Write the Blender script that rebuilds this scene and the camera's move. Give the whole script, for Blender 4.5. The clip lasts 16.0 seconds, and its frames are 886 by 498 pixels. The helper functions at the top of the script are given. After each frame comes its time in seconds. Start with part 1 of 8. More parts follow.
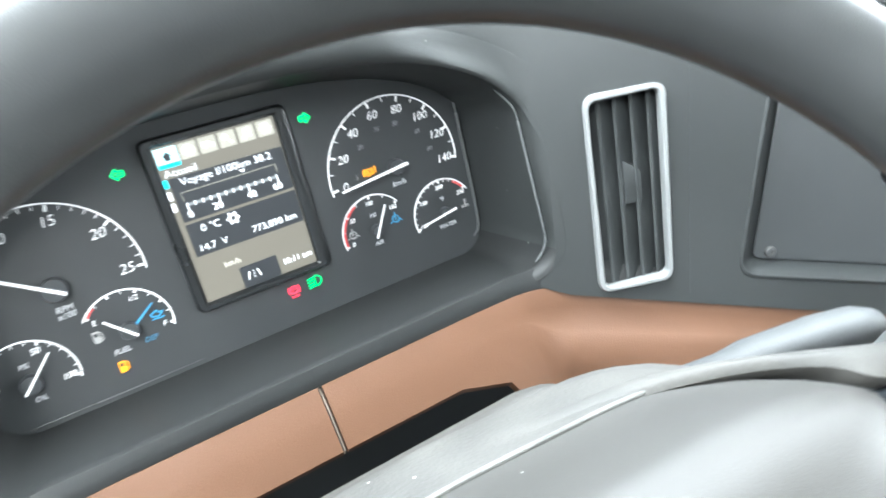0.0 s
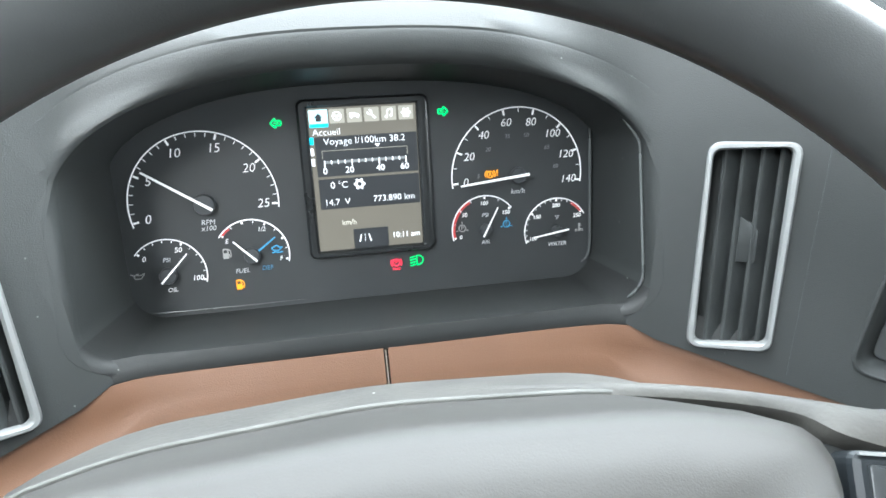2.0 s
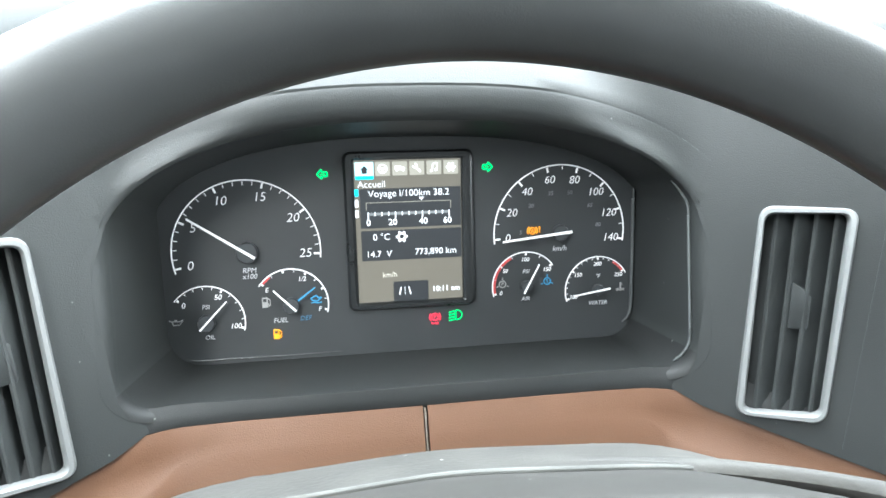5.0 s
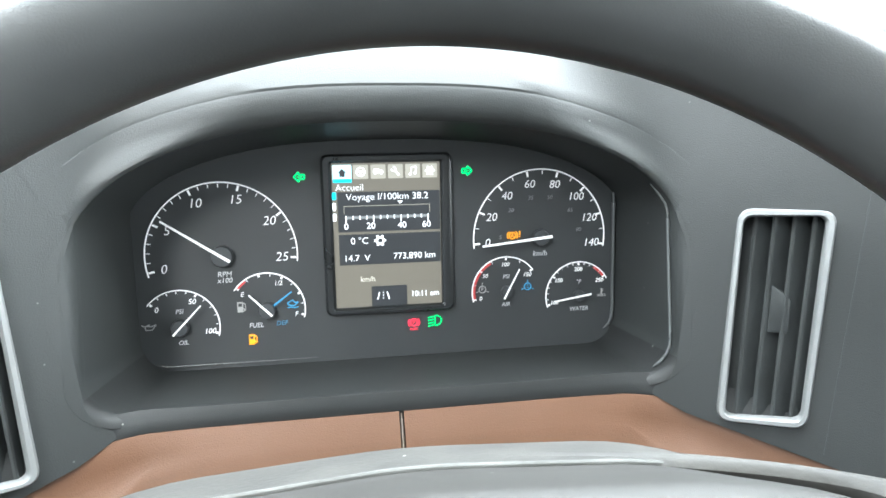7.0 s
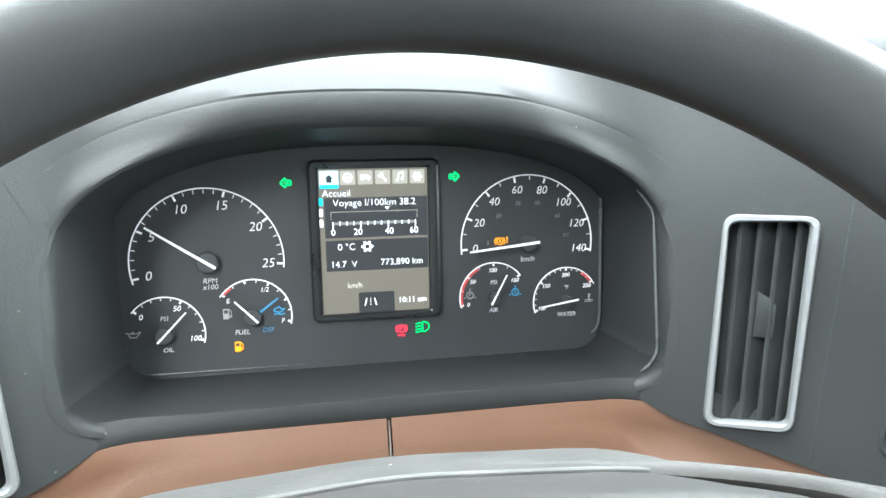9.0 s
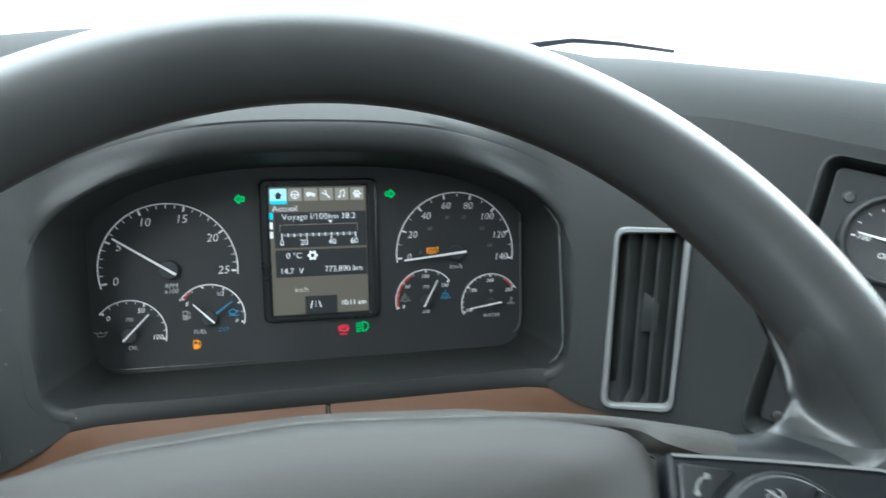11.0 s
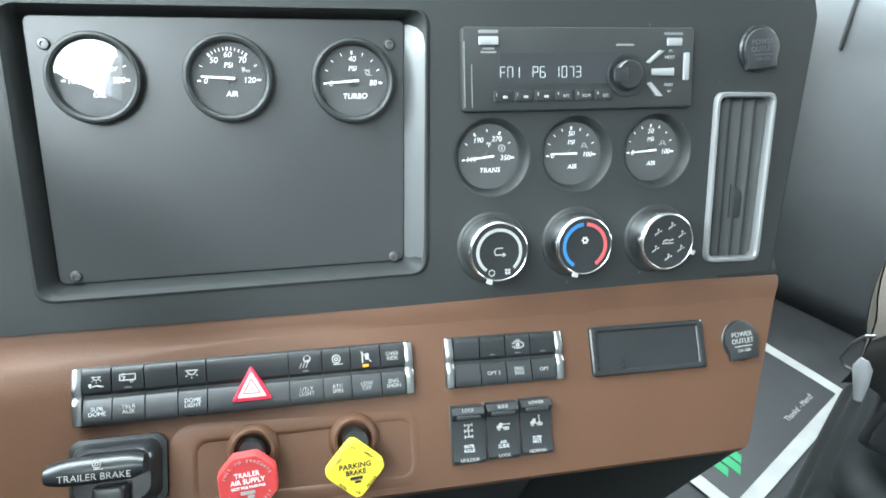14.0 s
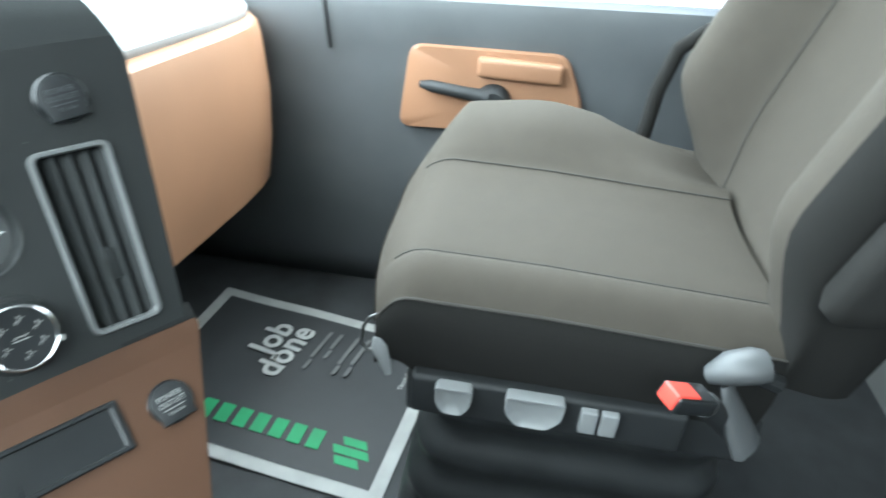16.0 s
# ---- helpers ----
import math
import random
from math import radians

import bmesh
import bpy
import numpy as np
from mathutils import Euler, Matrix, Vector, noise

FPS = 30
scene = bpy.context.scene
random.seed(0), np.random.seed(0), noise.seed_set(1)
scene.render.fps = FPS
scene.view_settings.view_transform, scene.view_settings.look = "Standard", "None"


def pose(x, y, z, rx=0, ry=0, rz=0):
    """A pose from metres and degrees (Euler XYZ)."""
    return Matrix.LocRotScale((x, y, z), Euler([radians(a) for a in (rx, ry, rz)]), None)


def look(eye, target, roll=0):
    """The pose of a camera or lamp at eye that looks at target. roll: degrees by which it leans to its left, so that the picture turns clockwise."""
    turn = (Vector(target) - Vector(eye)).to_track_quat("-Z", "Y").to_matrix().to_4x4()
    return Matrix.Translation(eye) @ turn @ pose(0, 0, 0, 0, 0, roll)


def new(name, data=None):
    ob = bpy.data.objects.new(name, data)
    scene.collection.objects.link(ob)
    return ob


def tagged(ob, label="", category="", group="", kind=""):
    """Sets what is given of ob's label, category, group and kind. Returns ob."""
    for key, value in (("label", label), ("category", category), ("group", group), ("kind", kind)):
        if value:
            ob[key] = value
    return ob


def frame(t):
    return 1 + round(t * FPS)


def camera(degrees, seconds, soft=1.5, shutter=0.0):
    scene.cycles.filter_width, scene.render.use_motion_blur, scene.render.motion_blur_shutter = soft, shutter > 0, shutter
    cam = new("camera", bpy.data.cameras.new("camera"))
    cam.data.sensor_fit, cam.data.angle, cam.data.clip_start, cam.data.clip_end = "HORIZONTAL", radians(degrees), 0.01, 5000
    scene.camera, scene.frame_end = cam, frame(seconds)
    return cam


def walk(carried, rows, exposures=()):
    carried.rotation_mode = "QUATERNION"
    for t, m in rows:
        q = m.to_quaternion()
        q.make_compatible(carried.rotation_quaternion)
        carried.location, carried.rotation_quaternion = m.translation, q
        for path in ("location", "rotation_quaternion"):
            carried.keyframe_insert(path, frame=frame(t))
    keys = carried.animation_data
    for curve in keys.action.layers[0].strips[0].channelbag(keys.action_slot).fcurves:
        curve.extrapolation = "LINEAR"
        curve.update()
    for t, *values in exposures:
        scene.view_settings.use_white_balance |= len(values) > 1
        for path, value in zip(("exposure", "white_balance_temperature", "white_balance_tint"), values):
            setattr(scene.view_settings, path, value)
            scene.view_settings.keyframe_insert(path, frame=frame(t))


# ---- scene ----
# ---- camera ----
cam = camera(68.7, 16.0, soft=1.6, shutter=0.3)
ROWS = [
    (0.0, 0.0000, 0.0000, 1.0500, 48.43, -0.57, -32.28),
    (0.2, 0.0048, -0.0162, 1.0714, 48.10, -0.90, -25.49),
    (0.5, 0.0179, -0.0159, 1.0573, 48.46, -0.82, -17.51),
    (1.0, 0.0461, -0.0377, 1.0553, 50.00, -1.71, -14.27),
    (1.5, 0.0346, -0.0592, 1.0536, 51.04, -1.85, -12.80),
    (2.0, 0.0391, -0.0531, 1.0435, 51.55, -1.83, -10.69),
    (2.5, 0.0310, -0.0479, 1.0429, 52.48, -2.01, -9.90),
    (3.0, 0.0214, -0.0475, 1.0506, 53.06, -1.75, -9.10),
    (3.5, 0.0238, -0.0425, 1.0503, 53.92, -2.26, -8.95),
    (4.0, 0.0222, -0.0447, 1.0496, 54.49, -2.22, -8.37),
    (6.5, 0.0193, -0.0427, 1.0330, 57.40, -3.42, -9.40),
    (7.0, 0.0289, -0.0460, 1.0331, 57.38, -3.14, -9.32),
    (7.5, 0.0214, -0.0564, 1.0400, 58.21, -3.60, -9.98),
    (8.0, 0.0333, -0.0440, 1.0325, 58.11, -3.44, -9.98),
    (10.5, 0.0237, -0.0592, 1.0433, 57.77, -4.40, -11.44),
    (11.0, 0.0464, -0.1059, 1.0650, 59.30, -4.75, -12.31),
    (11.5, 0.1091, -0.1418, 1.0563, 59.33, -5.34, -13.55),
    (12.0, 0.1470, -0.1678, 1.0447, 59.90, -5.40, -15.85),
    (12.5, 0.1913, -0.1954, 1.0401, 60.29, -5.47, -25.55),
    (13.0, 0.2695, -0.2333, 1.0703, 55.89, -3.65, -35.22),
    (13.5, 0.2746, -0.2528, 1.0756, 54.54, -3.95, -43.54),
    (14.0, 0.2636, -0.2545, 1.0602, 53.53, -4.18, -48.01),
    (14.5, 0.2529, -0.2544, 1.0529, 52.90, -4.16, -50.24),
    (15.0, 0.2960, -0.2986, 1.0748, 53.00, -4.93, -55.17),
    (15.5, 0.3560, -0.3850, 1.0870, 55.11, -4.10, -66.88),
    (16.0, 0.4198, -0.4389, 1.0813, 56.89, -3.84, -81.34),
]
EXPOSURES = [(0.0, 3.66, 5850, 6), (0.3, 3.26, 5850, 6), (2.0, 3.16, 5850, 6), (3.5, 3.26, 5850, 5), (7.0, 3.26, 5900, 6), (10.5, 3.06, 5800, 4), (11.0, 1.98, 5700, 2), (11.5, 1.68, 5700, 2), (12.0, 1.98, 5700, 1), (12.5, 2.28, 5700, 1), (13.0, 2.76, 5800, 6), (13.5, 2.96, 5750, 4), (14.0, 3.06, 5700, 1), (14.5, 3.21, 5350, -5), (15.0, 3.22, 5250, -3), (15.5, 3.17, 5250, -4), (16.0, 2.54, 5600, -1)]

walk(cam, [(t, pose(x, y, z, rx, ry, rz)) for t, x, y, z, rx, ry, rz in ROWS], EXPOSURES)

# ---- world and sun: overcast winter daylight ----
world = bpy.data.worlds.new("overcast_sky")
scene.world = world
world.use_nodes = True
wn = world.node_tree.nodes
sky = wn.new("ShaderNodeTexSky")
sky.sky_type = "NISHITA"
sky.sun_disc = False
sky.sun_elevation = radians(43)
sky.sun_rotation = radians(190)
sky.air_density, sky.dust_density, sky.ozone_density = 1.0, 6.0, 1.0
wn["Background"].inputs["Strength"].default_value = 0.15
world.node_tree.links.new(sky.outputs["Color"], wn["Background"].inputs["Color"])
sun = new("sun", bpy.data.lights.new("sun", "SUN"))
sun.data.energy, sun.data.angle, sun.data.color = 1.5, radians(40), (1.0, 0.97, 0.93)
sun.matrix_basis = look((-1.5, -8, 7.5), (0, 0, 0))


def window_light(name, eye, target, w, h, watts):
    """The sky's light in a window opening."""
    ob = new(name, bpy.data.lights.new(name, "AREA"))
    ob.data.shape, ob.data.size, ob.data.size_y, ob.data.energy, ob.data.color = "RECTANGLE", w, h, watts, (1.0, 1.0, 0.94)
    ob.matrix_basis = look(eye, target)
    return ob


window_light("driver_window_light", (-0.61, -0.175, 1.805), (0.6, -0.175, 1.20), 1.05, 0.46, 6.0)
window_light("passenger_window_light", (1.86, -0.30, 1.20), (0.6, -0.2, 0.75), 1.1, 0.55, 6.0)
window_light("windshield_light", (0.64, 0.46, 1.32), (0.6, -0.25, 0.7), 2.3, 0.75, 16.5)

# ---- materials ----
def material(name, color, rough=0.5, metal=0.0, vary=0.12, grain=0.0, grain_scale=900.0, blotch=6.0, spec=0.5, coat=0.0, emit=0.0, random_tint=0.0, dust=0.0):
    """A plastic, cloth, paint or metal with blotches, fine grain and a little wear."""
    m = bpy.data.materials.new(name)
    m.use_nodes = True
    n, l = m.node_tree.nodes, m.node_tree.links
    b = n["Principled BSDF"]
    b.inputs["Metallic"].default_value = metal
    b.inputs["Specular IOR Level"].default_value = spec
    b.inputs["Coat Weight"].default_value = coat
    co = n.new("ShaderNodeTexCoord")
    big = n.new("ShaderNodeTexNoise")
    big.inputs["Scale"].default_value, big.inputs["Detail"].default_value = blotch, 6
    l.new(co.outputs["Object"], big.inputs["Vector"])
    ramp = n.new("ShaderNodeMapRange")
    ramp.inputs["From Min"].default_value, ramp.inputs["From Max"].default_value = 0.3, 0.7
    ramp.inputs["To Min"].default_value, ramp.inputs["To Max"].default_value = 1 - vary, 1 + vary
    l.new(big.outputs["Fac"], ramp.inputs["Value"])
    mix = n.new("ShaderNodeVectorMath")
    mix.operation = "SCALE"
    mix.inputs[0].default_value = color
    l.new(ramp.outputs["Result"], mix.inputs["Scale"])
    out = mix.outputs["Vector"]
    if random_tint:
        info = n.new("ShaderNodeObjectInfo")
        rr = n.new("ShaderNodeMapRange")
        rr.inputs["To Min"].default_value, rr.inputs["To Max"].default_value = 1 - random_tint, 1 + random_tint
        l.new(info.outputs["Random"], rr.inputs["Value"])
        mix2 = n.new("ShaderNodeVectorMath")
        mix2.operation = "SCALE"
        l.new(out, mix2.inputs[0])
        l.new(rr.outputs["Result"], mix2.inputs["Scale"])
        out = mix2.outputs["Vector"]
    if dust:
        cells = n.new("ShaderNodeTexVoronoi")
        cells.inputs["Scale"].default_value = 95
        l.new(co.outputs["Object"], cells.inputs["Vector"])
        near_ = n.new("ShaderNodeMath")
        near_.operation = "LESS_THAN"
        near_.inputs[1].default_value = 0.055
        l.new(cells.outputs["Distance"], near_.inputs[0])
        split = n.new("ShaderNodeSeparateColor")
        l.new(cells.outputs["Color"], split.inputs["Color"])
        few = n.new("ShaderNodeMath")
        few.operation = "GREATER_THAN"
        few.inputs[1].default_value = 0.86
        l.new(split.outputs["Red"], few.inputs[0])
        both = n.new("ShaderNodeMath")
        both.operation = "MULTIPLY"
        l.new(near_.outputs["Value"], both.inputs[0])
        l.new(few.outputs["Value"], both.inputs[1])
        faint = n.new("ShaderNodeMath")
        faint.operation = "MULTIPLY"
        faint.inputs[1].default_value = dust
        l.new(both.outputs["Value"], faint.inputs[0])
        speck = n.new("ShaderNodeMix")
        speck.data_type = "RGBA"
        speck.inputs["B"].default_value = (0.5, 0.5, 0.47, 1)
        l.new(faint.outputs["Value"], speck.inputs["Factor"])
        l.new(out, speck.inputs["A"])
        out = speck.outputs["Result"]
    l.new(out, b.inputs["Base Color"])
    rough_range = n.new("ShaderNodeMapRange")
    rough_range.inputs["To Min"].default_value, rough_range.inputs["To Max"].default_value = max(0.02, rough - 0.09), min(1.0, rough + 0.09)
    l.new(big.outputs["Fac"], rough_range.inputs["Value"])
    l.new(rough_range.outputs["Result"], b.inputs["Roughness"])
    if grain:
        fine = n.new("ShaderNodeTexNoise")
        fine.inputs["Scale"].default_value, fine.inputs["Detail"].default_value = grain_scale, 3
        l.new(co.outputs["Object"], fine.inputs["Vector"])
        bump = n.new("ShaderNodeBump")
        bump.inputs["Strength"].default_value, bump.inputs["Distance"].default_value = grain, 0.0006
        l.new(fine.outputs["Fac"], bump.inputs["Height"])
        l.new(bump.outputs["Normal"], b.inputs["Normal"])
    if emit:
        b.inputs["Emission Color"].default_value = (*color, 1)
        b.inputs["Emission Strength"].default_value = emit
    return m


def cloth(name, color):
    """Woven seat cloth: two crossed fine waves and soiled blotches."""
    m = material(name, color, 0.95, vary=0.045, blotch=30, spec=0.15)
    n, l = m.node_tree.nodes, m.node_tree.links
    co = n["Texture Coordinate"]
    waves = []
    for axis in ("X", "Y"):
        w = n.new("ShaderNodeTexWave")
        w.bands_direction = axis
        w.inputs["Scale"].default_value, w.inputs["Distortion"].default_value = 430, 2.0
        l.new(co.outputs["Object"], w.inputs["Vector"])
        waves.append(w)
    add = n.new("ShaderNodeMath")
    l.new(waves[0].outputs["Fac"], add.inputs[0])
    l.new(waves[1].outputs["Fac"], add.inputs[1])
    bump = n.new("ShaderNodeBump")
    bump.inputs["Strength"].default_value, bump.inputs["Distance"].default_value = 0.3, 0.0008
    l.new(add.outputs["Value"], bump.inputs["Height"])
    l.new(bump.outputs["Normal"], n["Principled BSDF"].inputs["Normal"])
    return m


def glass(name, tint=(1, 1, 1), rough=0.0):
    """A thin clear pane: mostly see-through, with the gloss of a polished face."""
    m = bpy.data.materials.new(name)
    m.use_nodes = True
    n, l = m.node_tree.nodes, m.node_tree.links
    n.remove(n["Principled BSDF"])
    clear, gloss, mix = n.new("ShaderNodeBsdfTransparent"), n.new("ShaderNodeBsdfGlossy"), n.new("ShaderNodeMixShader")
    clear.inputs["Color"].default_value = (*tint, 1)
    gloss.inputs["Roughness"].default_value = rough
    mix.inputs["Fac"].default_value = 0.045
    l.new(clear.outputs["BSDF"], mix.inputs[1])
    l.new(gloss.outputs["BSDF"], mix.inputs[2])
    l.new(mix.outputs["Shader"], n["Material Output"].inputs["Surface"])
    return m


def glow(name, color, strength):
    """A lit display or tell-tale."""
    m = bpy.data.materials.new(name)
    m.use_nodes = True
    b = m.node_tree.nodes["Principled BSDF"]
    b.inputs["Base Color"].default_value = (*[c * 0.4 for c in color], 1)
    b.inputs["Roughness"].default_value = 0.35
    b.inputs["Emission Color"].default_value = (*color, 1)
    b.inputs["Emission Strength"].default_value = strength * 0.27
    return m


DASH = material("charcoal_dash_plastic", (0.0195, 0.0214, 0.0212), 0.52, vary=0.1, grain=0.3, grain_scale=1400, blotch=5, spec=0.4, dust=0.18)
DASH_TOP = material("soft_dash_top_vinyl", (0.024, 0.026, 0.026), 0.78, vary=0.12, grain=0.5, grain_scale=1100, blotch=4, spec=0.2)
PLATE = material("smooth_dark_blank_plate", (0.026, 0.028, 0.0285), 0.36, vary=0.1, grain=0.12, grain_scale=2200, blotch=7, spec=0.6)
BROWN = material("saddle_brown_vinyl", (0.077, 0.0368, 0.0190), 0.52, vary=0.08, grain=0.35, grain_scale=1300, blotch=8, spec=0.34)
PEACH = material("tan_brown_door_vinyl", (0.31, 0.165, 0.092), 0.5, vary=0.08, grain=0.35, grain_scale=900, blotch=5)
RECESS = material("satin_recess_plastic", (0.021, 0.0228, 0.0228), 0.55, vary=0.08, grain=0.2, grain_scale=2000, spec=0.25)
# same moulding as the recess wall, in a lighter tone for window light
CHAMFER = material("lit_tone_wall_plastic", (0.06, 0.063, 0.063), 0.34, vary=0.1, grain=0.06, grain_scale=2500, spec=1.0)
KNEE = material("black_lower_plastic", (0.017, 0.0185, 0.0195), 0.6, vary=0.2, grain=0.4)
JOINT = material("dusty_joint_rubber", (0.14, 0.115, 0.092), 0.7, vary=0.25, grain=0.4, grain_scale=900, dust=0.3)
SILVER = material("satin_silver_trim", (0.2, 0.205, 0.205), 0.48, metal=0.45, vary=0.06, grain=0.08, grain_scale=3000)
CHROME = material("polished_chrome", (0.62, 0.63, 0.63), 0.22, metal=1.0, vary=0.04)
BLACK = material("gloss_black_plastic", (0.013, 0.0145, 0.0155), 0.3, vary=0.15, blotch=30)
STALK = material("dusty_stalk_plastic", (0.026, 0.0275, 0.028), 0.62, vary=0.2, grain=0.3, grain_scale=800, spec=0.3, dust=0.3)
RADIO = material("satin_radio_plastic", (0.0195, 0.0213, 0.0215), 0.48, vary=0.12, blotch=20, spec=0.4)
SWITCH = material("dark_switch_plastic", (0.0135, 0.0153, 0.0166), 0.42, vary=0.12, grain=0.15, grain_scale=3000, random_tint=0.12)
VANE = material("matte_vane_plastic", (0.025, 0.0272, 0.0272), 0.55, vary=0.2, grain=0.2, blotch=40, spec=0.35)
# plastic of the recess, darkened: the shade under the brow is in its colour
HOOD = material("shade_toned_recess_plastic", (0.011, 0.0118, 0.0118), 0.5, vary=0.15, grain=0.3, grain_scale=1400, spec=0.35, dust=0.25)
# pale tone that holds the highlight of rounded edges
EDGE = material("polished_highlight_edge", (0.07, 0.074, 0.074), 0.28, vary=0.1, spec=0.8)
POD = material("satin_pod_plastic", (0.0095, 0.0113, 0.0128), 0.42, vary=0.12, grain=0.12, grain_scale=3000, spec=0.22)
DIAL = material("matte_black_dial", (0.031, 0.0335, 0.0348), 0.5, vary=0.08, blotch=25)
HUB = material("needle_hub_plastic", (0.04, 0.043, 0.046), 0.45)
WHITE = material("white_backlit_print", (0.8, 0.8, 0.79), 0.5, vary=0.03, emit=0.045)
PRINT = material("white_switch_print", (0.32, 0.32, 0.31), 0.55, vary=0.08)
PODPRINT = material("worn_pod_print", (0.17, 0.172, 0.17), 0.55, vary=0.2, blotch=60)
DIM = material("dim_grey_print", (0.52, 0.53, 0.54), 0.55, vary=0.05)
INNER = material("grey_inner_scale_print", (0.17, 0.175, 0.18), 0.55, vary=0.05)
ENDCAP = material("satin_dark_chrome", (0.3, 0.31, 0.31), 0.3, metal=0.95, vary=0.06, grain=0.1, grain_scale=2500)
DIMMER = material("faint_grey_print", (0.07, 0.073, 0.078), 0.55, vary=0.05)
REDPRINT = material("red_zone_print", (0.5, 0.06, 0.06), 0.5, vary=0.05)
BLUEPRINT = material("blue_print", (0.045, 0.24, 0.42), 0.5, vary=0.05, emit=0.05)
BLUEDIM = material("dim_blue_print", (0.07, 0.2, 0.32), 0.5, vary=0.05)
KNOBBLUE = material("blue_knob_print", (0.035, 0.15, 0.34), 0.5, vary=0.05)
KNOBRED = material("red_knob_print", (0.42, 0.075, 0.075), 0.5, vary=0.05)
LENS = glass("clear_gauge_lens", rough=0.02)
LCD_OLIVE = glow("olive_display_ground", (0.105, 0.095, 0.075), 0.9)
LCD_BLACK = glow("black_display_ground", (0.022, 0.024, 0.026), 0.8)
LCD_TILE = glow("beige_display_tile", (0.30, 0.285, 0.235), 0.8)
LCD_CREAM = glow("cream_display_pixels", (0.5, 0.48, 0.40), 0.9)
LCD_WHITE = glow("white_display_pixels", (0.85, 0.87, 0.88), 0.9)
LCD_DIM = glow("dim_segment_pixels", (0.34, 0.36, 0.36), 0.9)
LCD_CYAN = glow("cyan_display_tile", (0.03, 0.62, 0.78), 0.95)
LCD_PALE = glow("pale_cyan_display_tile", (0.5, 0.88, 0.93), 0.9)
LCD_GREY = glow("grey_display_bar", (0.16, 0.17, 0.17), 0.9)
AMBER = glow("amber_telltale", (0.95, 0.34, 0.012), 0.7)
RED = glow("red_telltale", (0.9, 0.04, 0.08), 0.9)
GREEN = glow("green_telltale", (0.02, 0.62, 0.14), 0.9)
HAZARD = glow("lit_hazard_rim", (0.75, 0.03, 0.08), 0.32)
HAZARD_IN = glow("lit_hazard_centre", (0.95, 0.68, 0.63), 0.5)
LEATHER = material("worn_black_wheel_leather", (0.029, 0.0305, 0.0302), 0.33, vary=0.14, grain=0.12, grain_scale=1700, blotch=14)
PAD = material("grey_airbag_vinyl", (0.0205, 0.0193, 0.0171), 0.52, vary=0.12, grain=0.12, grain_scale=1900, blotch=9, spec=0.33, dust=0.3)
SHELL = material("dusty_grey_hub_plastic", (0.029, 0.0277, 0.0247), 0.65, vary=0.28, grain=0.4, grain_scale=500, blotch=45, spec=0.3, dust=0.5)
BEAD = material("highlight_pale_seam_edge", (0.085, 0.085, 0.08), 0.7, vary=0.2, blotch=60, spec=0.2)
BOOT = material("black_boot_rubber", (0.017, 0.0185, 0.019), 0.42, vary=0.2, grain=0.2, grain_scale=600, blotch=14)
CLOTH = cloth("grey_brown_seat_cloth", (0.064, 0.0565, 0.0465))
CLOTH_DARK = cloth("charcoal_seat_side_cloth", (0.019, 0.0185, 0.0172))
STITCH = material("dark_seam_thread", (0.042, 0.039, 0.034), 0.9, vary=0.1)
RUBBER = material("black_floor_rubber", (0.03, 0.032, 0.034), 0.75, vary=0.3, grain=0.6, grain_scale=300, blotch=12)
MAT_BLACK = material("printed_black_paper", (0.026, 0.028, 0.03), 0.6, vary=0.15, blotch=10)
MAT_WHITE = material("printed_white_paper", (0.36, 0.365, 0.355), 0.7, vary=0.15, blotch=14)
MAT_GREY = material("printed_grey_paper", (0.12, 0.122, 0.12), 0.7, vary=0.15, blotch=14)
MAT_GREEN = material("printed_green_paper", (0.03, 0.26, 0.10), 0.65, vary=0.12, blotch=20)
LEVER = material("grey_lever_plastic", (0.24, 0.247, 0.25), 0.45, vary=0.1, grain=0.2)
BRACKET = material("dull_grey_bracket_metal", (0.075, 0.078, 0.08), 0.5, metal=0.2, vary=0.12, grain=0.2)
BUCKLE = material("red_release_button", (0.75, 0.07, 0.05), 0.4, vary=0.06)
YELLOW = material("yellow_valve_knob", (0.78, 0.62, 0.03), 0.42, vary=0.05, blotch=30)
VALVERED = material("red_valve_knob", (0.5, 0.045, 0.045), 0.45, vary=0.06, blotch=30)
DARKPRINT = material("black_print", (0.02, 0.02, 0.02), 0.6)
HEADLINER = material("grey_headliner_cloth", (0.5, 0.5, 0.485), 0.95, vary=0.08, grain=0.4, grain_scale=400, spec=0.1)
CABWALL = material("grey_cab_wall_vinyl", (0.19, 0.193, 0.193), 0.7, vary=0.1, grain=0.4)
DOORDARK = material("dark_door_vinyl", (0.085, 0.090, 0.094), 0.55, vary=0.15, grain=0.45, grain_scale=700, blotch=5)
SNOW = material("snowy_ground", (0.78, 0.79, 0.81), 0.9, vary=0.1, blotch=0.4, spec=0.1)
PAINT = material("white_hood_paint", (0.78, 0.79, 0.8), 0.3, vary=0.04, coat=0.5)
WIPERBLACK = material("black_wiper_rubber", (0.025, 0.025, 0.027), 0.5, vary=0.15)
SCREW = material("dark_steel_screw", (0.12, 0.122, 0.12), 0.4, metal=0.8, vary=0.1)
PALE = material("glare_pale_ledge_plastic", (0.42, 0.43, 0.43), 0.5, vary=0.06, grain=0.2)
WIND = glass("window_glass")


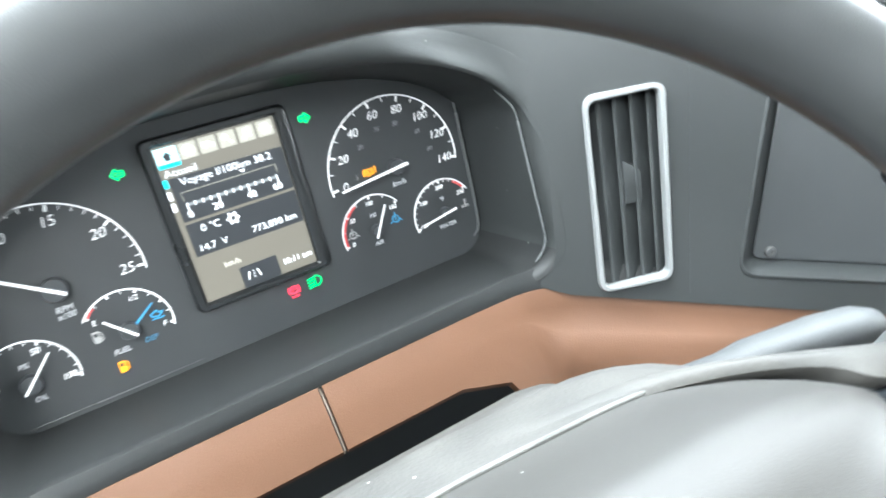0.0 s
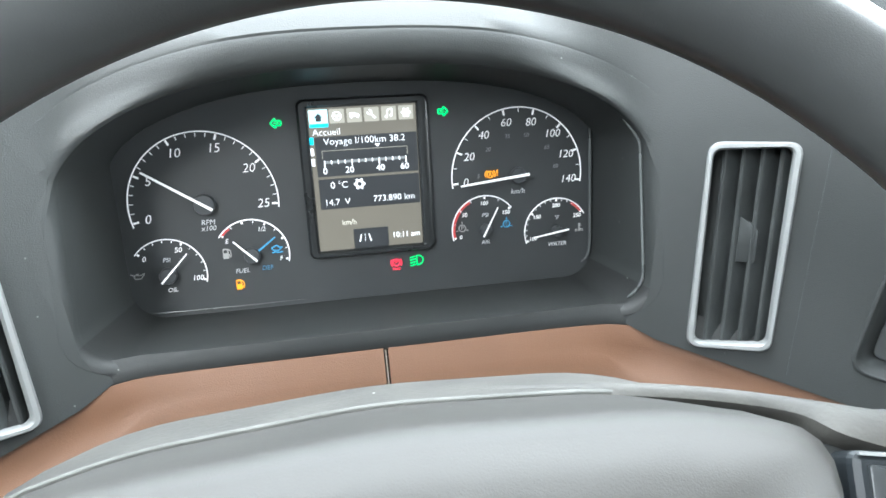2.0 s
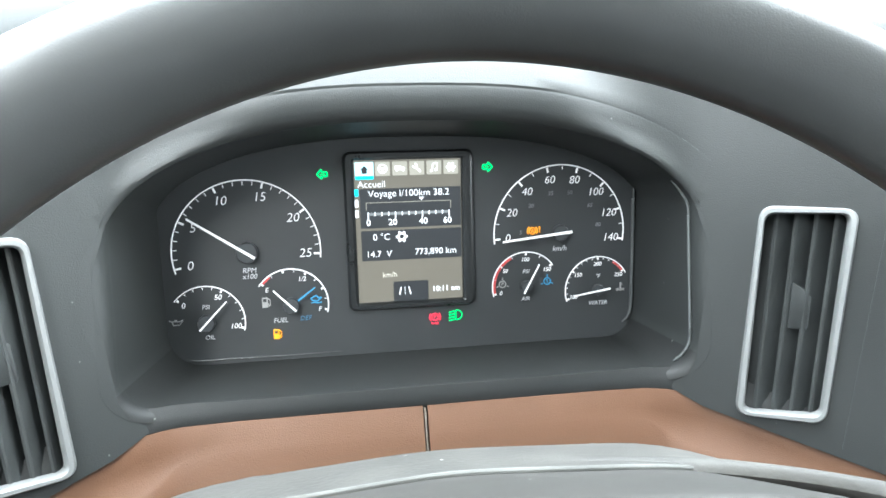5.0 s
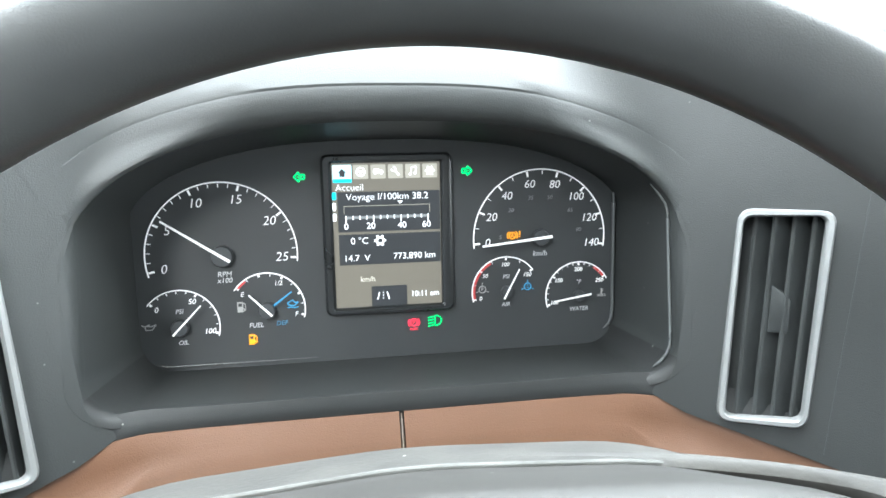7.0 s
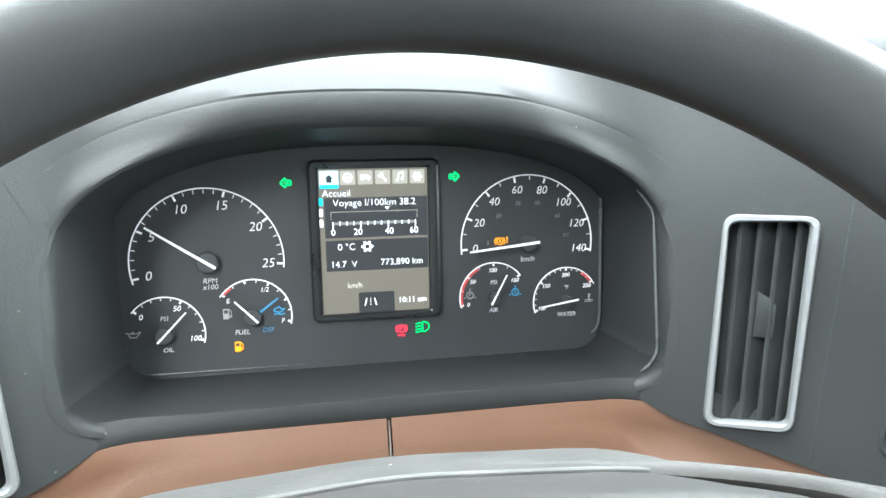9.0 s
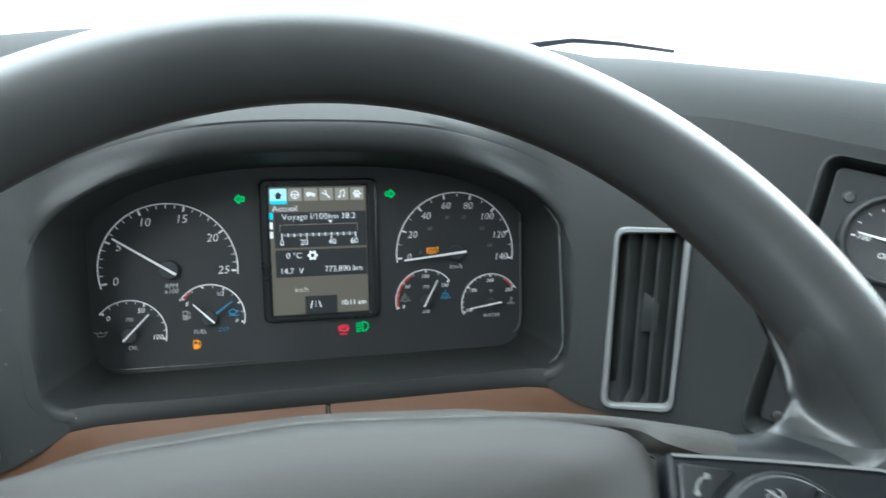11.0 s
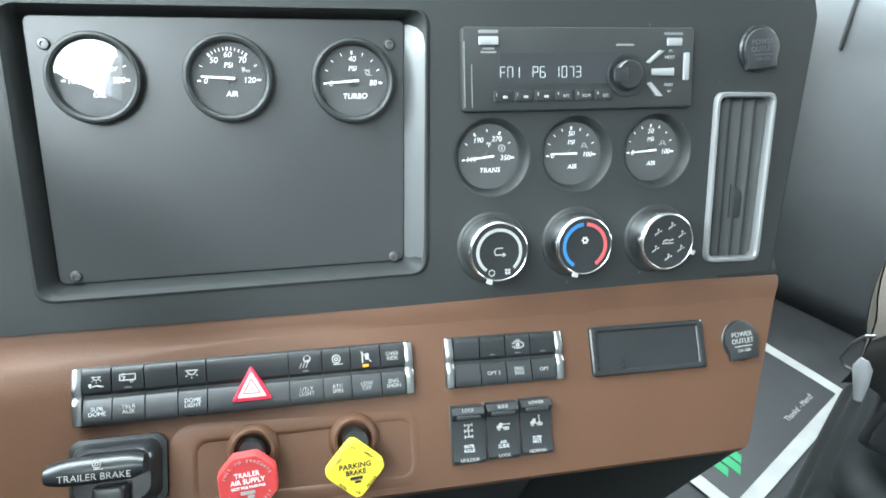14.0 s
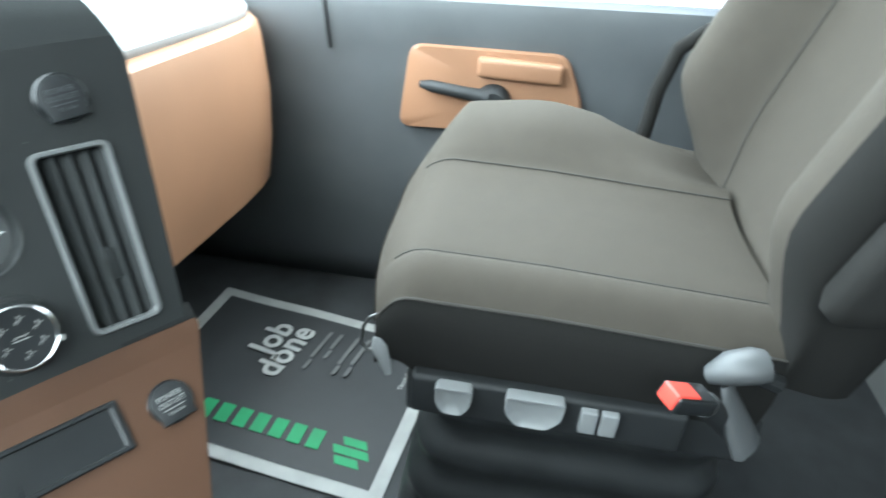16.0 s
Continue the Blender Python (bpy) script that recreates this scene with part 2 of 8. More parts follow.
# ---- building blocks ----
def part(name, bm, mat, parent=None, label="", smooth=False):
    """Link a bmesh as one mesh object under a thing or a part."""
    me = bpy.data.meshes.new(name)
    bmesh.ops.recalc_face_normals(bm, faces=bm.faces)
    bm.to_mesh(me)
    bm.free()
    me.materials.append(mat)
    if smooth:
        for p in me.polygons:
            p.use_smooth = True
        me.set_sharp_from_angle(angle=radians(38))
    ob = new(name, me)
    if parent:
        ob.parent = parent
    if label:
        ob["label"] = label
    return ob


def thing(name, m, label, category, group="", kind=""):
    """An Empty at the thing's base, on which its parts hang."""
    ob = new(name)
    ob.empty_display_size = 0.02
    ob.matrix_basis = m
    return tagged(ob, label, category, group, kind)


def at(x=0.0, y=0.0, z=0.0, turn=0.0):
    return pose(x, y, z, 0, 0, turn)


def basis(o, u, v):
    u, v = Vector(u).normalized(), Vector(v).normalized()
    w = u.cross(v)
    return Matrix(((u.x, v.x, w.x, o[0]), (u.y, v.y, w.y, o[1]), (u.z, v.z, w.z, o[2]), (0, 0, 0, 1)))


def prism(bm, pts, z0, z1, bevel=0.0):
    """A flat outline raised from z0 to z1, its upper edge bevelled inwards."""
    n = len(pts)
    cx, cy = sum(p[0] for p in pts) / n, sum(p[1] for p in pts) / n
    rings = [[bm.verts.new((x, y, z0)) for x, y in pts]]
    steps = [(0.0, 0.0)] if not bevel else [(0.0, -bevel), (0.3 * bevel, -0.3 * bevel), (bevel, 0.0)]
    size = max(max(abs(x - cx) for x, y in pts), max(abs(y - cy) for x, y in pts))
    for inset, dz in steps:
        ring = []
        for i, (x, y) in enumerate(pts):
            (ax, ay), (bx, by) = pts[i - 1], pts[(i + 1) % n]
            tx, ty = bx - ax, by - ay
            k = math.hypot(tx, ty) or 1.0
            ring.append(bm.verts.new((x - ty / k * inset, y + tx / k * inset, z1 + dz)))
        rings.append(ring)
    for a, b in zip(rings, rings[1:]):
        for i in range(n):
            bm.faces.new((a[i], a[(i + 1) % n], b[(i + 1) % n], b[i]))
    bm.faces.new(rings[-1])
    bm.faces.new(list(reversed(rings[0])))
    return bm


def rrect(w, h, r, cx=0.0, cy=0.0, n=5):
    """Outline of a rounded rectangle, counter-clockwise."""
    r = min(r, w / 2 - 1e-5, h / 2 - 1e-5)
    out = []
    for sx, sy, a in ((1, 1, 0), (-1, 1, 90), (-1, -1, 180), (1, -1, 270)):
        for k in range(n + 1):
            b = radians(a + 90 * k / n)
            out.append((cx + sx * (w / 2 - r) + r * math.cos(b), cy + sy * (h / 2 - r) + r * math.sin(b)))
    return out


def rquad(corners, r, n=5):
    """Outline of a quadrilateral (counter-clockwise corners) with rounded corners."""
    out = []
    m = len(corners)
    for i in range(m):
        p, a, b = (Vector(corners[j % m]) for j in (i, i - 1, i + 1))
        p0, p1 = p + (a - p).normalized() * r, p + (b - p).normalized() * r
        for k in range(n + 1):
            s = k / n
            q = p0 * (1 - s) ** 2 + p * 2 * s * (1 - s) + p1 * s * s
            out.append((q.x, q.y))
    return out


def circle(r, cx=0.0, cy=0.0, n=40, a0=0.0):
    return [(cx + r * math.cos(a0 + 2 * math.pi * k / n), cy + r * math.sin(a0 + 2 * math.pi * k / n)) for k in range(n)]


def frame_ring(bm, outer, inner, z0, z1, bevel=0.0):
    """A frame between two outlines with the same number of points."""
    n = len(outer)
    loops = [[(x, y, z0) for x, y in outer], [(x, y, z1 - bevel) for x, y in outer]]
    if bevel:
        loops.append([(x + (ix - x) * 0.25, y + (iy - y) * 0.25, z1) for (x, y), (ix, iy) in zip(outer, inner)])
        loops.append([(x + (ix - x) * 0.75, y + (iy - y) * 0.75, z1) for (x, y), (ix, iy) in zip(outer, inner)])
    loops += [[(x, y, z1 - bevel) for x, y in inner], [(x, y, z0) for x, y in inner]]
    rings = [[bm.verts.new(p) for p in loop] for loop in loops]
    for a, b in zip(rings, rings[1:] + rings[:1]):
        for i in range(n):
            bm.faces.new((a[i], a[(i + 1) % n], b[(i + 1) % n], b[i]))
    return bm


def lathe(bm, profile, n=40, cx=0.0, cy=0.0):
    """Turn (radius, z) pairs round the z axis."""
    rings = []
    for r, z in profile:
        rings.append([bm.verts.new((cx + r * math.cos(2 * math.pi * k / n), cy + r * math.sin(2 * math.pi * k / n), z)) for k in range(n)] if r > 1e-6 else [bm.verts.new((cx, cy, z))])
    for a, b in zip(rings, rings[1:]):
        for i in range(n):
            j = (i + 1) % n
            if len(a) == 1:
                bm.faces.new((a[0], b[i], b[j]))
            elif len(b) == 1:
                bm.faces.new((a[i], a[j], b[0]))
            else:
                bm.faces.new((a[i], a[j], b[j], b[i]))
    return bm


def arc_band(bm, r0, r1, a0, a1, z0, z1, cx=0.0, cy=0.0, n=48):
    """A band of a ring between two angles in degrees."""
    pts = [(cx + r1 * math.cos(radians(a0 + (a1 - a0) * k / n)), cy + r1 * math.sin(radians(a0 + (a1 - a0) * k / n))) for k in range(n + 1)]
    low = [(cx + r0 * math.cos(radians(a0 + (a1 - a0) * k / n)), cy + r0 * math.sin(radians(a0 + (a1 - a0) * k / n))) for k in range(n + 1)]
    top, bot = [[bm.verts.new((x, y, z)) for x, y in pts] for z in (z1, z0)]
    top2, bot2 = [[bm.verts.new((x, y, z)) for x, y in low] for z in (z1, z0)]
    for i in range(n):
        for a, b in ((top, top2), (top2, bot2), (bot2, bot), (bot, top)):
            bm.faces.new((a[i], a[i + 1], b[i + 1], b[i]))
    for i in (0, n):
        bm.faces.new((top[i], top2[i], bot2[i], bot[i]))
    return bm


def stroke(bm, p, q, w0, w1, z0, z1):
    """A straight mark from p to q, w0 wide at p and w1 at q."""
    (x0, y0), (x1, y1) = p, q
    k = math.hypot(x1 - x0, y1 - y0) or 1e-9
    nx, ny = -(y1 - y0) / k / 2, (x1 - x0) / k / 2
    return prism(bm, [(x0 - nx * w0, y0 - ny * w0), (x1 - nx * w1, y1 - ny * w1), (x1 + nx * w1, y1 + ny * w1), (x0 + nx * w0, y0 + ny * w0)], z0, z1)


def polyline(bm, pts, w, z0, z1):
    for p, q in zip(pts, pts[1:]):
        stroke(bm, p, q, w, w, z0, z1)
    return bm


def tick_objects(parent, r0, r1, angles, w, mat, name="tick_mark", z=0.0, height=0.0006):
    """Single tick marks round a dial, each an object on one shared mesh."""
    bm = bmesh.new()
    stroke(bm, (r0, 0), (r1, 0), w, w, 0, height)
    first = None
    for a in angles:
        if first is None:
            first = part(name, bm, mat, parent)
            ob = first
        else:
            ob = new(name, first.data)
            ob.parent = parent
        ob.matrix_basis = pose(0, 0, z, 0, 0, a)


def ticks(bm, r0, r1, angles, w, z0, z1, cx=0.0, cy=0.0):
    for a in angles:
        c, s = math.cos(radians(a)), math.sin(radians(a))
        stroke(bm, (cx + r0 * c, cy + r0 * s), (cx + r1 * c, cy + r1 * s), w, w, z0, z1)
    return bm


def box(bm, x0, x1, y0, y1, z0, z1, bevel=0.0):
    made = bmesh.ops.create_cube(bm, size=1.0)["verts"]
    for v in made:
        v.co = Vector(((x0 + x1) / 2 + v.co.x * (x1 - x0), (y0 + y1) / 2 + v.co.y * (y1 - y0), (z0 + z1) / 2 + v.co.z * (z1 - z0)))
    if bevel:
        edges = list({e for v in made for e in v.link_edges})
        bmesh.ops.bevel(bm, geom=edges, offset=bevel, segments=3, profile=0.6, affect="EDGES")
    return bm


def tube(bm, pts, r, n=12, closed=False, squash=1.0):
    """A round bar along points; r is one radius or one for each point."""
    pts = [Vector(p) for p in pts]
    m = len(pts)
    rad = r if isinstance(r, (list, tuple)) else [r] * m
    rings, side = [], None
    for i, p in enumerate(pts):
        a, b = (pts[i - 1], pts[(i + 1) % m]) if closed else (pts[max(i - 1, 0)], pts[min(i + 1, m - 1)])
        t = (b - a).normalized()
        if side is None:
            side = t.cross(Vector((0, 0, 1)) if abs(t.z) < 0.9 else Vector((1, 0, 0))).normalized()
        side = (side - t * side.dot(t)).normalized()
        up = t.cross(side)
        rings.append([bm.verts.new(p + rad[i] * (math.cos(2 * math.pi * k / n) * side + squash * math.sin(2 * math.pi * k / n) * up)) for k in range(n)])
    for a, b in zip(rings, rings[1:] + (rings[:1] if closed else [])):
        for k in range(n):
            bm.faces.new((a[k], a[(k + 1) % n], b[(k + 1) % n], b[k]))
    if not closed:
        bm.faces.new(rings[0])
        bm.faces.new(list(reversed(rings[-1])))
    return bm


def loft(bm, rows, closed=False, caps=False):
    """A skin over rows of points; closed joins each row's ends."""
    rings = [[bm.verts.new(p) for p in row] for row in rows]
    n = len(rings[0])
    for a, b in zip(rings, rings[1:]):
        for i in range(n if closed else n - 1):
            bm.faces.new((a[i], a[(i + 1) % n], b[(i + 1) % n], b[i]))
    if caps:
        bm.faces.new(rings[0])
        bm.faces.new(list(reversed(rings[-1])))
    return bm


def solid(ob, thickness, offset=-1.0):
    """Give a skin its thickness."""
    s = ob.modifiers.new("thickness", "SOLIDIFY")
    s.thickness, s.offset = thickness, offset
    return ob


FONT_CURVES = {}


def lettering(parent, words, size, x, y, z, mat, name="lettering", turn=0.0, shear=0.0, align="CENTER", stretch=1.0, bold=0.0, height=0.0002):
    """Raised flat letters from the built-in font, as one mesh, centred on (x, y)."""
    key = (words, size, shear, align, bold, height)
    if key not in FONT_CURVES:
        cu = bpy.data.curves.new("letters", "FONT")
        cu.body, cu.size, cu.shear, cu.align_x, cu.align_y = words, size, shear, align, "CENTER"
        cu.extrude, cu.resolution_u, cu.offset, cu.space_line = height, 3, bold or (-0.012 * size if 0.0062 < size < 0.0095 else 0.0), 0.85
        ob = bpy.data.objects.new("letters", cu)
        scene.collection.objects.link(ob)
        me = bpy.data.meshes.new_from_object(ob.evaluated_get(bpy.context.evaluated_depsgraph_get()))
        bpy.data.objects.remove(ob)
        me.name = name
        FONT_CURVES[key] = me
    me = FONT_CURVES[key]
    if not me.materials:
        me.materials.append(mat)
    elif me.materials[0] != mat:
        me = me.copy()
        me.materials[0] = mat
    ob = new(name, me)
    ob.parent = parent
    ob.matrix_basis = at(x, y, z, turn) @ Matrix.Diagonal((stretch, 1, 1, 1))
    return ob


def curve_text(parent, words, size, r, a_mid, z, mat, step, inward=False):
    """Letters set one by one round a knob; a_mid is the angle of their middle."""
    n = len(words)
    for i, ch in enumerate(words):
        if ch == " ":
            continue
        k = i - (n - 1) / 2
        a = a_mid - k * step if not inward else a_mid + k * step
        lettering(parent, ch, size, r * math.cos(radians(a)), r * math.sin(radians(a)), z, mat, turn=a - 90 if not inward else a + 90)

# ---- the planes of the dashboard ----
DOOR_X = -0.600                                 # the dash ends at the driver's door
MID = 0.066                                     # middle of the driver's place
REC = radians(24.6)
CL = basis((0.069, 0.346, 0.797), (1, 0, 0), (0, math.sin(REC), math.cos(REC)))      # instrument cluster
YAW = radians(-35.8)
FW = Vector((-math.sin(YAW), math.cos(YAW), 0))
UU = Vector((math.cos(YAW), math.sin(YAW), 0))


def leaning(o, degrees):
    a = radians(degrees)
    return basis(o, UU, FW * math.sin(a) + Vector((0, 0, math.cos(a))))


CP = leaning((0.612, 0.014, 0.83), 25.9)        # centre panel and wing, facing the driver
BP = leaning((0.558, -0.043, 0.692), 44.0)      # brown switch panel below it
MIRROR = Matrix.Translation((2 * MID, 0, 0)) @ Matrix.Diagonal((-1, 1, 1, 1))

# ---- the cab: floor, walls, roof, glass ----
FLOOR_Z = 0.03
bm = bmesh.new()
box(bm, -0.62, 1.9, -1.35, 0.62, -0.02, FLOOR_Z)
tagged(part("floor", bm, RUBBER), "black rubber cab floor covering", "floor", kind="structure")
bm = bmesh.new()
box(bm, -0.62, 1.9, 0.55, 0.62, FLOOR_Z, 0.84)
tagged(part("wall_front", bm, KNEE), "dark firewall under the dashboard", "wall", kind="structure")
bm = bmesh.new()
box(bm, -0.62, 1.9, -1.40, -1.35, FLOOR_Z, 2.10)
tagged(part("wall_back", bm, CABWALL), "grey vinyl rear wall of the cab", "wall", kind="structure")
bm = bmesh.new()
box(bm, -0.66, 1.94, -1.40, 0.36, 2.10, 2.15)
tagged(part("ceiling", bm, HEADLINER), "grey cloth cab headliner", "ceiling", kind="structure")
# driver's side wall with its window opening
bm = bmesh.new()
box(bm, -0.66, -0.62, -1.35, 0.75, FLOOR_Z, 1.57)
box(bm, -0.66, -0.62, -1.35, -0.70, 1.57, 2.10)
box(bm, -0.66, -0.62, -0.70, 0.35, 2.04, 2.10)
tagged(part("wall_left", bm, CABWALL), "grey side wall with a window opening", "wall", kind="structure")
bm = bmesh.new()
box(bm, 1.9, 1.94, -1.35, 0.75, FLOOR_Z, 0.70)
box(bm, 1.9, 1.94, -1.35, -0.95, 0.70, 2.10)
box(bm, 1.9, 1.94, -0.95, 0.35, 1.5, 2.10)
tagged(part("wall_right", bm, CABWALL), "grey side wall with a window opening", "wall", kind="structure")


def pillar(side):
    x = -0.64 if side < 0 else 1.92
    bm = bmesh.new()
    loft(bm, [[(x - 0.03, y - 0.04, z), (x + 0.03, y - 0.04, z), (x + 0.03, y + 0.04, z), (x - 0.03, y + 0.04, z)] for y, z in ((0.52, 0.7), (0.40, 1.2), (0.14, 1.78), (0.12, 2.10))], closed=True, caps=True)
    tagged(part("pillar", bm, CABWALL), "grey windshield corner pillar", "pillar", kind="structure")


pillar(-1)
pillar(1)
bm = bmesh.new()
loft(bm, [[(-0.62, 0.66, 0.80), (0.64, 0.80, 0.80), (1.9, 0.60, 0.72)], [(-0.62, 0.20, 1.74), (0.64, 0.30, 1.74), (1.9, 0.20, 1.74)]])
bm2 = bmesh.new()
loft(bm2, [[(-0.62, 0.20, 1.74), (0.64, 0.30, 1.74), (1.9, 0.20, 1.74)], [(-0.62, 0.22, 2.10), (0.64, 0.32, 2.10), (1.9, 0.22, 2.10)]])
tagged(solid(part("wall_header", bm2, HEADLINER), 0.03), "grey lined panel above the windshield", "wall", kind="structure")
ob = tagged(part("window_1", bm, WIND), "clear curved windshield glass", "windshield", kind="structure")
ob.visible_shadow = False

# ---- outside: snow and the truck's own nose ----
bm = bmesh.new()
n = 40
rings = [[(1.0 + r * math.cos(2 * math.pi * k / n), r * math.sin(2 * math.pi * k / n), -1.35) for k in range(n)] for r in (0.5, 3, 8, 30, 120, 600, 3000)]
loft(bm, rings, closed=True)
bm.faces.new([v for v in list(bm.verts)[:n]])
tagged(part("ground", bm, SNOW), "bright snow-covered yard", "ground", kind="stuff")

# ---- dashboard skins ----
dash = thing("dashboard", Matrix(), "charcoal moulded truck dashboard wrapping round the driver", "dashboard", kind="structure")


def mouth(left, right, bottom, side, top, r, n=0.0, steps=14):
    """Outline of the cluster's opening in the cluster plane: flat below, arched above."""
    pts = []
    for k in range(33):
        pts.append((left + r + (right - left - 2 * r) * k / 32, bottom))
    for k in range(1, 12):
        a = radians(-90 + 90 * k / 12)
        pts.append((right - r + r * math.cos(a), bottom + r + r * math.sin(a)))
    for k in range(6):
        pts.append((right, bottom + r + (side - bottom - r) * k / 5))
    half, mid = (right - left) / 2, (right + left) / 2
    for k in range(1, 2 * steps):
        a = math.pi * k / (2 * steps)
        c = math.cos(a)
        pts.append((mid + half * c, side + (top - side) * max(0.0, 1 - abs(c) ** 2.6) ** 0.62))
    for k in range(6):
        pts.append((left, side - (side - bottom - r) * k / 5))
    for k in range(1, 12):
        a = radians(180 + 90 * k / 12)
        pts.append((left + r + r * math.cos(a), bottom + r + r * math.sin(a)))
    return [Vector((x, y, n)) for x, y in pts]


def flush(x, y):
    """Height over the cluster plane at which the wing panels' planes lie."""
    p, q = CL @ Vector((abs(x + 0.003) - 0.003, y, 0)), CL.col[2].to_3d()
    away = CP.col[2].to_3d()
    return -(p - CP.translation).dot(away) / q.dot(away)


def ease(f):
    f = min(1.0, max(0.0, f))
    return f * f * (3 - 2 * f)


def lip_row(d, sink):
    """The opening's edge pushed outwards by d and sunk: at the sides it lies in the wing planes, below and above in its own."""
    out = []
    m = len(LIP)
    for i, p in enumerate(LIP):
        t = LIP[(i + 1) % m] - LIP[i - 1]
        k = t.length or 1
        nx, ny = t.y / k, -t.x / k
        arch = ny > 0.35
        free = ease((0.13 - abs(p.x)) / 0.08) if p.y < -0.09 else ease((p.y + 0.062) / 0.05)
        e = min(d, 0.002) if arch else min(d, 0.002 + (0.0045 + 0.0113 * free) * ease((0.0125 - p.y) / 0.022))
        x, y = p.x + nx * e, p.y + ny * e
        rise = (flush(x, y) - 0.0685) * ease((abs(p.x) - 0.115) / 0.05)
        rise = rise if rise > 0.003 else (rise + 0.003) ** 2 / 0.012 if rise > -0.003 else 0.0
        if arch:
            rise *= ease((abs(p.x) - 0.13) / 0.04)
        out.append(Vector((x, y, 0.0685 + rise - sink * (2.5 if arch and d > 0.002 else 1.0))))
    return out


LIP = mouth(-0.1815, 0.1755, -0.0955, 0.012, 0.071, 0.024, 0.068)
BACK = mouth(-0.172, 0.1685, -0.0935, 0.014, 0.062, 0.022, 0.0)
bm = bmesh.new()
edge_row = lip_row(0.0, 0.009)
rows = [BACK, [a.lerp(b, 0.5) for a, b in zip(BACK, edge_row)], edge_row]
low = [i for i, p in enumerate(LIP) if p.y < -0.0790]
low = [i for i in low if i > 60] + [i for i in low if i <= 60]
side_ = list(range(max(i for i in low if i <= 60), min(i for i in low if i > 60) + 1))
loft(bm, [[CL @ row[i] for i in side_] for row in rows])
part("cluster_hood", bm, DASH, dash, "deep recess round the instrument cluster", True)
# floor and sill take the darker tone that stands for their shade
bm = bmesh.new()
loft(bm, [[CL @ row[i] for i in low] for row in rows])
part("recess_floor", bm, HOOD, dash, "floor of the recess, darkened for the brow's shade", True)
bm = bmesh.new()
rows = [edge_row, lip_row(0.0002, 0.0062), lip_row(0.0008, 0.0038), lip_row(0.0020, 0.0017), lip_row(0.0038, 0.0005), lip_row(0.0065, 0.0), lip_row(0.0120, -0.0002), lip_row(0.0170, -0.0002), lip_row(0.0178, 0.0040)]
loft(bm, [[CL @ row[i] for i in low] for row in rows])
part("recess_sill", bm, HOOD, dash, "rounded sill of the recess, darkened for its shade", True)
bm = bmesh.new()
loft(bm, [[CL @ row[i] for i in side_] for row in rows])
part("hood_rim", bm, DASH, dash, "rounded rim of the recess", True)
LIP = lip_row(0.0, 0.0006)
# polished bead added for the highlight down the recess edge and its lower corner
bm = bmesh.new()
line = [CL @ (p + Vector((-0.0010, 0.0004, 0.0002))) for p in edge_row if p.x > 0.1640 and p.y < 0.030]
tube(bm, line, [0.0003] + [0.0010] * (len(line) - 2) + [0.0003], 10)
part("recess_edge", bm, EDGE, dash, "polished bead on the recess edge, pale for its highlight", True)
# the brow: from the lip's arch up to the dash top's front edge
ARCH = [p for p in LIP if p.y > 0.0118]
R_END = CP @ Vector((-0.440, 0.105, 0))
BROW_TOP = []
for k in range(len(ARCH)):
    s = 2 * k / (len(ARCH) - 1) - 1
    half = R_END.x - MID
    BROW_TOP.append(Vector((MID - half * s, R_END.y + 0.050 * (1 - abs(s) ** 3.1), R_END.z + 0.004 * (1 - s * s))))
CREASE = 0.30


def brow_row(f, bulge, step=0.0):
    """One line of the brow between the recess and the dash top."""
    row = []
    for k, (p, q) in enumerate(zip(ARCH, BROW_TOP)):
        s = abs(2 * k / (len(ARCH) - 1) - 1)
        lift = bulge * (1 - s ** 3) - step * (1 - s ** 4)
        w = (CL @ p).lerp(q, f) + Vector((0, -0.75, 0.66)) * lift
        # near its ends the brow runs out flush into the wing panels
        for m in (CP, MIRROR @ CP):
            away = m.col[2].to_3d()
            if (w.x - MID) * (1 if m is CP else -1) > 0:
                g = min(1.0, f / 0.12) * (1 - ((1 - s) / 0.62) ** 1.6 if s > 0.38 else 0.0)
                w = w - away * (w - m.translation).dot(away) * g
        row.append(w)
    return row


bm = bmesh.new()
loft(bm, [brow_row(f, d) for f, d in ((0.0, 0.0), (0.015, 0.0030), (0.045, 0.0060), (0.10, 0.0090), (0.18, 0.0118), (CREASE - 0.03, 0.0138), (CREASE - 0.008, 0.0138))] + [brow_row(CREASE, 0.0138, 0.0016)])
part("brow", bm, DASH, dash, "rounded charcoal brow strip over the instruments", True)
bm = bmesh.new()
loft(bm, [brow_row(CREASE - 0.004, 0.0138, 0.0020)] + [brow_row(f, d) for f, d in ((CREASE + 0.03, 0.0130), (0.45, 0.0120), (0.62, 0.0100), (0.82, 0.0070), (0.93, 0.0035), (1.0, 0.0))])
part("brow_pad", bm, DASH, dash, "dark soft pad above the brow strip", True)


def wing_outline():
    c = CP.inverted() @ (CL @ ARCH[0])
    return [(-0.4375, -0.1078), (-0.4300, -0.1096), (-0.4150, -0.1125), (0.262, -0.1215), (0.274, -0.1205), (0.303, 0.100), (0.300, 0.112), (-0.365, 0.112), (-0.440, 0.105), (c.x, c.y + 0.001), (c.x + 0.0030, c.y - 0.004), (-0.4470, -0.003), (-0.4395, -0.017), (-0.4285, -0.0830), (-0.4300, -0.0960), (-0.4370, -0.1030)]


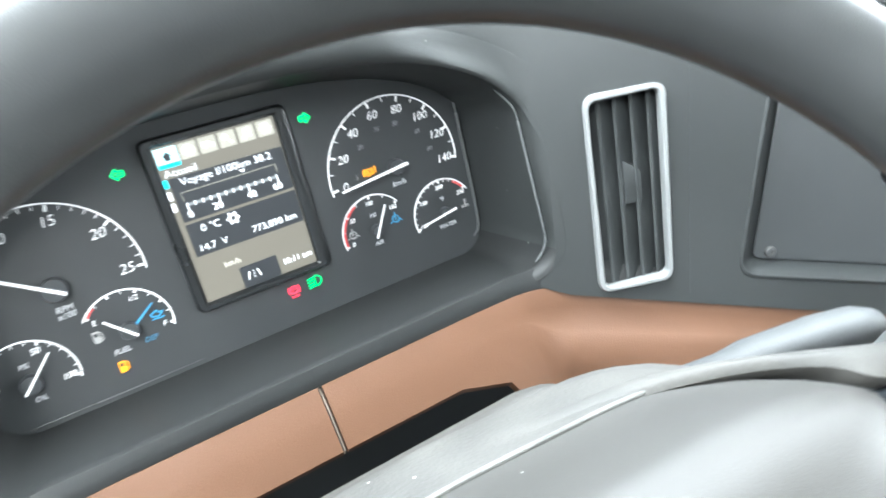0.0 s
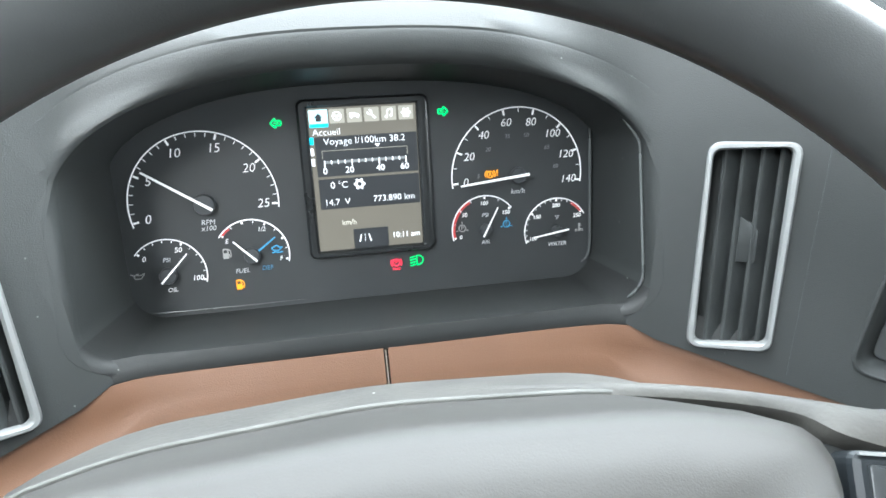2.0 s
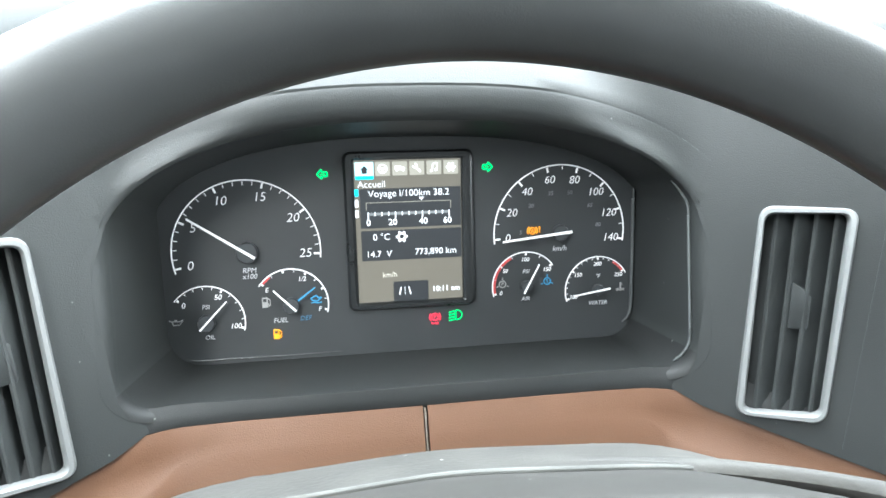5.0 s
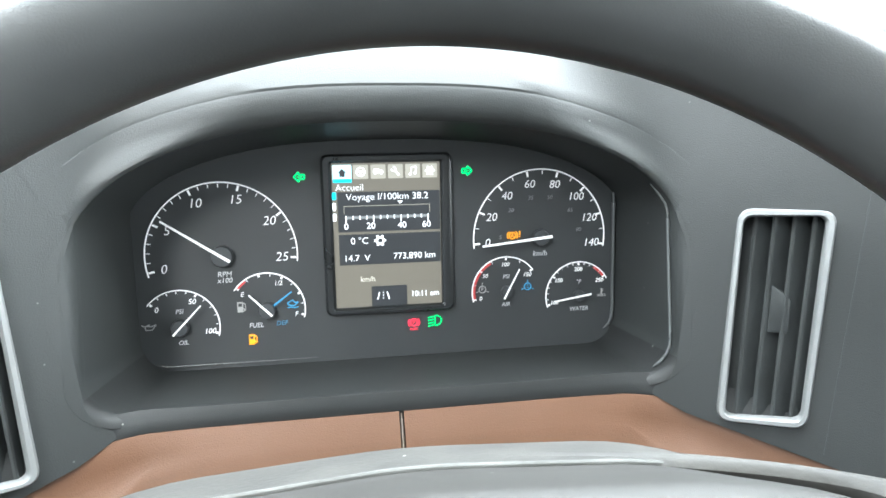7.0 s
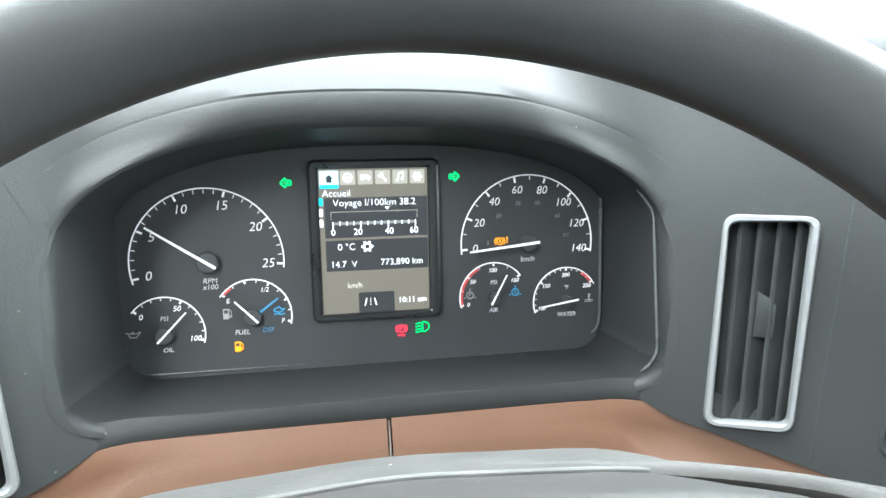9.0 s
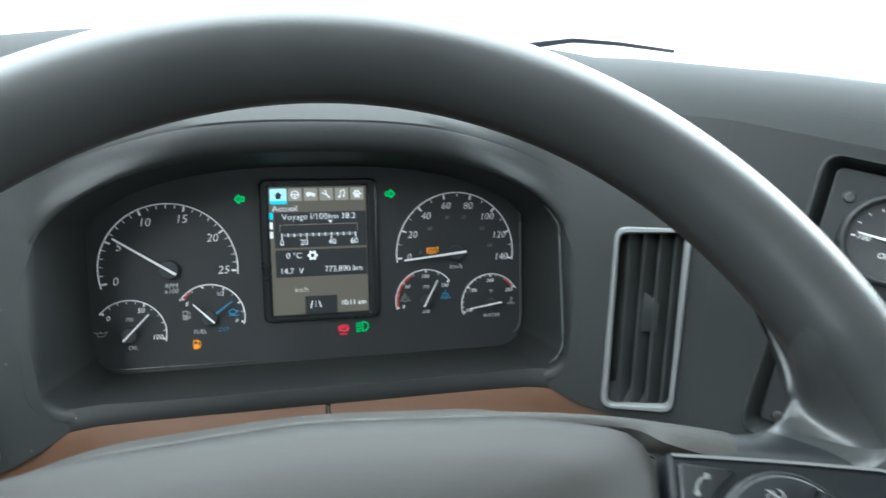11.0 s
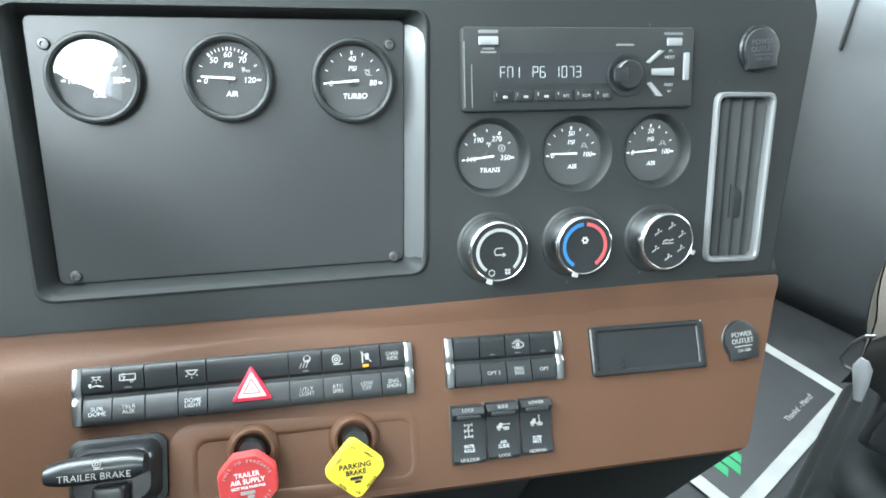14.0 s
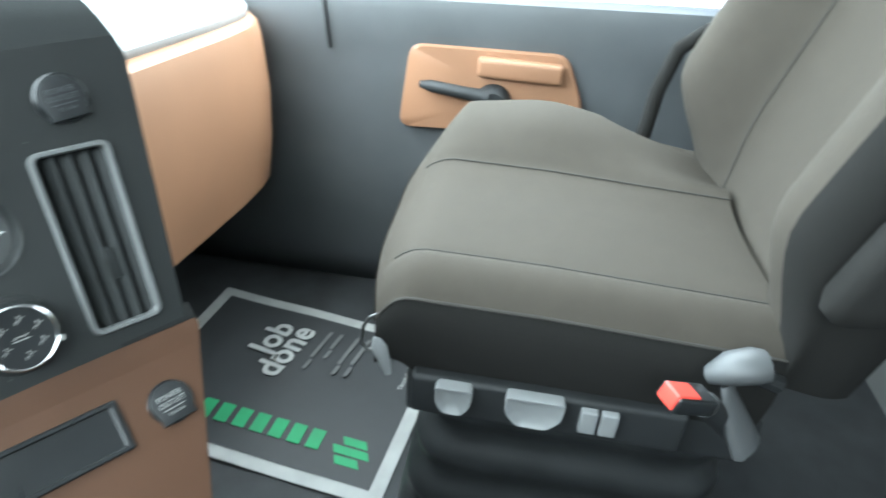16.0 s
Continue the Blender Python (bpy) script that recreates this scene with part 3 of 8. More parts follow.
def recess_line(d, r):
    """Outline of the plate's recess, d metres inside its edge."""
    return rquad([Vector(c) for c in ((-0.304 + d, -0.092 + 0.8 * d), (-0.0332 - 1.35 * d, -0.092 + 0.8 * d), (-0.0260 - 1.35 * d, 0.1015 - 0.5 * d), (-0.304 + d, 0.1035 - 0.5 * d))], r)


HOLE = recess_line(0.0, 0.012)


def wing(flip):
    """The panel beside the cluster; on the centre side it holds the recess of the blank plate."""
    m = (MIRROR @ CP) if flip else CP
    bm = bmesh.new()
    outer = [bm.verts.new((min(x, 0.11) if flip else x, y, 0)) for x, y in wing_outline()]
    edges = [bm.edges.new((outer[i], outer[(i + 1) % len(outer)])) for i in range(len(outer))]
    if not flip:
        inner = [bm.verts.new((x, y, 0)) for x, y in HOLE]
        edges += [bm.edges.new((inner[i], inner[(i + 1) % len(inner)])) for i in range(len(inner))]
        for cx in (0.0215, 0.0910, 0.1612):
            ring = [bm.verts.new((x, y, 0)) for x, y in circle(0.0295, cx, -0.0055, 40)]
            edges += [bm.edges.new((ring[i], ring[(i + 1) % len(ring)])) for i in range(len(ring))]
        for q in (VENT_C,):
            ring = [bm.verts.new((x, y, 0)) for x, y in rquad([Vector(c) for c in shrink(q, 0.003)], 0.006)]
            edges += [bm.edges.new((ring[i], ring[(i + 1) % len(ring)])) for i in range(len(ring))]
    ring = [bm.verts.new((x, y, 0)) for x, y in rquad([Vector(c) for c in shrink(VENT_R, 0.003)], 0.006)]
    edges += [bm.edges.new((ring[i], ring[(i + 1) % len(ring)])) for i in range(len(ring))]
    bmesh.ops.triangle_fill(bm, edges=edges, use_beauty=True)
    pts = wing_outline()
    (ax, ay), (bx, by) = pts[8], pts[9]
    bx, by = bx + 0.10 * (ax - bx), by + 0.10 * (ay - by)
    k = math.hypot(bx - ax, by - ay)
    nx, ny = -(by - ay) / k * 0.005, (bx - ax) / k * 0.005
    bm.faces.new([bm.verts.new((x, y, 0.0003)) for x, y in ((ax - nx, ay - ny), (bx - nx, by - ny), (bx + nx, by + ny), (ax + nx, ay + ny))])
    bmesh.ops.transform(bm, matrix=m, verts=bm.verts)
    return part("wing_panel", bm, DASH, dash, "smooth charcoal dash panel")


def shrink(q, d):
    c = Vector((sum(p[0] for p in q) / 4, sum(p[1] for p in q) / 4))
    out = []
    for p in q:
        v = Vector(p) - c
        out.append(c + Vector((v.x - math.copysign(d, v.x), v.y - math.copysign(d, v.y))))
    return out


VENT_R = [(-0.3970, -0.1095), (-0.3480, -0.0965), (-0.3700, 0.0335), (-0.4215, 0.0215)]
VENT_C = [(0.2070, -0.1015), (0.2600, -0.1035), (0.2680, 0.0390), (0.2105, 0.0400)]
wing(False)
wing(True)


right_top = [CP @ Vector((u, 0.105 + 0.007 * min(1.0, (u + 0.44) / 0.075), 0)) for u in (-0.440, -0.40, -0.3, -0.15, 0.0, 0.15, 0.25, 0.300)]
left_top = [Vector((2 * MID - p.x, p.y, p.z)) for p in reversed(right_top)]
edge = left_top[:-1] + list(reversed(BROW_TOP)) + right_top[1:]
back = []
for p in edge:
    s = (p.x - MID)
    gx = p.x + 0.30 * s
    gy = 0.63 - 0.25 * max(0.0, gx - 0.55) ** 1.6 - 0.25 * max(0.0, -gx - 0.3) ** 1.6
    back.append(Vector((gx, gy, 0.868)))


def crest(p):
    """How far the padded top swells above its front edge."""
    u = (abs(p.x - MID) + MID - 0.6388) / 0.811
    return min(0.040, max(0.017, 0.020 + 0.0565 * (u + 0.39))) * (1.0 if u < 0.22 else 1.0 - 4.0 * (u - 0.22))


bm = bmesh.new()
rows = [edge]
for d, shape, drop in ((0.006, 0.20, 0), (0.014, 0.46, 0), (0.026, 0.74, 0), (0.042, 0.93, 0), (0.060, 1.0, 0), (0.085, 0.95, 0.002), (0.12, 0.85, 0.008), (0.18, 0.7, 0.02)):
    rows.append([p + (q - p).normalized() * d + Vector((0, 0, crest(p) * shape - drop - (q - p).normalized().z * d)) for p, q in zip(edge, back)])
rows.append([p.lerp(q, 0.8) + Vector((0, 0, -0.02)) for p, q in zip(rows[-1], back)])
rows.append([q + Vector((0, 0.01, -0.03)) for q in back])
loft(bm, [[Vector((max(p.x, DOOR_X), p.y, p.z)) for p in row] for row in rows])
part("top_pad", bm, DASH_TOP, dash, "soft charcoal dash top", True)
bm = bmesh.new()
stroke(bm, (-0.3345, -0.108), (-0.3655, 0.111), 0.0010, 0.0010, -0.001, 0.0003)
ob = part("panel_seam", bm, KNEE, dash, "fine seam of the centre panel")
ob.matrix_basis = CP
# flank of the centre stack, turned away from the driver
bm = bmesh.new()
a, b = CP @ Vector((0.303, 0.095, 0)), CP @ Vector((0.274, -0.126, 0))
top_end, low_end = CP @ Vector((0.300, 0.105, 0)), BP @ Vector((0.24, -0.10, 0))
loft(bm, [[top_end, a, b, BP @ Vector((0.27, 0.03, -0.004)), low_end, Vector((0.80, -0.10, 0.10))],
          [top_end + Vector((0.006, 0.02, 0.003)), a + Vector((0.006, 0.02, 0)), b + Vector((0.006, 0.02, 0)), b + Vector((0.004, 0.02, -0.02)), low_end + Vector((0.004, 0.02, 0)), Vector((0.806, -0.08, 0.10))],
          [Vector((1.10, 0.45, 0.868)), Vector((1.10, 0.45, 0.85)), Vector((1.08, 0.45, 0.72)), Vector((1.08, 0.45, 0.70)), Vector((1.06, 0.45, 0.60)), Vector((1.0, 0.45, 0.10))]])
part("stack_flank", bm, DASH, dash, "dark side of the centre stack", True)
# dark knee panels below the brown trim
bm = bmesh.new()
K = [Vector((2 * MID - 0.80, -0.12, 0)), Vector((MID - 0.16, 0.30, 0)), Vector((MID + 0.16, 0.30, 0)), Vector((0.80, -0.10, 0))]
loft(bm, [[Vector((p.x, p.y, z)) + Vector((0, dy, 0)) for p in K] for z, dy in ((0.69, 0.0), (0.60, -0.01), (0.40, 0.05), (FLOOR_Z, 0.12))])
part("knee_panel", bm, KNEE, dash, "black knee panel under the dash", True)


# ---- brown trim belt ----
def belt_path():
    """Upper edge of the brown trim in plan, from the joint outwards to the right."""
    corner = Vector((0.238, 0.240))
    wing_dir = Vector((UU.x, UU.y))
    pts = [Vector((0.0675, 0.240)), Vector((0.11, 0.240)), Vector((0.15, 0.240)), Vector((0.185, 0.240))]
    end = BP @ Vector((0.293, 0.046, 0))
    a, b = Vector((0.205, 0.240)), corner + wing_dir * 0.036
    for k in range(1, 9):
        s = k / 9
        pts.append(a * (1 - s) ** 2 + corner * 2 * s * (1 - s) + b * s * s)
    for k in range(1, 15):
        pts.append(b.lerp(Vector((end.x, end.y)), k / 14))
    return pts


def belt(flip):
    path = belt_path()
    rows = []
    m = len(path)
    for i, p in enumerate(path):
        t = (path[min(i + 1, m - 1)] - path[max(i - 1, 0)]).normalized()
        out = Vector((t.y, -t.x))
        turn_ = min(1.0, max(0.0, (p.x - 0.17) / 0.075))
        turn_ = turn_ * turn_ * (3 - 2 * turn_)
        deep = 0.047 + (0.146 - 0.047) * turn_
        z0 = 0.7315 + 0.0025 * turn_ - 0.0075 * max(0.0, (p.x - 0.25) / 0.55)
        zf = 0.7315 - 0.006 * turn_ - 0.0035 * max(0.0, (p.x - 0.25) / 0.55) - z0
        near = max(0.0, 1 - max(0.0, p.x - 0.25) / 0.22) * turn_ * ease((p.x - 0.205) / 0.05)
        q1, z1 = 0.016 + 0.020 * near, -0.0115 - 0.0105 * near
        prof = [(-0.030, -0.013), (-0.004, -0.007), (0.0005, -0.0028), (0.0030, -0.0020), (0.0070, -0.0042 + 0.2 * zf), (0.0115, -0.0078 + 0.6 * zf), (0.016, -0.0115 + zf)]
        if turn_ > 0.02:
            prof += [(0.016 + (q1 - 0.016) * f, -0.0115 + zf + (z1 + 0.0115) * f - 0.0015 * near * f * f) for f in (0.5, 1.0)]
        else:
            prof += [(0.0165, -0.0119), (0.017, -0.0124)]
        s = deep - 0.022
        q2, z2 = 0.016 + s * math.sin(radians(44)) - 0.024 * near, -0.0115 + zf - s * math.cos(radians(44))
        # below the cluster the trim's face is one plane
        lead = prof[3]
        for j in range(4, len(prof)):
            f = (prof[j][0] - lead[0]) / (q2 - lead[0])
            flat_z = lead[1] + (z2 - lead[1]) * f + 0.0012 * math.sin(math.pi * min(1.0, f))
            prof[j] = (prof[j][0], flat_z + (prof[j][1] - flat_z) * turn_)
        qa, za = prof[-1]
        for k in range(1, 7):
            f = k / 6
            prof.append((qa + (q2 - qa) * f, za + (z2 - za) * f - 0.004 * near * math.sin(math.pi * f)))
        q, zz = prof[-1]
        prof += [(q - 0.001, zz - 0.005), (q - 0.008, zz - 0.009), (q - 0.03, zz - 0.008)]
        row = []
        for q, dz in prof:
            q += 0.0035 * turn_
            back_ = -0.52 * max(0.0, -dz) * max(0.0, (i - (m - 4)) / 3)
            w = Vector((p.x + out.x * q + t.x * back_, p.y + out.y * q + t.y * back_, z0 + dz))
            row.append(Vector((2 * MID - w.x, w.y, w.z)) if flip else w)
        rows.append(row)
    # rounded outer end
    mid = sum(rows[-1], Vector()) / len(rows[-1])
    along = Vector((t.x * (-1 if flip else 1), t.y, 0))
    for d, k in ((0.0022, 0.975), (0.0032, 0.94)):
        rows.append([mid + (p - mid) * k + along * d for p in rows[m - 1]])
    rows = [[Vector((max(p.x, DOOR_X), p.y, p.z)) for p in row] for row in rows]
    bm = bmesh.new()
    loft(bm, rows)
    for row in (rows[0], rows[-1]):
        bm.faces.new([bm.verts.new(p) for p in row])
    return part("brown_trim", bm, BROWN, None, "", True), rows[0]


def skirt(flip):
    """The dash's lower edge, which sits on the brown trim and rounds the corner with it."""
    path = belt_path()
    m = len(path)
    rows = []
    for i, p in enumerate(path):
        t = (path[min(i + 1, m - 1)] - path[max(i - 1, 0)]).normalized()
        out = Vector((t.y, -t.x))
        turn_ = ease((p.x - 0.17) / 0.075)
        z0 = 0.7315 + 0.0025 * turn_ - 0.0075 * max(0.0, (p.x - 0.25) / 0.55)
        tall = 1.0 + 0.5 * ease((p.x - 0.225) / 0.03) * (1 - ease((p.x - 0.265) / 0.05))
        if i == 0:
            p = Vector((MID - 0.0002, p.y))
        row = []
        for h, e in ((-0.0045, 0.0005), (-0.0020, 0.0016), (0.0005, 0.0018), (0.0040, 0.0013), (0.0080, -0.0006)):
            q = e - 0.47 * max(h, -0.002) * tall + 0.0035 * turn_ * (1 - max(0.0, h) / 0.008)
            w = Vector((p.x + out.x * q, p.y + out.y * q, z0 + h * (tall if h > 0 else 1.0)))
            row.append(Vector((2 * MID - w.x, w.y, w.z)) if flip else w)
        rows.append(row)
    # drawn in the same shade-darkened tone as the recess sill
    bm = bmesh.new()
    loft(bm, [[Vector((max(p.x, DOOR_X), p.y, p.z)) for p in row] for row in rows])
    part("lower_edge", bm, HOOD, dash, "soft lower edge of the dash, darkened for its shade", True)


skirt(False)
skirt(True)
joint_rows = []
for flip in (False, True):
    half, end_row = belt(flip)
    joint_rows.append([p + Vector((0.002 if flip else -0.002, 0.0012, -0.0018)) for p in end_row])
    tagged(half, "saddle brown vinyl trim belt below the dash", "dash trim", "brown trim halves")
bm = bmesh.new()
loft(bm, joint_rows[::-1])
tagged(part("trim_joint", bm, JOINT, None), "dusty recessed joint strip between the brown trim halves", "joint strip")

# ---- instrument cluster ----
cluster = thing("instrument_cluster", CL, "lit black instrument cluster with white dials in a recess", "instrument cluster")
bm = bmesh.new()
prism(bm, [(p.x * 1.004, p.y * 1.01) for p in BACK], -0.006, 0.0)
part("dial_face", bm, DIAL, cluster, "matte black dial face")
# moulded lens edge, pale for its shine: a side bead and fine line below
bm = bmesh.new()
tube(bm, [(0.1640, 0.0420, 0.0006), (0.1652, 0.0380, 0.0012), (0.1660, 0.0200, 0.0014), (0.1664, -0.0200, 0.0014), (0.1666, -0.0660, 0.0014), (0.1660, -0.0740, 0.0013), (0.1640, -0.0790, 0.0010), (0.1600, -0.0825, 0.0004)], [0.0003, 0.0009, 0.0012, 0.0012, 0.0012, 0.0011, 0.0008, 0.0003], 10)
part("lens_edge", bm, EDGE, cluster, "rounded moulded edge of the lens, lightened for its highlight", True)
bm = bmesh.new()
tube(bm, [(-0.1640, -0.0890, 0.0002), (-0.1560, -0.0900, 0.0005), (-0.1000, -0.0903, 0.0005), (-0.0540, -0.0902, 0.0001)], [0.0001, 0.0004, 0.0004, 0.0001], 8)
part("lens_edge", bm, EDGE, cluster, "fine lower edge line of the lens, pale for its highlight", True)
Z1 = 0.0006


def dial(name, cx, cy, r, start, stop, numerals, majors, minors, label, text_r, size, arc_w=0.0008, minor_len=0.0030, major_len=0.0042):
    """One scale: its arc, tick marks and numerals."""
    bm = bmesh.new()
    arc_band(bm, r - arc_w, r, start, stop, 0, Z1, n=56)
    d = part(name, bm, WHITE, cluster, label)
    d.location = (cx, cy, 0.0004)
    tick_objects(d, r - arc_w - major_len, r - arc_w - 0.0004, majors, 0.0013, WHITE, "major_tick")
    tick_objects(d, r - arc_w - minor_len, r - arc_w - 0.0005, minors, 0.00042, WHITE, "minor_tick")
    for words, angle in numerals:
        lettering(d, words, size, text_r * math.cos(radians(angle)), text_r * math.sin(radians(angle)), 0.0004, WHITE, "numeral", shear=0.18)
    return d


def needle(d, angle, tip, tail, w=0.0015, hub=0.0068, mat=WHITE):
    bm = bmesh.new()
    lathe(bm, [(0, 0), (hub, 0), (hub, 0.0035), (hub * 0.92, 0.0045), (0, 0.0048)], 28)
    part("needle_hub", bm, HUB, d, "", True)
    c, s = math.cos(radians(angle)), math.sin(radians(angle))
    bm = bmesh.new()
    stroke(bm, (-c * tail, -s * tail), (c * tip, s * tip), w * 1.2, w * 0.75, 0.0048, 0.0058)
    part("needle", bm, mat, d)


step = 39.0
tach = dial("tachometer", -0.115, -0.0145, 0.0502, 195, -6.5, [(str(5 * k), 191.5 - step * k) for k in range(6)], [191.5 - step * k for k in range(6)],
            [191.5 - step / 5 * k for k in range(26) if k % 5], "engine speed dial", 0.0392, 0.0088)
needle(tach, 146, 0.0450, 0.0065, hub=0.0072)
lettering(tach, "RPM\nx100", 0.0050, 0.0005, -0.0150, 0.0004, DIM, shear=0.18)
step = 27.4
speed = dial("speedometer", 0.1093, -0.0105, 0.0502, 187.5, -9.5, [(str(20 * k), 184 - step * k) for k in range(8)], [184 - step * k for k in range(8)],
             [184 - step / 2 * k for k in range(15) if k % 2], "road speed dial", 0.0398, 0.0082)
needle(speed, 185.8, 0.0445, 0.0080, w=0.0016, hub=0.0060)
lettering(speed, "km/h", 0.0054, 0.0, -0.0120, 0.0004, DIM, shear=0.18)
for words, a in (("5", 178), ("20", 137), ("35", 104), ("50", 76), ("65", 40), ("80", 9)):
    lettering(speed, words, 0.0042, 0.0300 * math.cos(radians(a)), 0.0300 * math.sin(radians(a)), 0.0004, INNER, "numeral", shear=0.18)
oil = dial("oil_pressure_dial", -0.1455, -0.0627, 0.0262, 142, -16, [("0", 139), ("50", 64), ("100", -11)], [138, 63, -12], [138 - 15 * k for k in range(1, 10) if k != 5], "oil pressure dial", 0.0195, 0.0052, 0.0007, 0.0019, 0.0022)
needle(oil, 46, 0.0215, 0.0060, 0.0011, 0.0058)
lettering(oil, "PSI", 0.0043, 0.0, 0.0110, 0.0004, DIM, shear=0.18)
lettering(oil, "OIL", 0.0043, 0.0012, -0.0108, 0.0004, DIM, shear=0.18)
fuel = dial("fuel_dial", -0.0875, -0.0535, 0.0262, 146, -15, [("E", 145), ("1/2", 66), ("F", -12)], [141, 101, 64, 26, -11], [121, 83, 45, 8], "fuel level dial", 0.0200, 0.0045, 0.0008, 0.0019, 0.0019)
needle(fuel, 134, 0.0165, 0.0050, 0.0011, 0.0055)
bm = bmesh.new()
arc_band(bm, 0.0238, 0.0252, 141, 124, 0, Z1, n=10)
part("red_zone", bm, REDPRINT, fuel)
bm = bmesh.new()
stroke(bm, (0.0050, 0.0036), (0.0172, 0.0126), 0.0012, 0.0008, 0.0040, 0.0047)
part("fluid_needle", bm, BLUEPRINT, fuel, "blue fluid level needle")
lettering(fuel, "FUEL", 0.0046, -0.0080, -0.0108, 0.0004, DIM, shear=0.18)
lettering(fuel, "DEF", 0.0046, 0.0093, -0.0102, 0.0004, BLUEDIM, shear=0.18)
air = dial("air_pressure_dial", 0.0835, -0.0495, 0.0258, 196, 36, [("0", 194), ("50", 143), ("100", 92), ("150", 36)], [193, 141, 90, 38], [167, 116, 64], "air pressure dial", 0.0198, 0.0042, 0.0007, 0.0019, 0.0020)
needle(air, 62, 0.0190, 0.0055, 0.0009, 0.0042)
bm = bmesh.new()
arc_band(bm, 0.0232, 0.0250, 192, 118, 0, Z1, n=24)
part("red_zone", bm, REDPRINT, air)
lettering(air, "PSI", 0.0042, 0.0, 0.0108, 0.0004, DIM, shear=0.18)
lettering(air, "AIR", 0.0043, -0.0002, -0.0100, 0.0004, DIM, shear=0.18)
water = dial("water_temperature_dial", 0.1395, -0.0555, 0.0256, 199, 28, [("100", 195), ("150", 143), ("200", 91), ("250", 33)], [196, 143, 90, 35], [196 - 10.6 * k for k in range(1, 15) if k % 5], "water temperature dial", 0.0196, 0.0042, 0.0007, 0.0016, 0.0020)
needle(water, 188.5, 0.0200, 0.0085, 0.0010, 0.0042)
bm = bmesh.new()
arc_band(bm, 0.0230, 0.0247, 60, 36, 0, Z1, n=12)
part("red_zone", bm, REDPRINT, water)
lettering(water, "°F", 0.0042, 0.0, 0.0102, 0.0004, DIM, shear=0.18)
lettering(water, "WATER", 0.0044, 0.0005, -0.0105, 0.0004, DIM, shear=0.18)


# ---- small symbols ----
def pump(bm, s, z=Z1):
    prism(bm, rrect(0.54 * s, s, 0.06 * s, -0.12 * s, 0), 0, z)
    polyline(bm, [(0.18 * s, 0.42 * s), (0.36 * s, 0.22 * s), (0.36 * s, -0.30 * s), (0.26 * s, -0.38 * s), (0.20 * s, -0.10 * s)], 0.07 * s, 0, z)
    return bm


def pump_window(bm, s):
    return prism(bm, rrect(0.34 * s, 0.30 * s, 0.03 * s, -0.12 * s, 0.22 * s), Z1, Z1 + 0.0002)


def oil_can(bm, s):
    polyline(bm, [(-0.35 * s, 0.12 * s), (-0.28 * s, -0.22 * s), (0.22 * s, -0.22 * s), (0.55 * s, 0.22 * s), (0.2 * s, 0.08 * s), (-0.35 * s, 0.12 * s)], 0.07 * s, 0, Z1)
    polyline(bm, [(-0.3 * s, 0.05 * s), (-0.6 * s, 0.2 * s)], 0.08 * s, 0, Z1)
    stroke(bm, (-0.05 * s, 0.1 * s), (-0.05 * s, 0.24 * s), 0.2 * s, 0.2 * s, 0, Z1)
    return bm


def droplet_tank(bm, s):
    polyline(bm, [(-0.5 * s, 0.1 * s), (0.0, 0.35 * s), (0.2 * s, 0.1 * s), (0.5 * s, 0.15 * s), (0.1 * s, -0.2 * s), (-0.4 * s, -0.1 * s), (-0.5 * s, 0.1 * s)], 0.1 * s, 0, Z1)
    polyline(bm, [(-0.5 * s, -0.36 * s), (-0.2 * s, -0.3 * s), (0.1 * s, -0.38 * s), (0.5 * s, -0.32 * s)], 0.09 * s, 0, Z1)
    return bm


def air_mark(bm, s):
    arc_band(bm, 0.29 * s, 0.37 * s, 0, 360, 0, Z1, n=24)
    for a in (90, 205, 335):
        ticks(bm, 0.45 * s, 0.66 * s, [a], 0.08 * s, 0, Z1)
    return bm


def ring_mark(bm, r, w, cx=0.0, cy=0.0, a0=0, a1=360, n=28):
    return arc_band(bm, r - w, r, a0, a1, 0, Z1, cx, cy, n)


def brake_mark(bm, s, arms=True):
    ring_mark(bm, 0.36 * s, 0.09 * s)
    if arms:
        arc_band(bm, 0.46 * s, 0.54 * s, 140, 220, 0, Z1, n=10)
        arc_band(bm, 0.46 * s, 0.54 * s, -40, 40, 0, Z1, n=10)
    return bm


def wave_lines(bm, s):
    for y in (-0.25, -0.42):
        polyline(bm, [(-0.5 * s, y * s), (-0.25 * s, y * s + 0.06 * s), (0, y * s), (0.25 * s, y * s + 0.06 * s), (0.5 * s, y * s)], 0.07 * s, 0, Z1)
    stroke(bm, (0, -0.2 * s), (0, 0.5 * s), 0.14 * s, 0.14 * s, 0, Z1)
    stroke(bm, (0, 0.4 * s), (0.22 * s, 0.4 * s), 0.06 * s, 0.06 * s, 0, Z1)
    stroke(bm, (0, 0.2 * s), (0.22 * s, 0.2 * s), 0.06 * s, 0.06 * s, 0, Z1)
    return bm


def symbol(fn, size, x, y, mat, name, label="", parent=None, z=0.0004, **kw):
    bm = bmesh.new()
    fn(bm, size, **kw)
    ob = part(name, bm, mat, parent or cluster, label)
    ob.location = (x, y, z)
    return ob


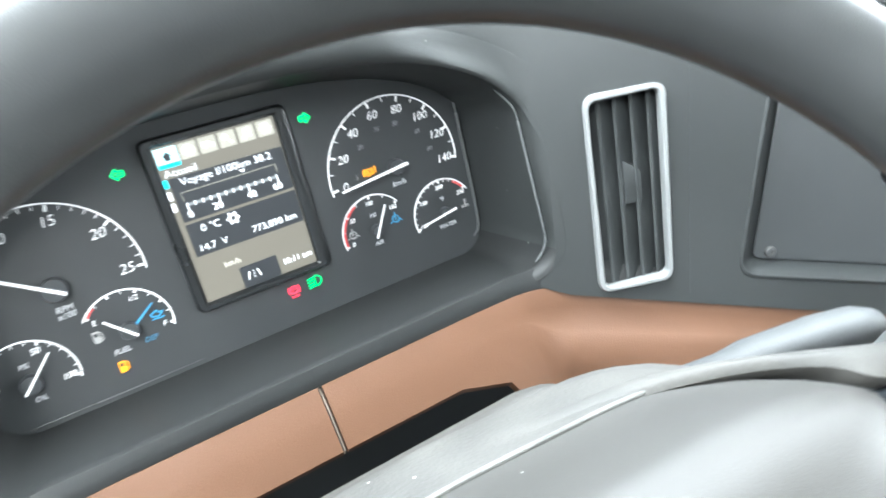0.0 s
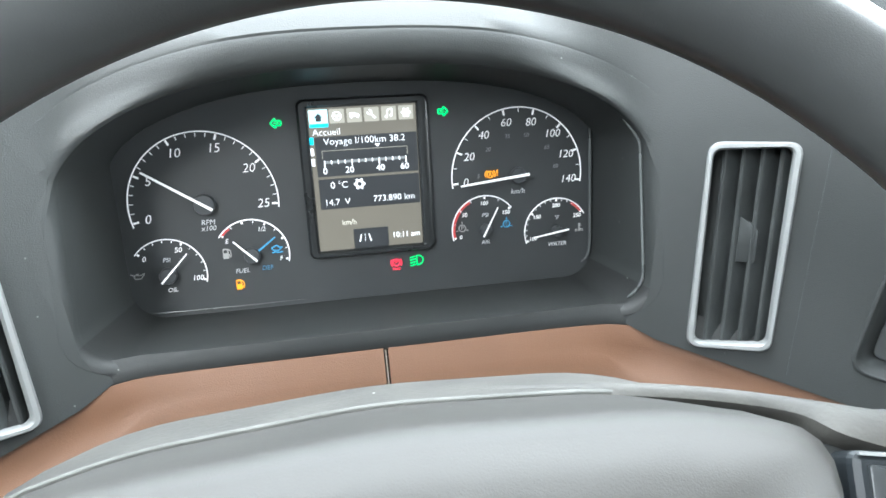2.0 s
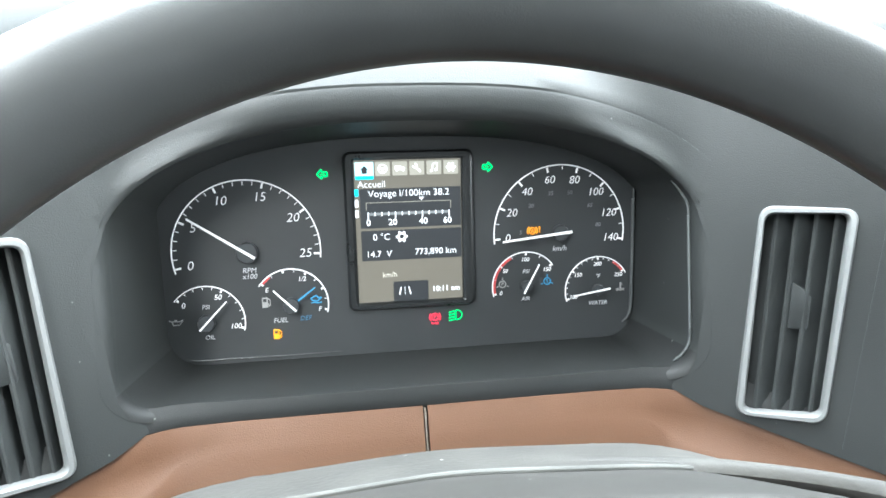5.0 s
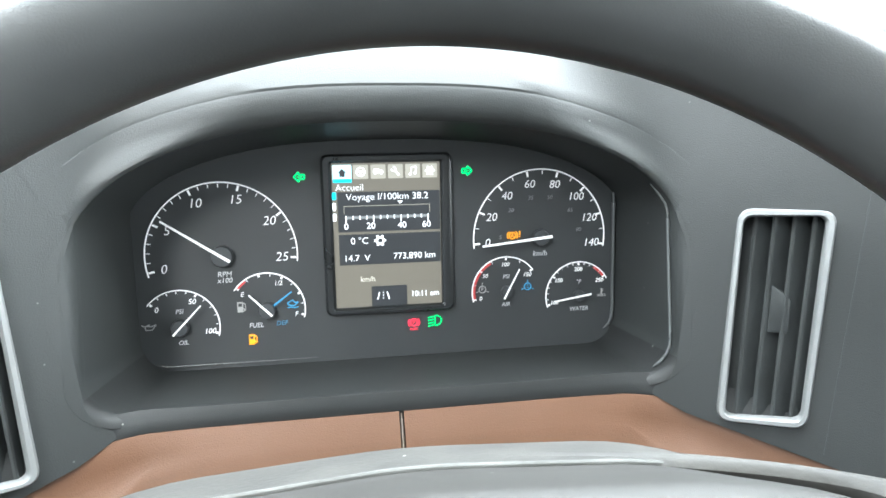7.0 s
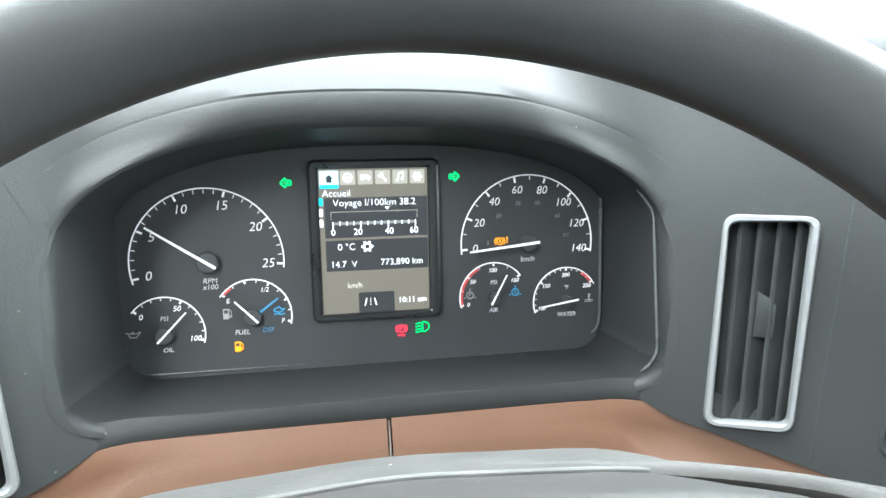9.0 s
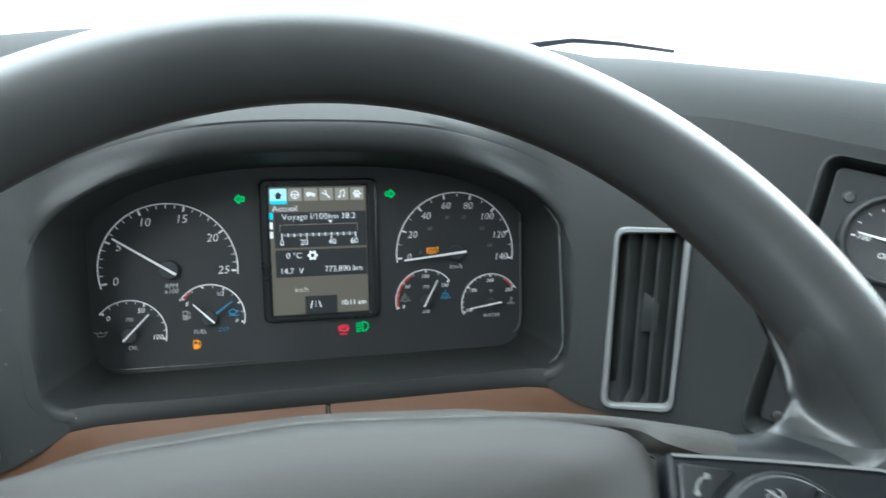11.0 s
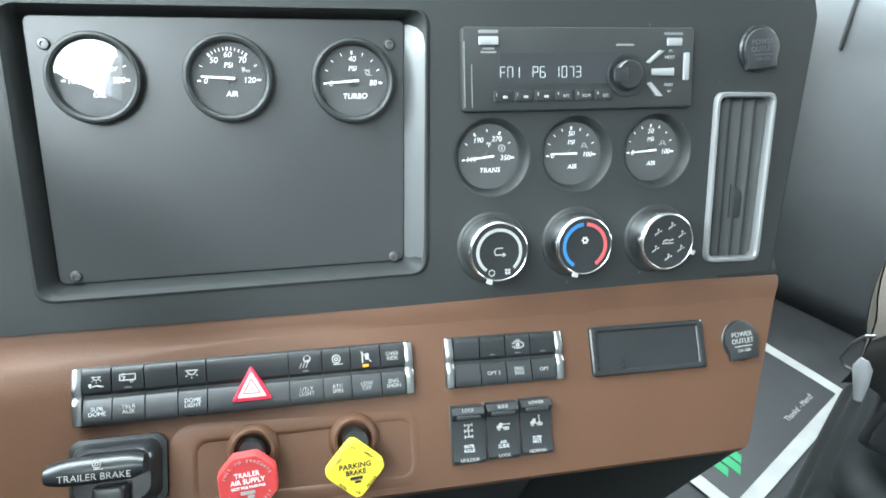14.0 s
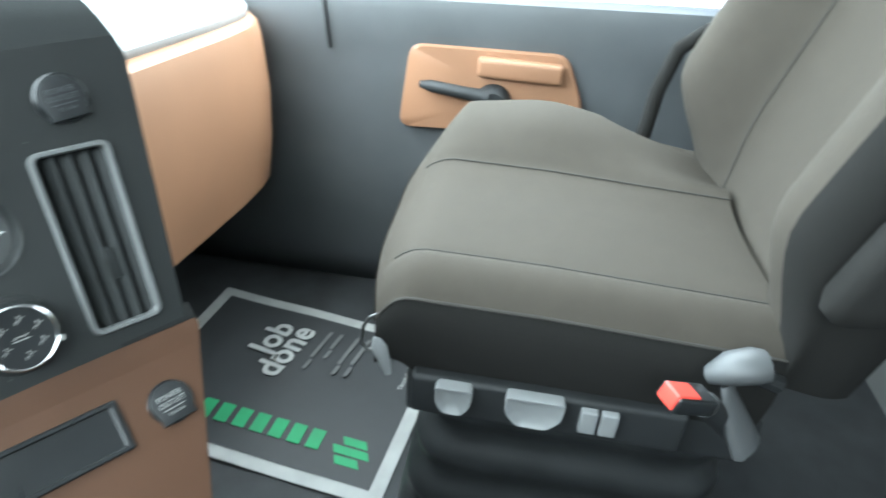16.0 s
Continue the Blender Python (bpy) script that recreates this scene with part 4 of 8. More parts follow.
symbol(oil_can, 0.0082, -0.1655, -0.0615, PRINT, "oil_symbol")
symbol(pump, 0.0072, -0.1046, -0.0508, PRINT, "pump_symbol")
symbol(pump_window, 0.0072, -0.1046, -0.0508, DIAL, "pump_window")
symbol(droplet_tank, 0.0075, -0.0700, -0.0503, BLUEPRINT, "fluid_symbol")
symbol(pump, 0.0070, -0.0982, -0.0742, AMBER, "fuel_telltale", "lit amber low fuel light")
symbol(pump_window, 0.0070, -0.0982, -0.0742, DIAL, "telltale_window")
for words, x, y, mat in (("P", 0.0657, -0.0474, PRINT), ("S", 0.1000, -0.0468, BLUEPRINT)):
    mark = symbol(air_mark, 0.0076, x, y, mat, "air_symbol")
    lettering(mark, words, 0.0038, 0, 0, 0.0002, mat)
symbol(wave_lines, 0.0066, 0.1580, -0.0545, PRINT, "coolant_symbol")
tell = symbol(brake_mark, 0.0080, 0.0147, -0.0690, RED, "park_telltale", "lit red park brake light")
lettering(tell, "P", 0.0038, 0, 0, 0.0, RED)
lettering(tell, "PARK", 0.0024, 0, -0.0050, 0.0, RED)


def head_lamp(bm, s):
    pts = [(0.02, -0.36), (0.02, 0.36), (0.18, 0.36), (0.36, 0.27), (0.48, 0.10), (0.48, -0.10), (0.36, -0.27), (0.18, -0.36), (0.02, -0.36)]
    polyline(bm, [(x * s, y * s) for x, y in pts], 0.075 * s, 0, Z1)
    for k in (-0.32, -0.12, 0.10, 0.31):
        stroke(bm, (-0.06 * s, k * s), (-0.50 * s, (k - 0.09) * s), 0.075 * s, 0.075 * s, 0, Z1)
    return bm


symbol(head_lamp, 0.0100, 0.0300, -0.0685, GREEN, "headlamp_telltale", "lit green headlamp light")


def arrow(bm, s, way=1):
    pts = [(0.5 * s * way, 0), (0.05 * s * way, 0.45 * s), (0.05 * s * way, 0.2 * s), (-0.45 * s * way, 0.2 * s), (-0.45 * s * way, -0.2 * s), (0.05 * s * way, -0.2 * s), (0.05 * s * way, -0.45 * s)]
    polyline(bm, pts + pts[:1], 0.14 * s, 0, Z1)
    stroke(bm, (-0.25 * s * way, 0), (0.25 * s * way, 0), 0.12 * s, 0.05 * s, 0, Z1)
    return bm


symbol(arrow, 0.0074, -0.0615, 0.0375, GREEN, "turn_arrow", "lit green turn light", way=-1)
symbol(arrow, 0.0074, 0.0550, 0.0393, GREEN, "turn_arrow", "lit green turn light", way=1)


def assist_warn(bm, s):
    c = (-0.10 * s, -0.06 * s)
    arc_band(bm, 0.26 * s, 0.34 * s, 0, 360, 0, Z1, *c, 20)
    arc_band(bm, 0.44 * s, 0.51 * s, 130, 215, 0, Z1, *c, 8)
    arc_band(bm, 0.44 * s, 0.51 * s, -35, 50, 0, Z1, *c, 8)
    for d in (-1, 1):
        stroke(bm, (c[0] + 0.10 * s * d, c[1] - 0.14 * s), (c[0], c[1] + 0.16 * s), 0.06 * s, 0.06 * s, 0, Z1)
    stroke(bm, (0.58 * s, -0.02 * s), (0.58 * s, 0.34 * s), 0.08 * s, 0.11 * s, 0, Z1)
    stroke(bm, (0.58 * s, -0.22 * s), (0.58 * s, -0.12 * s), 0.09 * s, 0.09 * s, 0, Z1)
    return bm


symbol(assist_warn, 0.0080, 0.0893, -0.0080, AMBER, "brake_assist_telltale", "lit amber brake assist light")

# ---- centre display of the cluster ----
SX, SY, SW, SH = -0.0022, -0.0046, 0.0755, 0.1015
bm = bmesh.new()
bezel_out = rrect(0.0915, 0.1125, 0.005, -0.0015, -0.0040)
bezel_in = rrect(SW + 0.001, SH + 0.001, 0.0015, SX, SY)
frame_ring(bm, bezel_out, bezel_in, -0.001, 0.0042, 0.0016)
display = part("display", bm, BLACK, cluster, "portrait colour display with a dark bezel", True)
bm = bmesh.new()
prism(bm, rrect(SW, SH, 0.0008, SX, SY), 0.0, 0.0006)
part("screen", bm, LCD_OLIVE, display, "lit olive screen ground")


def sx(f):
    return SX + SW * (f - 0.5)


def sy(f):
    return SY + SH * (0.5 - f)


def panel(f0, f1, g0, g1, mat, z0, name, label=""):
    bm = bmesh.new()
    prism(bm, rrect(SW * (f1 - f0), SH * (g1 - g0), 0.0006, (sx(f0) + sx(f1)) / 2, (sy(g0) + sy(g1)) / 2, 2), z0, z0 + 0.0002)
    return part(name, bm, mat, display, label)


panel(0.045, 0.995, 0.195, 0.470, LCD_BLACK, 0.0007, "screen_panel")
panel(0.045, 0.995, 0.487, 0.700, LCD_BLACK, 0.0007, "screen_panel")
panel(0.330, 0.665, 0.857, 1.0, LCD_BLACK, 0.0007, "screen_panel")
panel(0.0, 0.035, 0.195, 0.245, LCD_CYAN, 0.0008, "page_mark")
panel(0.0, 0.030, 0.268, 0.320, LCD_WHITE, 0.0008, "page_mark")
panel(0.0, 0.030, 0.340, 0.392, LCD_WHITE, 0.0008, "page_mark")
panel(0.012, 0.182, 0.012, 0.128, LCD_PALE, 0.0008, "menu_tile", "selected cyan menu tile")
panel(0.012, 0.182, 0.105, 0.130, LCD_CYAN, 0.0010, "menu_tile_edge")
for k in range(5):
    panel(0.197 + 0.160 * k, 0.335 + 0.160 * k, 0.012, 0.108, LCD_TILE, 0.0008, "menu_tile")


def house(bm, s):
    prism(bm, [(-0.5 * s, 0.0), (0.5 * s, 0.0), (0.0, 0.5 * s)], 0, 0.0002)
    prism(bm, rrect(0.62 * s, 0.45 * s, 0.02 * s, 0, -0.22 * s, 1), 0, 0.0002)
    return bm


def wheel_mark(bm, s):
    arc_band(bm, 0.36 * s, 0.48 * s, 0, 360, 0, 0.0002, n=24)
    stroke(bm, (-0.4 * s, 0.02 * s), (0.4 * s, 0.02 * s), 0.16 * s, 0.16 * s, 0, 0.0002)
    stroke(bm, (0, 0), (0, -0.4 * s), 0.14 * s, 0.14 * s, 0, 0.0002)
    return bm


def truck_mark(bm, s):
    prism(bm, rrect(0.62 * s, 0.42 * s, 0.03 * s, -0.18 * s, 0.06 * s, 1), 0, 0.0002)
    prism(bm, [(0.16 * s, -0.15 * s), (0.52 * s, -0.15 * s), (0.50 * s, 0.05 * s), (0.36 * s, 0.18 * s), (0.16 * s, 0.18 * s)], 0, 0.0002)
    for x in (-0.3, 0.34):
        prism(bm, circle(0.1 * s, x * s, -0.2 * s, 12), 0, 0.0002)
    return bm


def spanner(bm, s):
    stroke(bm, (0.36 * s, -0.4 * s), (-0.12 * s, 0.12 * s), 0.2 * s, 0.16 * s, 0, 0.0002)
    arc_band(bm, 0.13 * s, 0.27 * s, 175, 460, 0, 0.0002, -0.2 * s, 0.22 * s, 16)
    return bm


def note(bm, s):
    polyline(bm, [(-0.2 * s, -0.3 * s), (-0.12 * s, 0.38 * s), (0.34 * s, 0.46 * s), (0.30 * s, -0.2 * s)], 0.1 * s, 0, 0.0002)
    for x, y in ((-0.28, -0.32), (0.22, -0.22)):
        prism(bm, circle(0.14 * s, x * s, y * s, 12), 0, 0.0002)
    return bm


def gear(bm, s):
    arc_band(bm, 0.2 * s, 0.38 * s, 0, 360, 0, 0.0002, n=24)
    ticks(bm, 0.34 * s, 0.5 * s, range(0, 360, 60), 0.18 * s, 0, 0.0002)
    return bm


def cog(bm, s):
    gear(bm, s)
    return prism(bm, circle(0.16 * s, 0, -0.02 * s, 12), 0, 0.0002)


symbol(house, 0.0060, sx(0.097), sy(0.065), LCD_BLACK, "home_symbol", parent=display, z=0.0011)
for k, fn in enumerate((wheel_mark, truck_mark, spanner, note, cog)):
    symbol(fn, 0.0068, sx(0.266 + 0.160 * k), sy(0.060), LCD_WHITE, "menu_symbol", parent=display, z=0.0011)
ZT = 0.0011
lettering(display, "Accueil", 0.0066, sx(0.030), sy(0.166), ZT, LCD_WHITE, align="LEFT")
lettering(display, "Voyage l/100km 38.2", 0.0067, sx(0.505), sy(0.232), ZT, LCD_WHITE, stretch=1.02)
bm = bmesh.new()
prism(bm, [(sx(0.620), sy(0.283)), (sx(0.645), sy(0.262)), (sx(0.595), sy(0.262))], 0, 0.0002)
ob = part("gauge_pointer", bm, LCD_WHITE, display)
ob.location.z = ZT + 0.0002
bm = bmesh.new()
for f0, f1, g0, g1 in ((0.10, 0.90, 0.290, 0.2935), (0.10, 0.105, 0.2935, 0.345), (0.895, 0.90, 0.2935, 0.345)):
    prism(bm, [(sx(f0), sy(g1)), (sx(f1), sy(g1)), (sx(f1), sy(g0)), (sx(f0), sy(g0))], 0, 0.0002)
ob = part("gauge_outline", bm, LCD_TILE, display)
ob.location.z = ZT
panel(0.115, 0.885, 0.362, 0.380, LCD_GREY, 0.0010, "gauge_bar")
for k in range(13):
    f = 0.118 + 0.0636 * k
    bm = bmesh.new()
    stroke(bm, (sx(f), sy(0.358)), (sx(f), sy(0.405 if k % 4 == 0 else 0.385)), 0.0007, 0.0007, ZT, ZT + 0.0002)
    part("gauge_tick", bm, LCD_WHITE, display)
for words, f in (("0", 0.118), ("20", 0.345), ("40", 0.635), ("60", 0.865)):
    lettering(display, words, 0.0062, sx(f), sy(0.432), ZT, LCD_WHITE, "numeral")
lettering(display, "0 °C", 0.0066, sx(0.235), sy(0.535), ZT, LCD_WHITE)
symbol(gear, 0.0082, sx(0.425), sy(0.535), LCD_WHITE, "frost_symbol", parent=display, z=ZT)
lettering(display, "14.7  V", 0.0064, sx(0.205), sy(0.655), ZT, LCD_WHITE)
lettering(display, "773,890 km", 0.0064, sx(0.745), sy(0.650), ZT, LCD_WHITE)
lettering(display, "km/h", 0.0052, sx(0.300), sy(0.805), ZT, LCD_CREAM)
lettering(display, "10:11 am", 0.0056, sx(0.838), sy(0.925), ZT, LCD_WHITE)
bm = bmesh.new()
for x, lean in ((-0.0034, 0.0007), (0.0034, -0.0007)):
    stroke(bm, (x - lean, -0.0027), (x + lean, 0.0027), 0.0008, 0.0007, 0, 0.0002)
for y in (-0.0024, -0.0004, 0.0016):
    stroke(bm, (0, y), (0, y + 0.0011), 0.0005, 0.0005, 0, 0.0002)
ob = part("lane_symbol", bm, LCD_WHITE, display)
ob.location = (sx(0.440), sy(0.925), ZT)

# ---- steering wheel ----
wheel_o = Vector((0.048, -0.003, 0.8905))
TILT_W = radians(32.1)
WH = basis(wheel_o, (1, 0, 0), (0, math.cos(TILT_W), math.sin(TILT_W)))
wheel = thing("steering_wheel", WH, "worn black steering wheel with a grey airbag pad", "steering wheel")
bm = bmesh.new()
RIM_R, RIM_T = 0.1897, 0.0186


def rim_at(k, n=160):
    """Rim centre and thickness: it slims where the spokes run in."""
    a = 2 * math.pi * k / n
    slim = max(1 - ease((abs(math.degrees(math.atan2(math.sin(a), math.cos(a))) + 2) - 9) / 13), 0.0)
    r = RIM_R + 0.0030 * slim
    return (0.0144 + r * math.cos(a), 0.0012 + r * math.sin(a), 0.0054), RIM_T - 0.0032 * slim


tube(bm, [rim_at(k)[0] for k in range(160)], [rim_at(k)[1] for k in range(160)], 24, closed=True)
part("rim", bm, LEATHER, wheel, "grained leather rim worn shiny on top", True)
PADLINE = [(0.117, 0.0385), (0.075, 0.049), (0.0, 0.054), (-0.075, 0.049), (-0.117, 0.0385), (-0.106, -0.03), (-0.082, -0.08), (0.0, -0.098), (0.082, -0.08), (0.106, -0.03)]


def pad_row(scale, up, n):
    """The pad's outline scaled about the hub; its sides stay fuller than its top."""
    wide = scale ** (1 - 0.55 * min(1.0, max(0.0, (scale - 0.55) / 0.3)))
    return [Vector((x * wide, y * scale + up, n)) for x, y in rquad(PADLINE, 0.016, 4)]


bm = bmesh.new()
loft(bm, [pad_row(0.05, 0, 0.016), pad_row(0.35, 0, 0.0145), pad_row(0.65, 0, 0.0095), pad_row(0.82, 0, 0.0040), pad_row(0.91, 0, -0.0015), pad_row(0.955, -0.0005, -0.0090), pad_row(0.975, 0.0012, -0.0200), pad_row(0.985, 0.0035, -0.0360), pad_row(0.990, 0.0068, -0.0530), pad_row(0.9905, 0.0070, -0.0536)], closed=True, caps=True)
part("airbag_pad", bm, PAD, wheel, "smooth grey airbag pad", True)
SHELLLINE = [(0.128, 0.050), (0.085, 0.067), (0.0, 0.072), (-0.085, 0.067), (-0.128, 0.050), (-0.108, -0.03), (-0.08, -0.075), (0.0, -0.09), (0.08, -0.075), (0.108, -0.03)]
far = [Vector((x, y, -0.088)) for x, y in rquad(SHELLLINE, 0.020, 4)]
near_ = pad_row(1.0, 0.0085, -0.0545)
bm = bmesh.new()
loft(bm, [pad_row(0.989, 0.0067, -0.0540), pad_row(0.9915, 0.0073, -0.0531), pad_row(0.996, 0.0081, -0.0527), near_, [a.lerp(b, 0.5) + Vector((0, 0, 0.003)) for a, b in zip(near_, far)], [a.lerp(b, 0.85) + Vector((0, 0, 0.002)) for a, b in zip(near_, far)], far, [p * 0.95 + Vector((0, 0, -0.016)) for p in far]], closed=True, caps=True)
part("hub_shell", bm, SHELL, wheel, "dusty grey shell round the pad", True)
# seam bead in a pale tone: the ridge's highlight is in its colour
bm = bmesh.new()
tube(bm, [p + Vector((0, 0, 0.0004)) for p in pad_row(0.9915, 0.0073, -0.0531)], 0.0010, 8, closed=True)
part("pad_seam", bm, BEAD, wheel, "pale seam between pad and shell, lightened for the light it catches", True)
bm = bmesh.new()
oval = [(0.0365 * math.cos(2 * math.pi * k / 40), -0.006 + 0.0128 * math.sin(2 * math.pi * k / 40)) for k in range(40)]
oval_in = [(0.0335 * math.cos(2 * math.pi * k / 40), -0.006 + 0.0100 * math.sin(2 * math.pi * k / 40)) for k in range(40)]
frame_ring(bm, oval, oval_in, 0.010, 0.0185, 0.001)
badge = part("badge", bm, CHROME, wheel, "oval chrome badge with plain bars", True)
bm = bmesh.new()
prism(bm, oval_in, 0.010, 0.0172)
part("badge_ground", bm, BLACK, badge)
for k in range(5):
    bm = bmesh.new()
    prism(bm, rrect(0.0075, 0.0095, 0.001, -0.022 + 0.011 * k, -0.006, 2), 0.0170, 0.0180)
    part("badge_bar", bm, CHROME, badge)
bm = bmesh.new()
polyline(bm, [(0.040, 0.0085), (0.047, 0.0080), (0.052, 0.0105), (0.057, 0.0160)], 0.0009, 0.008, 0.0142)
polyline(bm, [(0.040, 0.0060), (0.048, 0.0050), (0.0565, 0.0065)], 0.0009, 0.008, 0.0142)
part("horn_symbol", bm, HUB, wheel, "faint embossed horn symbol")
SPOKE = [(0.108, -0.034), (0.170, -0.038), (0.190, -0.044), (0.199, -0.048), (0.204, 0.0), (0.199, 0.036), (0.182, 0.031), (0.163, 0.0285), (0.116, 0.032)]


def spoke(side):
    bm = bmesh.new()
    pts = rquad(SPOKE, 0.004, 3)
    if side < 0:
        pts = [(-x * 0.86, y) for x, y in reversed(pts)]
    prism(bm, pts, -0.045, -0.0150, 0.005)
    part("spoke", bm, LEATHER, wheel, "black moulded spoke", True)


spoke(1)
spoke(-1)


def along(pts, f):
    """A point on a smooth line through the given ones, f from 0 to 1."""
    m = len(pts) - 1
    i = min(int(f * m), m - 1)
    f = f * m - i
    q = [Vector(pts[min(max(i + d, 0), m)]) for d in (-1, 0, 1, 2)]
    return 0.5 * ((2 * q[1]) + (q[2] - q[0]) * f + (2 * q[0] - 5 * q[1] + 4 * q[2] - q[3]) * f * f + (3 * q[1] - q[0] - 3 * q[2] + q[3]) * f ** 3)


def web(edge_line, a0, a1, corner, end):
    """Soft leather web: it leaves the rim's crown, dips, and ends in a rolled edge; past the pod's corner it follows the pod."""
    bm = bmesh.new()
    rows, m = [], 48
    way = 1 if a0 > 0 else -1
    for k in range(m + 1):
        f = k / m
        e = along(edge_line, f)
        if f < 0.62:
            a = radians(a0 + (a1 - a0) * (f / 0.62))
            (cx, cy, cz), t = rim_at(math.degrees(a) / 360 * 160)
            radial = Vector((math.cos(a), math.sin(a), 0))
            phi = radians(58 - 40 * ease(f / 0.62))
            top_ = Vector((cx, cy, cz)) + (t - 0.0005) * (Vector((0, 0, math.sin(phi))) - radial * math.cos(phi))
            reach = 0.012 + 0.010 * math.sin(math.pi * f / 0.62)
            bend = top_ + reach * (Vector((0, 0, -math.cos(phi))) - radial * math.sin(phi))
            lastT, lastB = top_, bend
        else:
            g = (f - 0.62) / 0.38
            h = ease(min(1.0, g / 0.35))
            pod_p = Vector(corner).lerp(Vector(end), max(0.0, (g - 0.2) / 0.8))
            top_ = lastT.lerp(pod_p, h)
            bend = lastB.lerp(pod_p + Vector((0, 0.0065 * way, 0.0)), h)
        row = [top_ * (1 - u) ** 2 + bend * 2 * u * (1 - u) + e * u * u for u in (0, 0.1, 0.2, 0.3, 0.4, 0.5, 0.6, 0.7, 0.8, 0.9, 1.0)]
        back_ = (row[-1] - row[-2]).normalized()
        row += [e + back_ * 0.0007 + Vector((0, 0, -0.0010)), e + back_ * 0.0006 + Vector((0, 0, -0.0026)), e - back_ * 0.0012 + Vector((0, 0, -0.0048)), e - back_ * 0.006 + Vector((0, 0, -0.0075))]
        rows.append(row)
    split = int(0.74 * m)
    loft(bm, rows[:split + 1])
    part("spoke_web", bm, LEATHER, wheel, "black leather web between spoke and rim", True)
    bm = bmesh.new()
    loft(bm, rows[split:])
    part("pod_surround", bm, POD, wheel, "dark surround of the switch pod", True)


def collar():
    """Leather running from the rim down to the side of the switch pod."""
    bm = bmesh.new()
    rows = []
    for k in range(25):
        f = k / 24
        a = radians(6.5 - 22 * f)
        (cx, cy, cz), t = rim_at(math.degrees(a) / 360 * 160)
        radial = Vector((math.cos(a), math.sin(a), 0))
        phi = radians(26)
        top_ = Vector((cx, cy, cz)) + (t - 0.0005) * (Vector((0, 0, math.sin(phi))) - radial * math.cos(phi))
        bend = top_ + 0.006 * (Vector((0, 0, -math.cos(phi))) - radial * math.sin(phi))
        e = Vector((0.1815 + 0.006 * ease(f * 2), 0.0110 - 0.043 * f, 0.0055))
        rows.append([top_ * (1 - u) ** 2 + bend * 2 * u * (1 - u) + e * u * u for u in (0, 0.2, 0.4, 0.6, 0.8, 1.0)])
    loft(bm, rows)
    part("spoke_collar", bm, LEATHER, wheel, "leather between rim and switch pod", True)


collar()
web([(0.1816, 0.0830, -0.012), (0.1832, 0.0720, -0.012), (0.1845, 0.0610, -0.012), (0.1842, 0.0522, -0.012), (0.1818, 0.0452, -0.012), (0.1772, 0.0396, -0.012), (0.1720, 0.0356, -0.012), (0.1660, 0.0331, -0.012), (0.1580, 0.0323, -0.012), (0.1510, 0.0330, -0.0125), (0.1440, 0.0347, -0.0127)], 27, 5.5, (0.1835, 0.0125, 0.0060), (0.1400, 0.0222, -0.0035))
web([(0.1790, -0.0880, -0.012), (0.1822, -0.0770, -0.012), (0.1828, -0.0680, -0.012), (0.1815, -0.0600, -0.012), (0.1780, -0.0530, -0.012), (0.1725, -0.0480, -0.012), (0.1650, -0.0450, -0.013), (0.1500, -0.0435, -0.014), (0.1300, -0.0420, -0.016), (0.1100, -0.0400, -0.018)], -29, -11, (0.1870, -0.0290, 0.0070), (0.1120, -0.0290, -0.0100))
# the hub shell runs on past the pad's corner and rises to the switch pod
outer_line = [(0.020, 0.0690, -0.0880), (0.050, 0.0640, -0.0720), (0.080, 0.0592, -0.0610), (0.104, 0.0523, -0.0450), (0.121, 0.0448, -0.0275), (0.134, 0.0388, -0.0165), (0.148, 0.0342, -0.0127)]
inner_line = [(0.020, 0.0605, -0.0550), (0.050, 0.0580, -0.0550), (0.080, 0.0532, -0.0505), (0.104, 0.0466, -0.0365), (0.1165, 0.0398, -0.0200), (0.1215, 0.0320, -0.0085), (0.1420, 0.0222, -0.0035)]
rows = []
for k in range(37):
    o_, i_ = along(outer_line, k / 36), along(inner_line, k / 36)
    hump = Vector((0, 0.0010, 0.0026))
    rows.append([o_ + Vector((0, -0.004, -0.014)), o_ + Vector((0, -0.0006, -0.004)), o_ + Vector((0, 0.0002, -0.0012))] + [o_.lerp(i_, f) + hump * math.sin(math.pi * f) for f in (0, 0.12, 0.3, 0.5, 0.7, 0.88, 1.0)] + [i_ + Vector((-0.0006, -0.0012, -0.003)), i_ + Vector((-0.0006, -0.002, -0.016))])
bm = bmesh.new()
loft(bm, rows)
part("spoke_shroud", bm, SHELL, wheel, "dusty grey shroud between hub and switch pod", True)


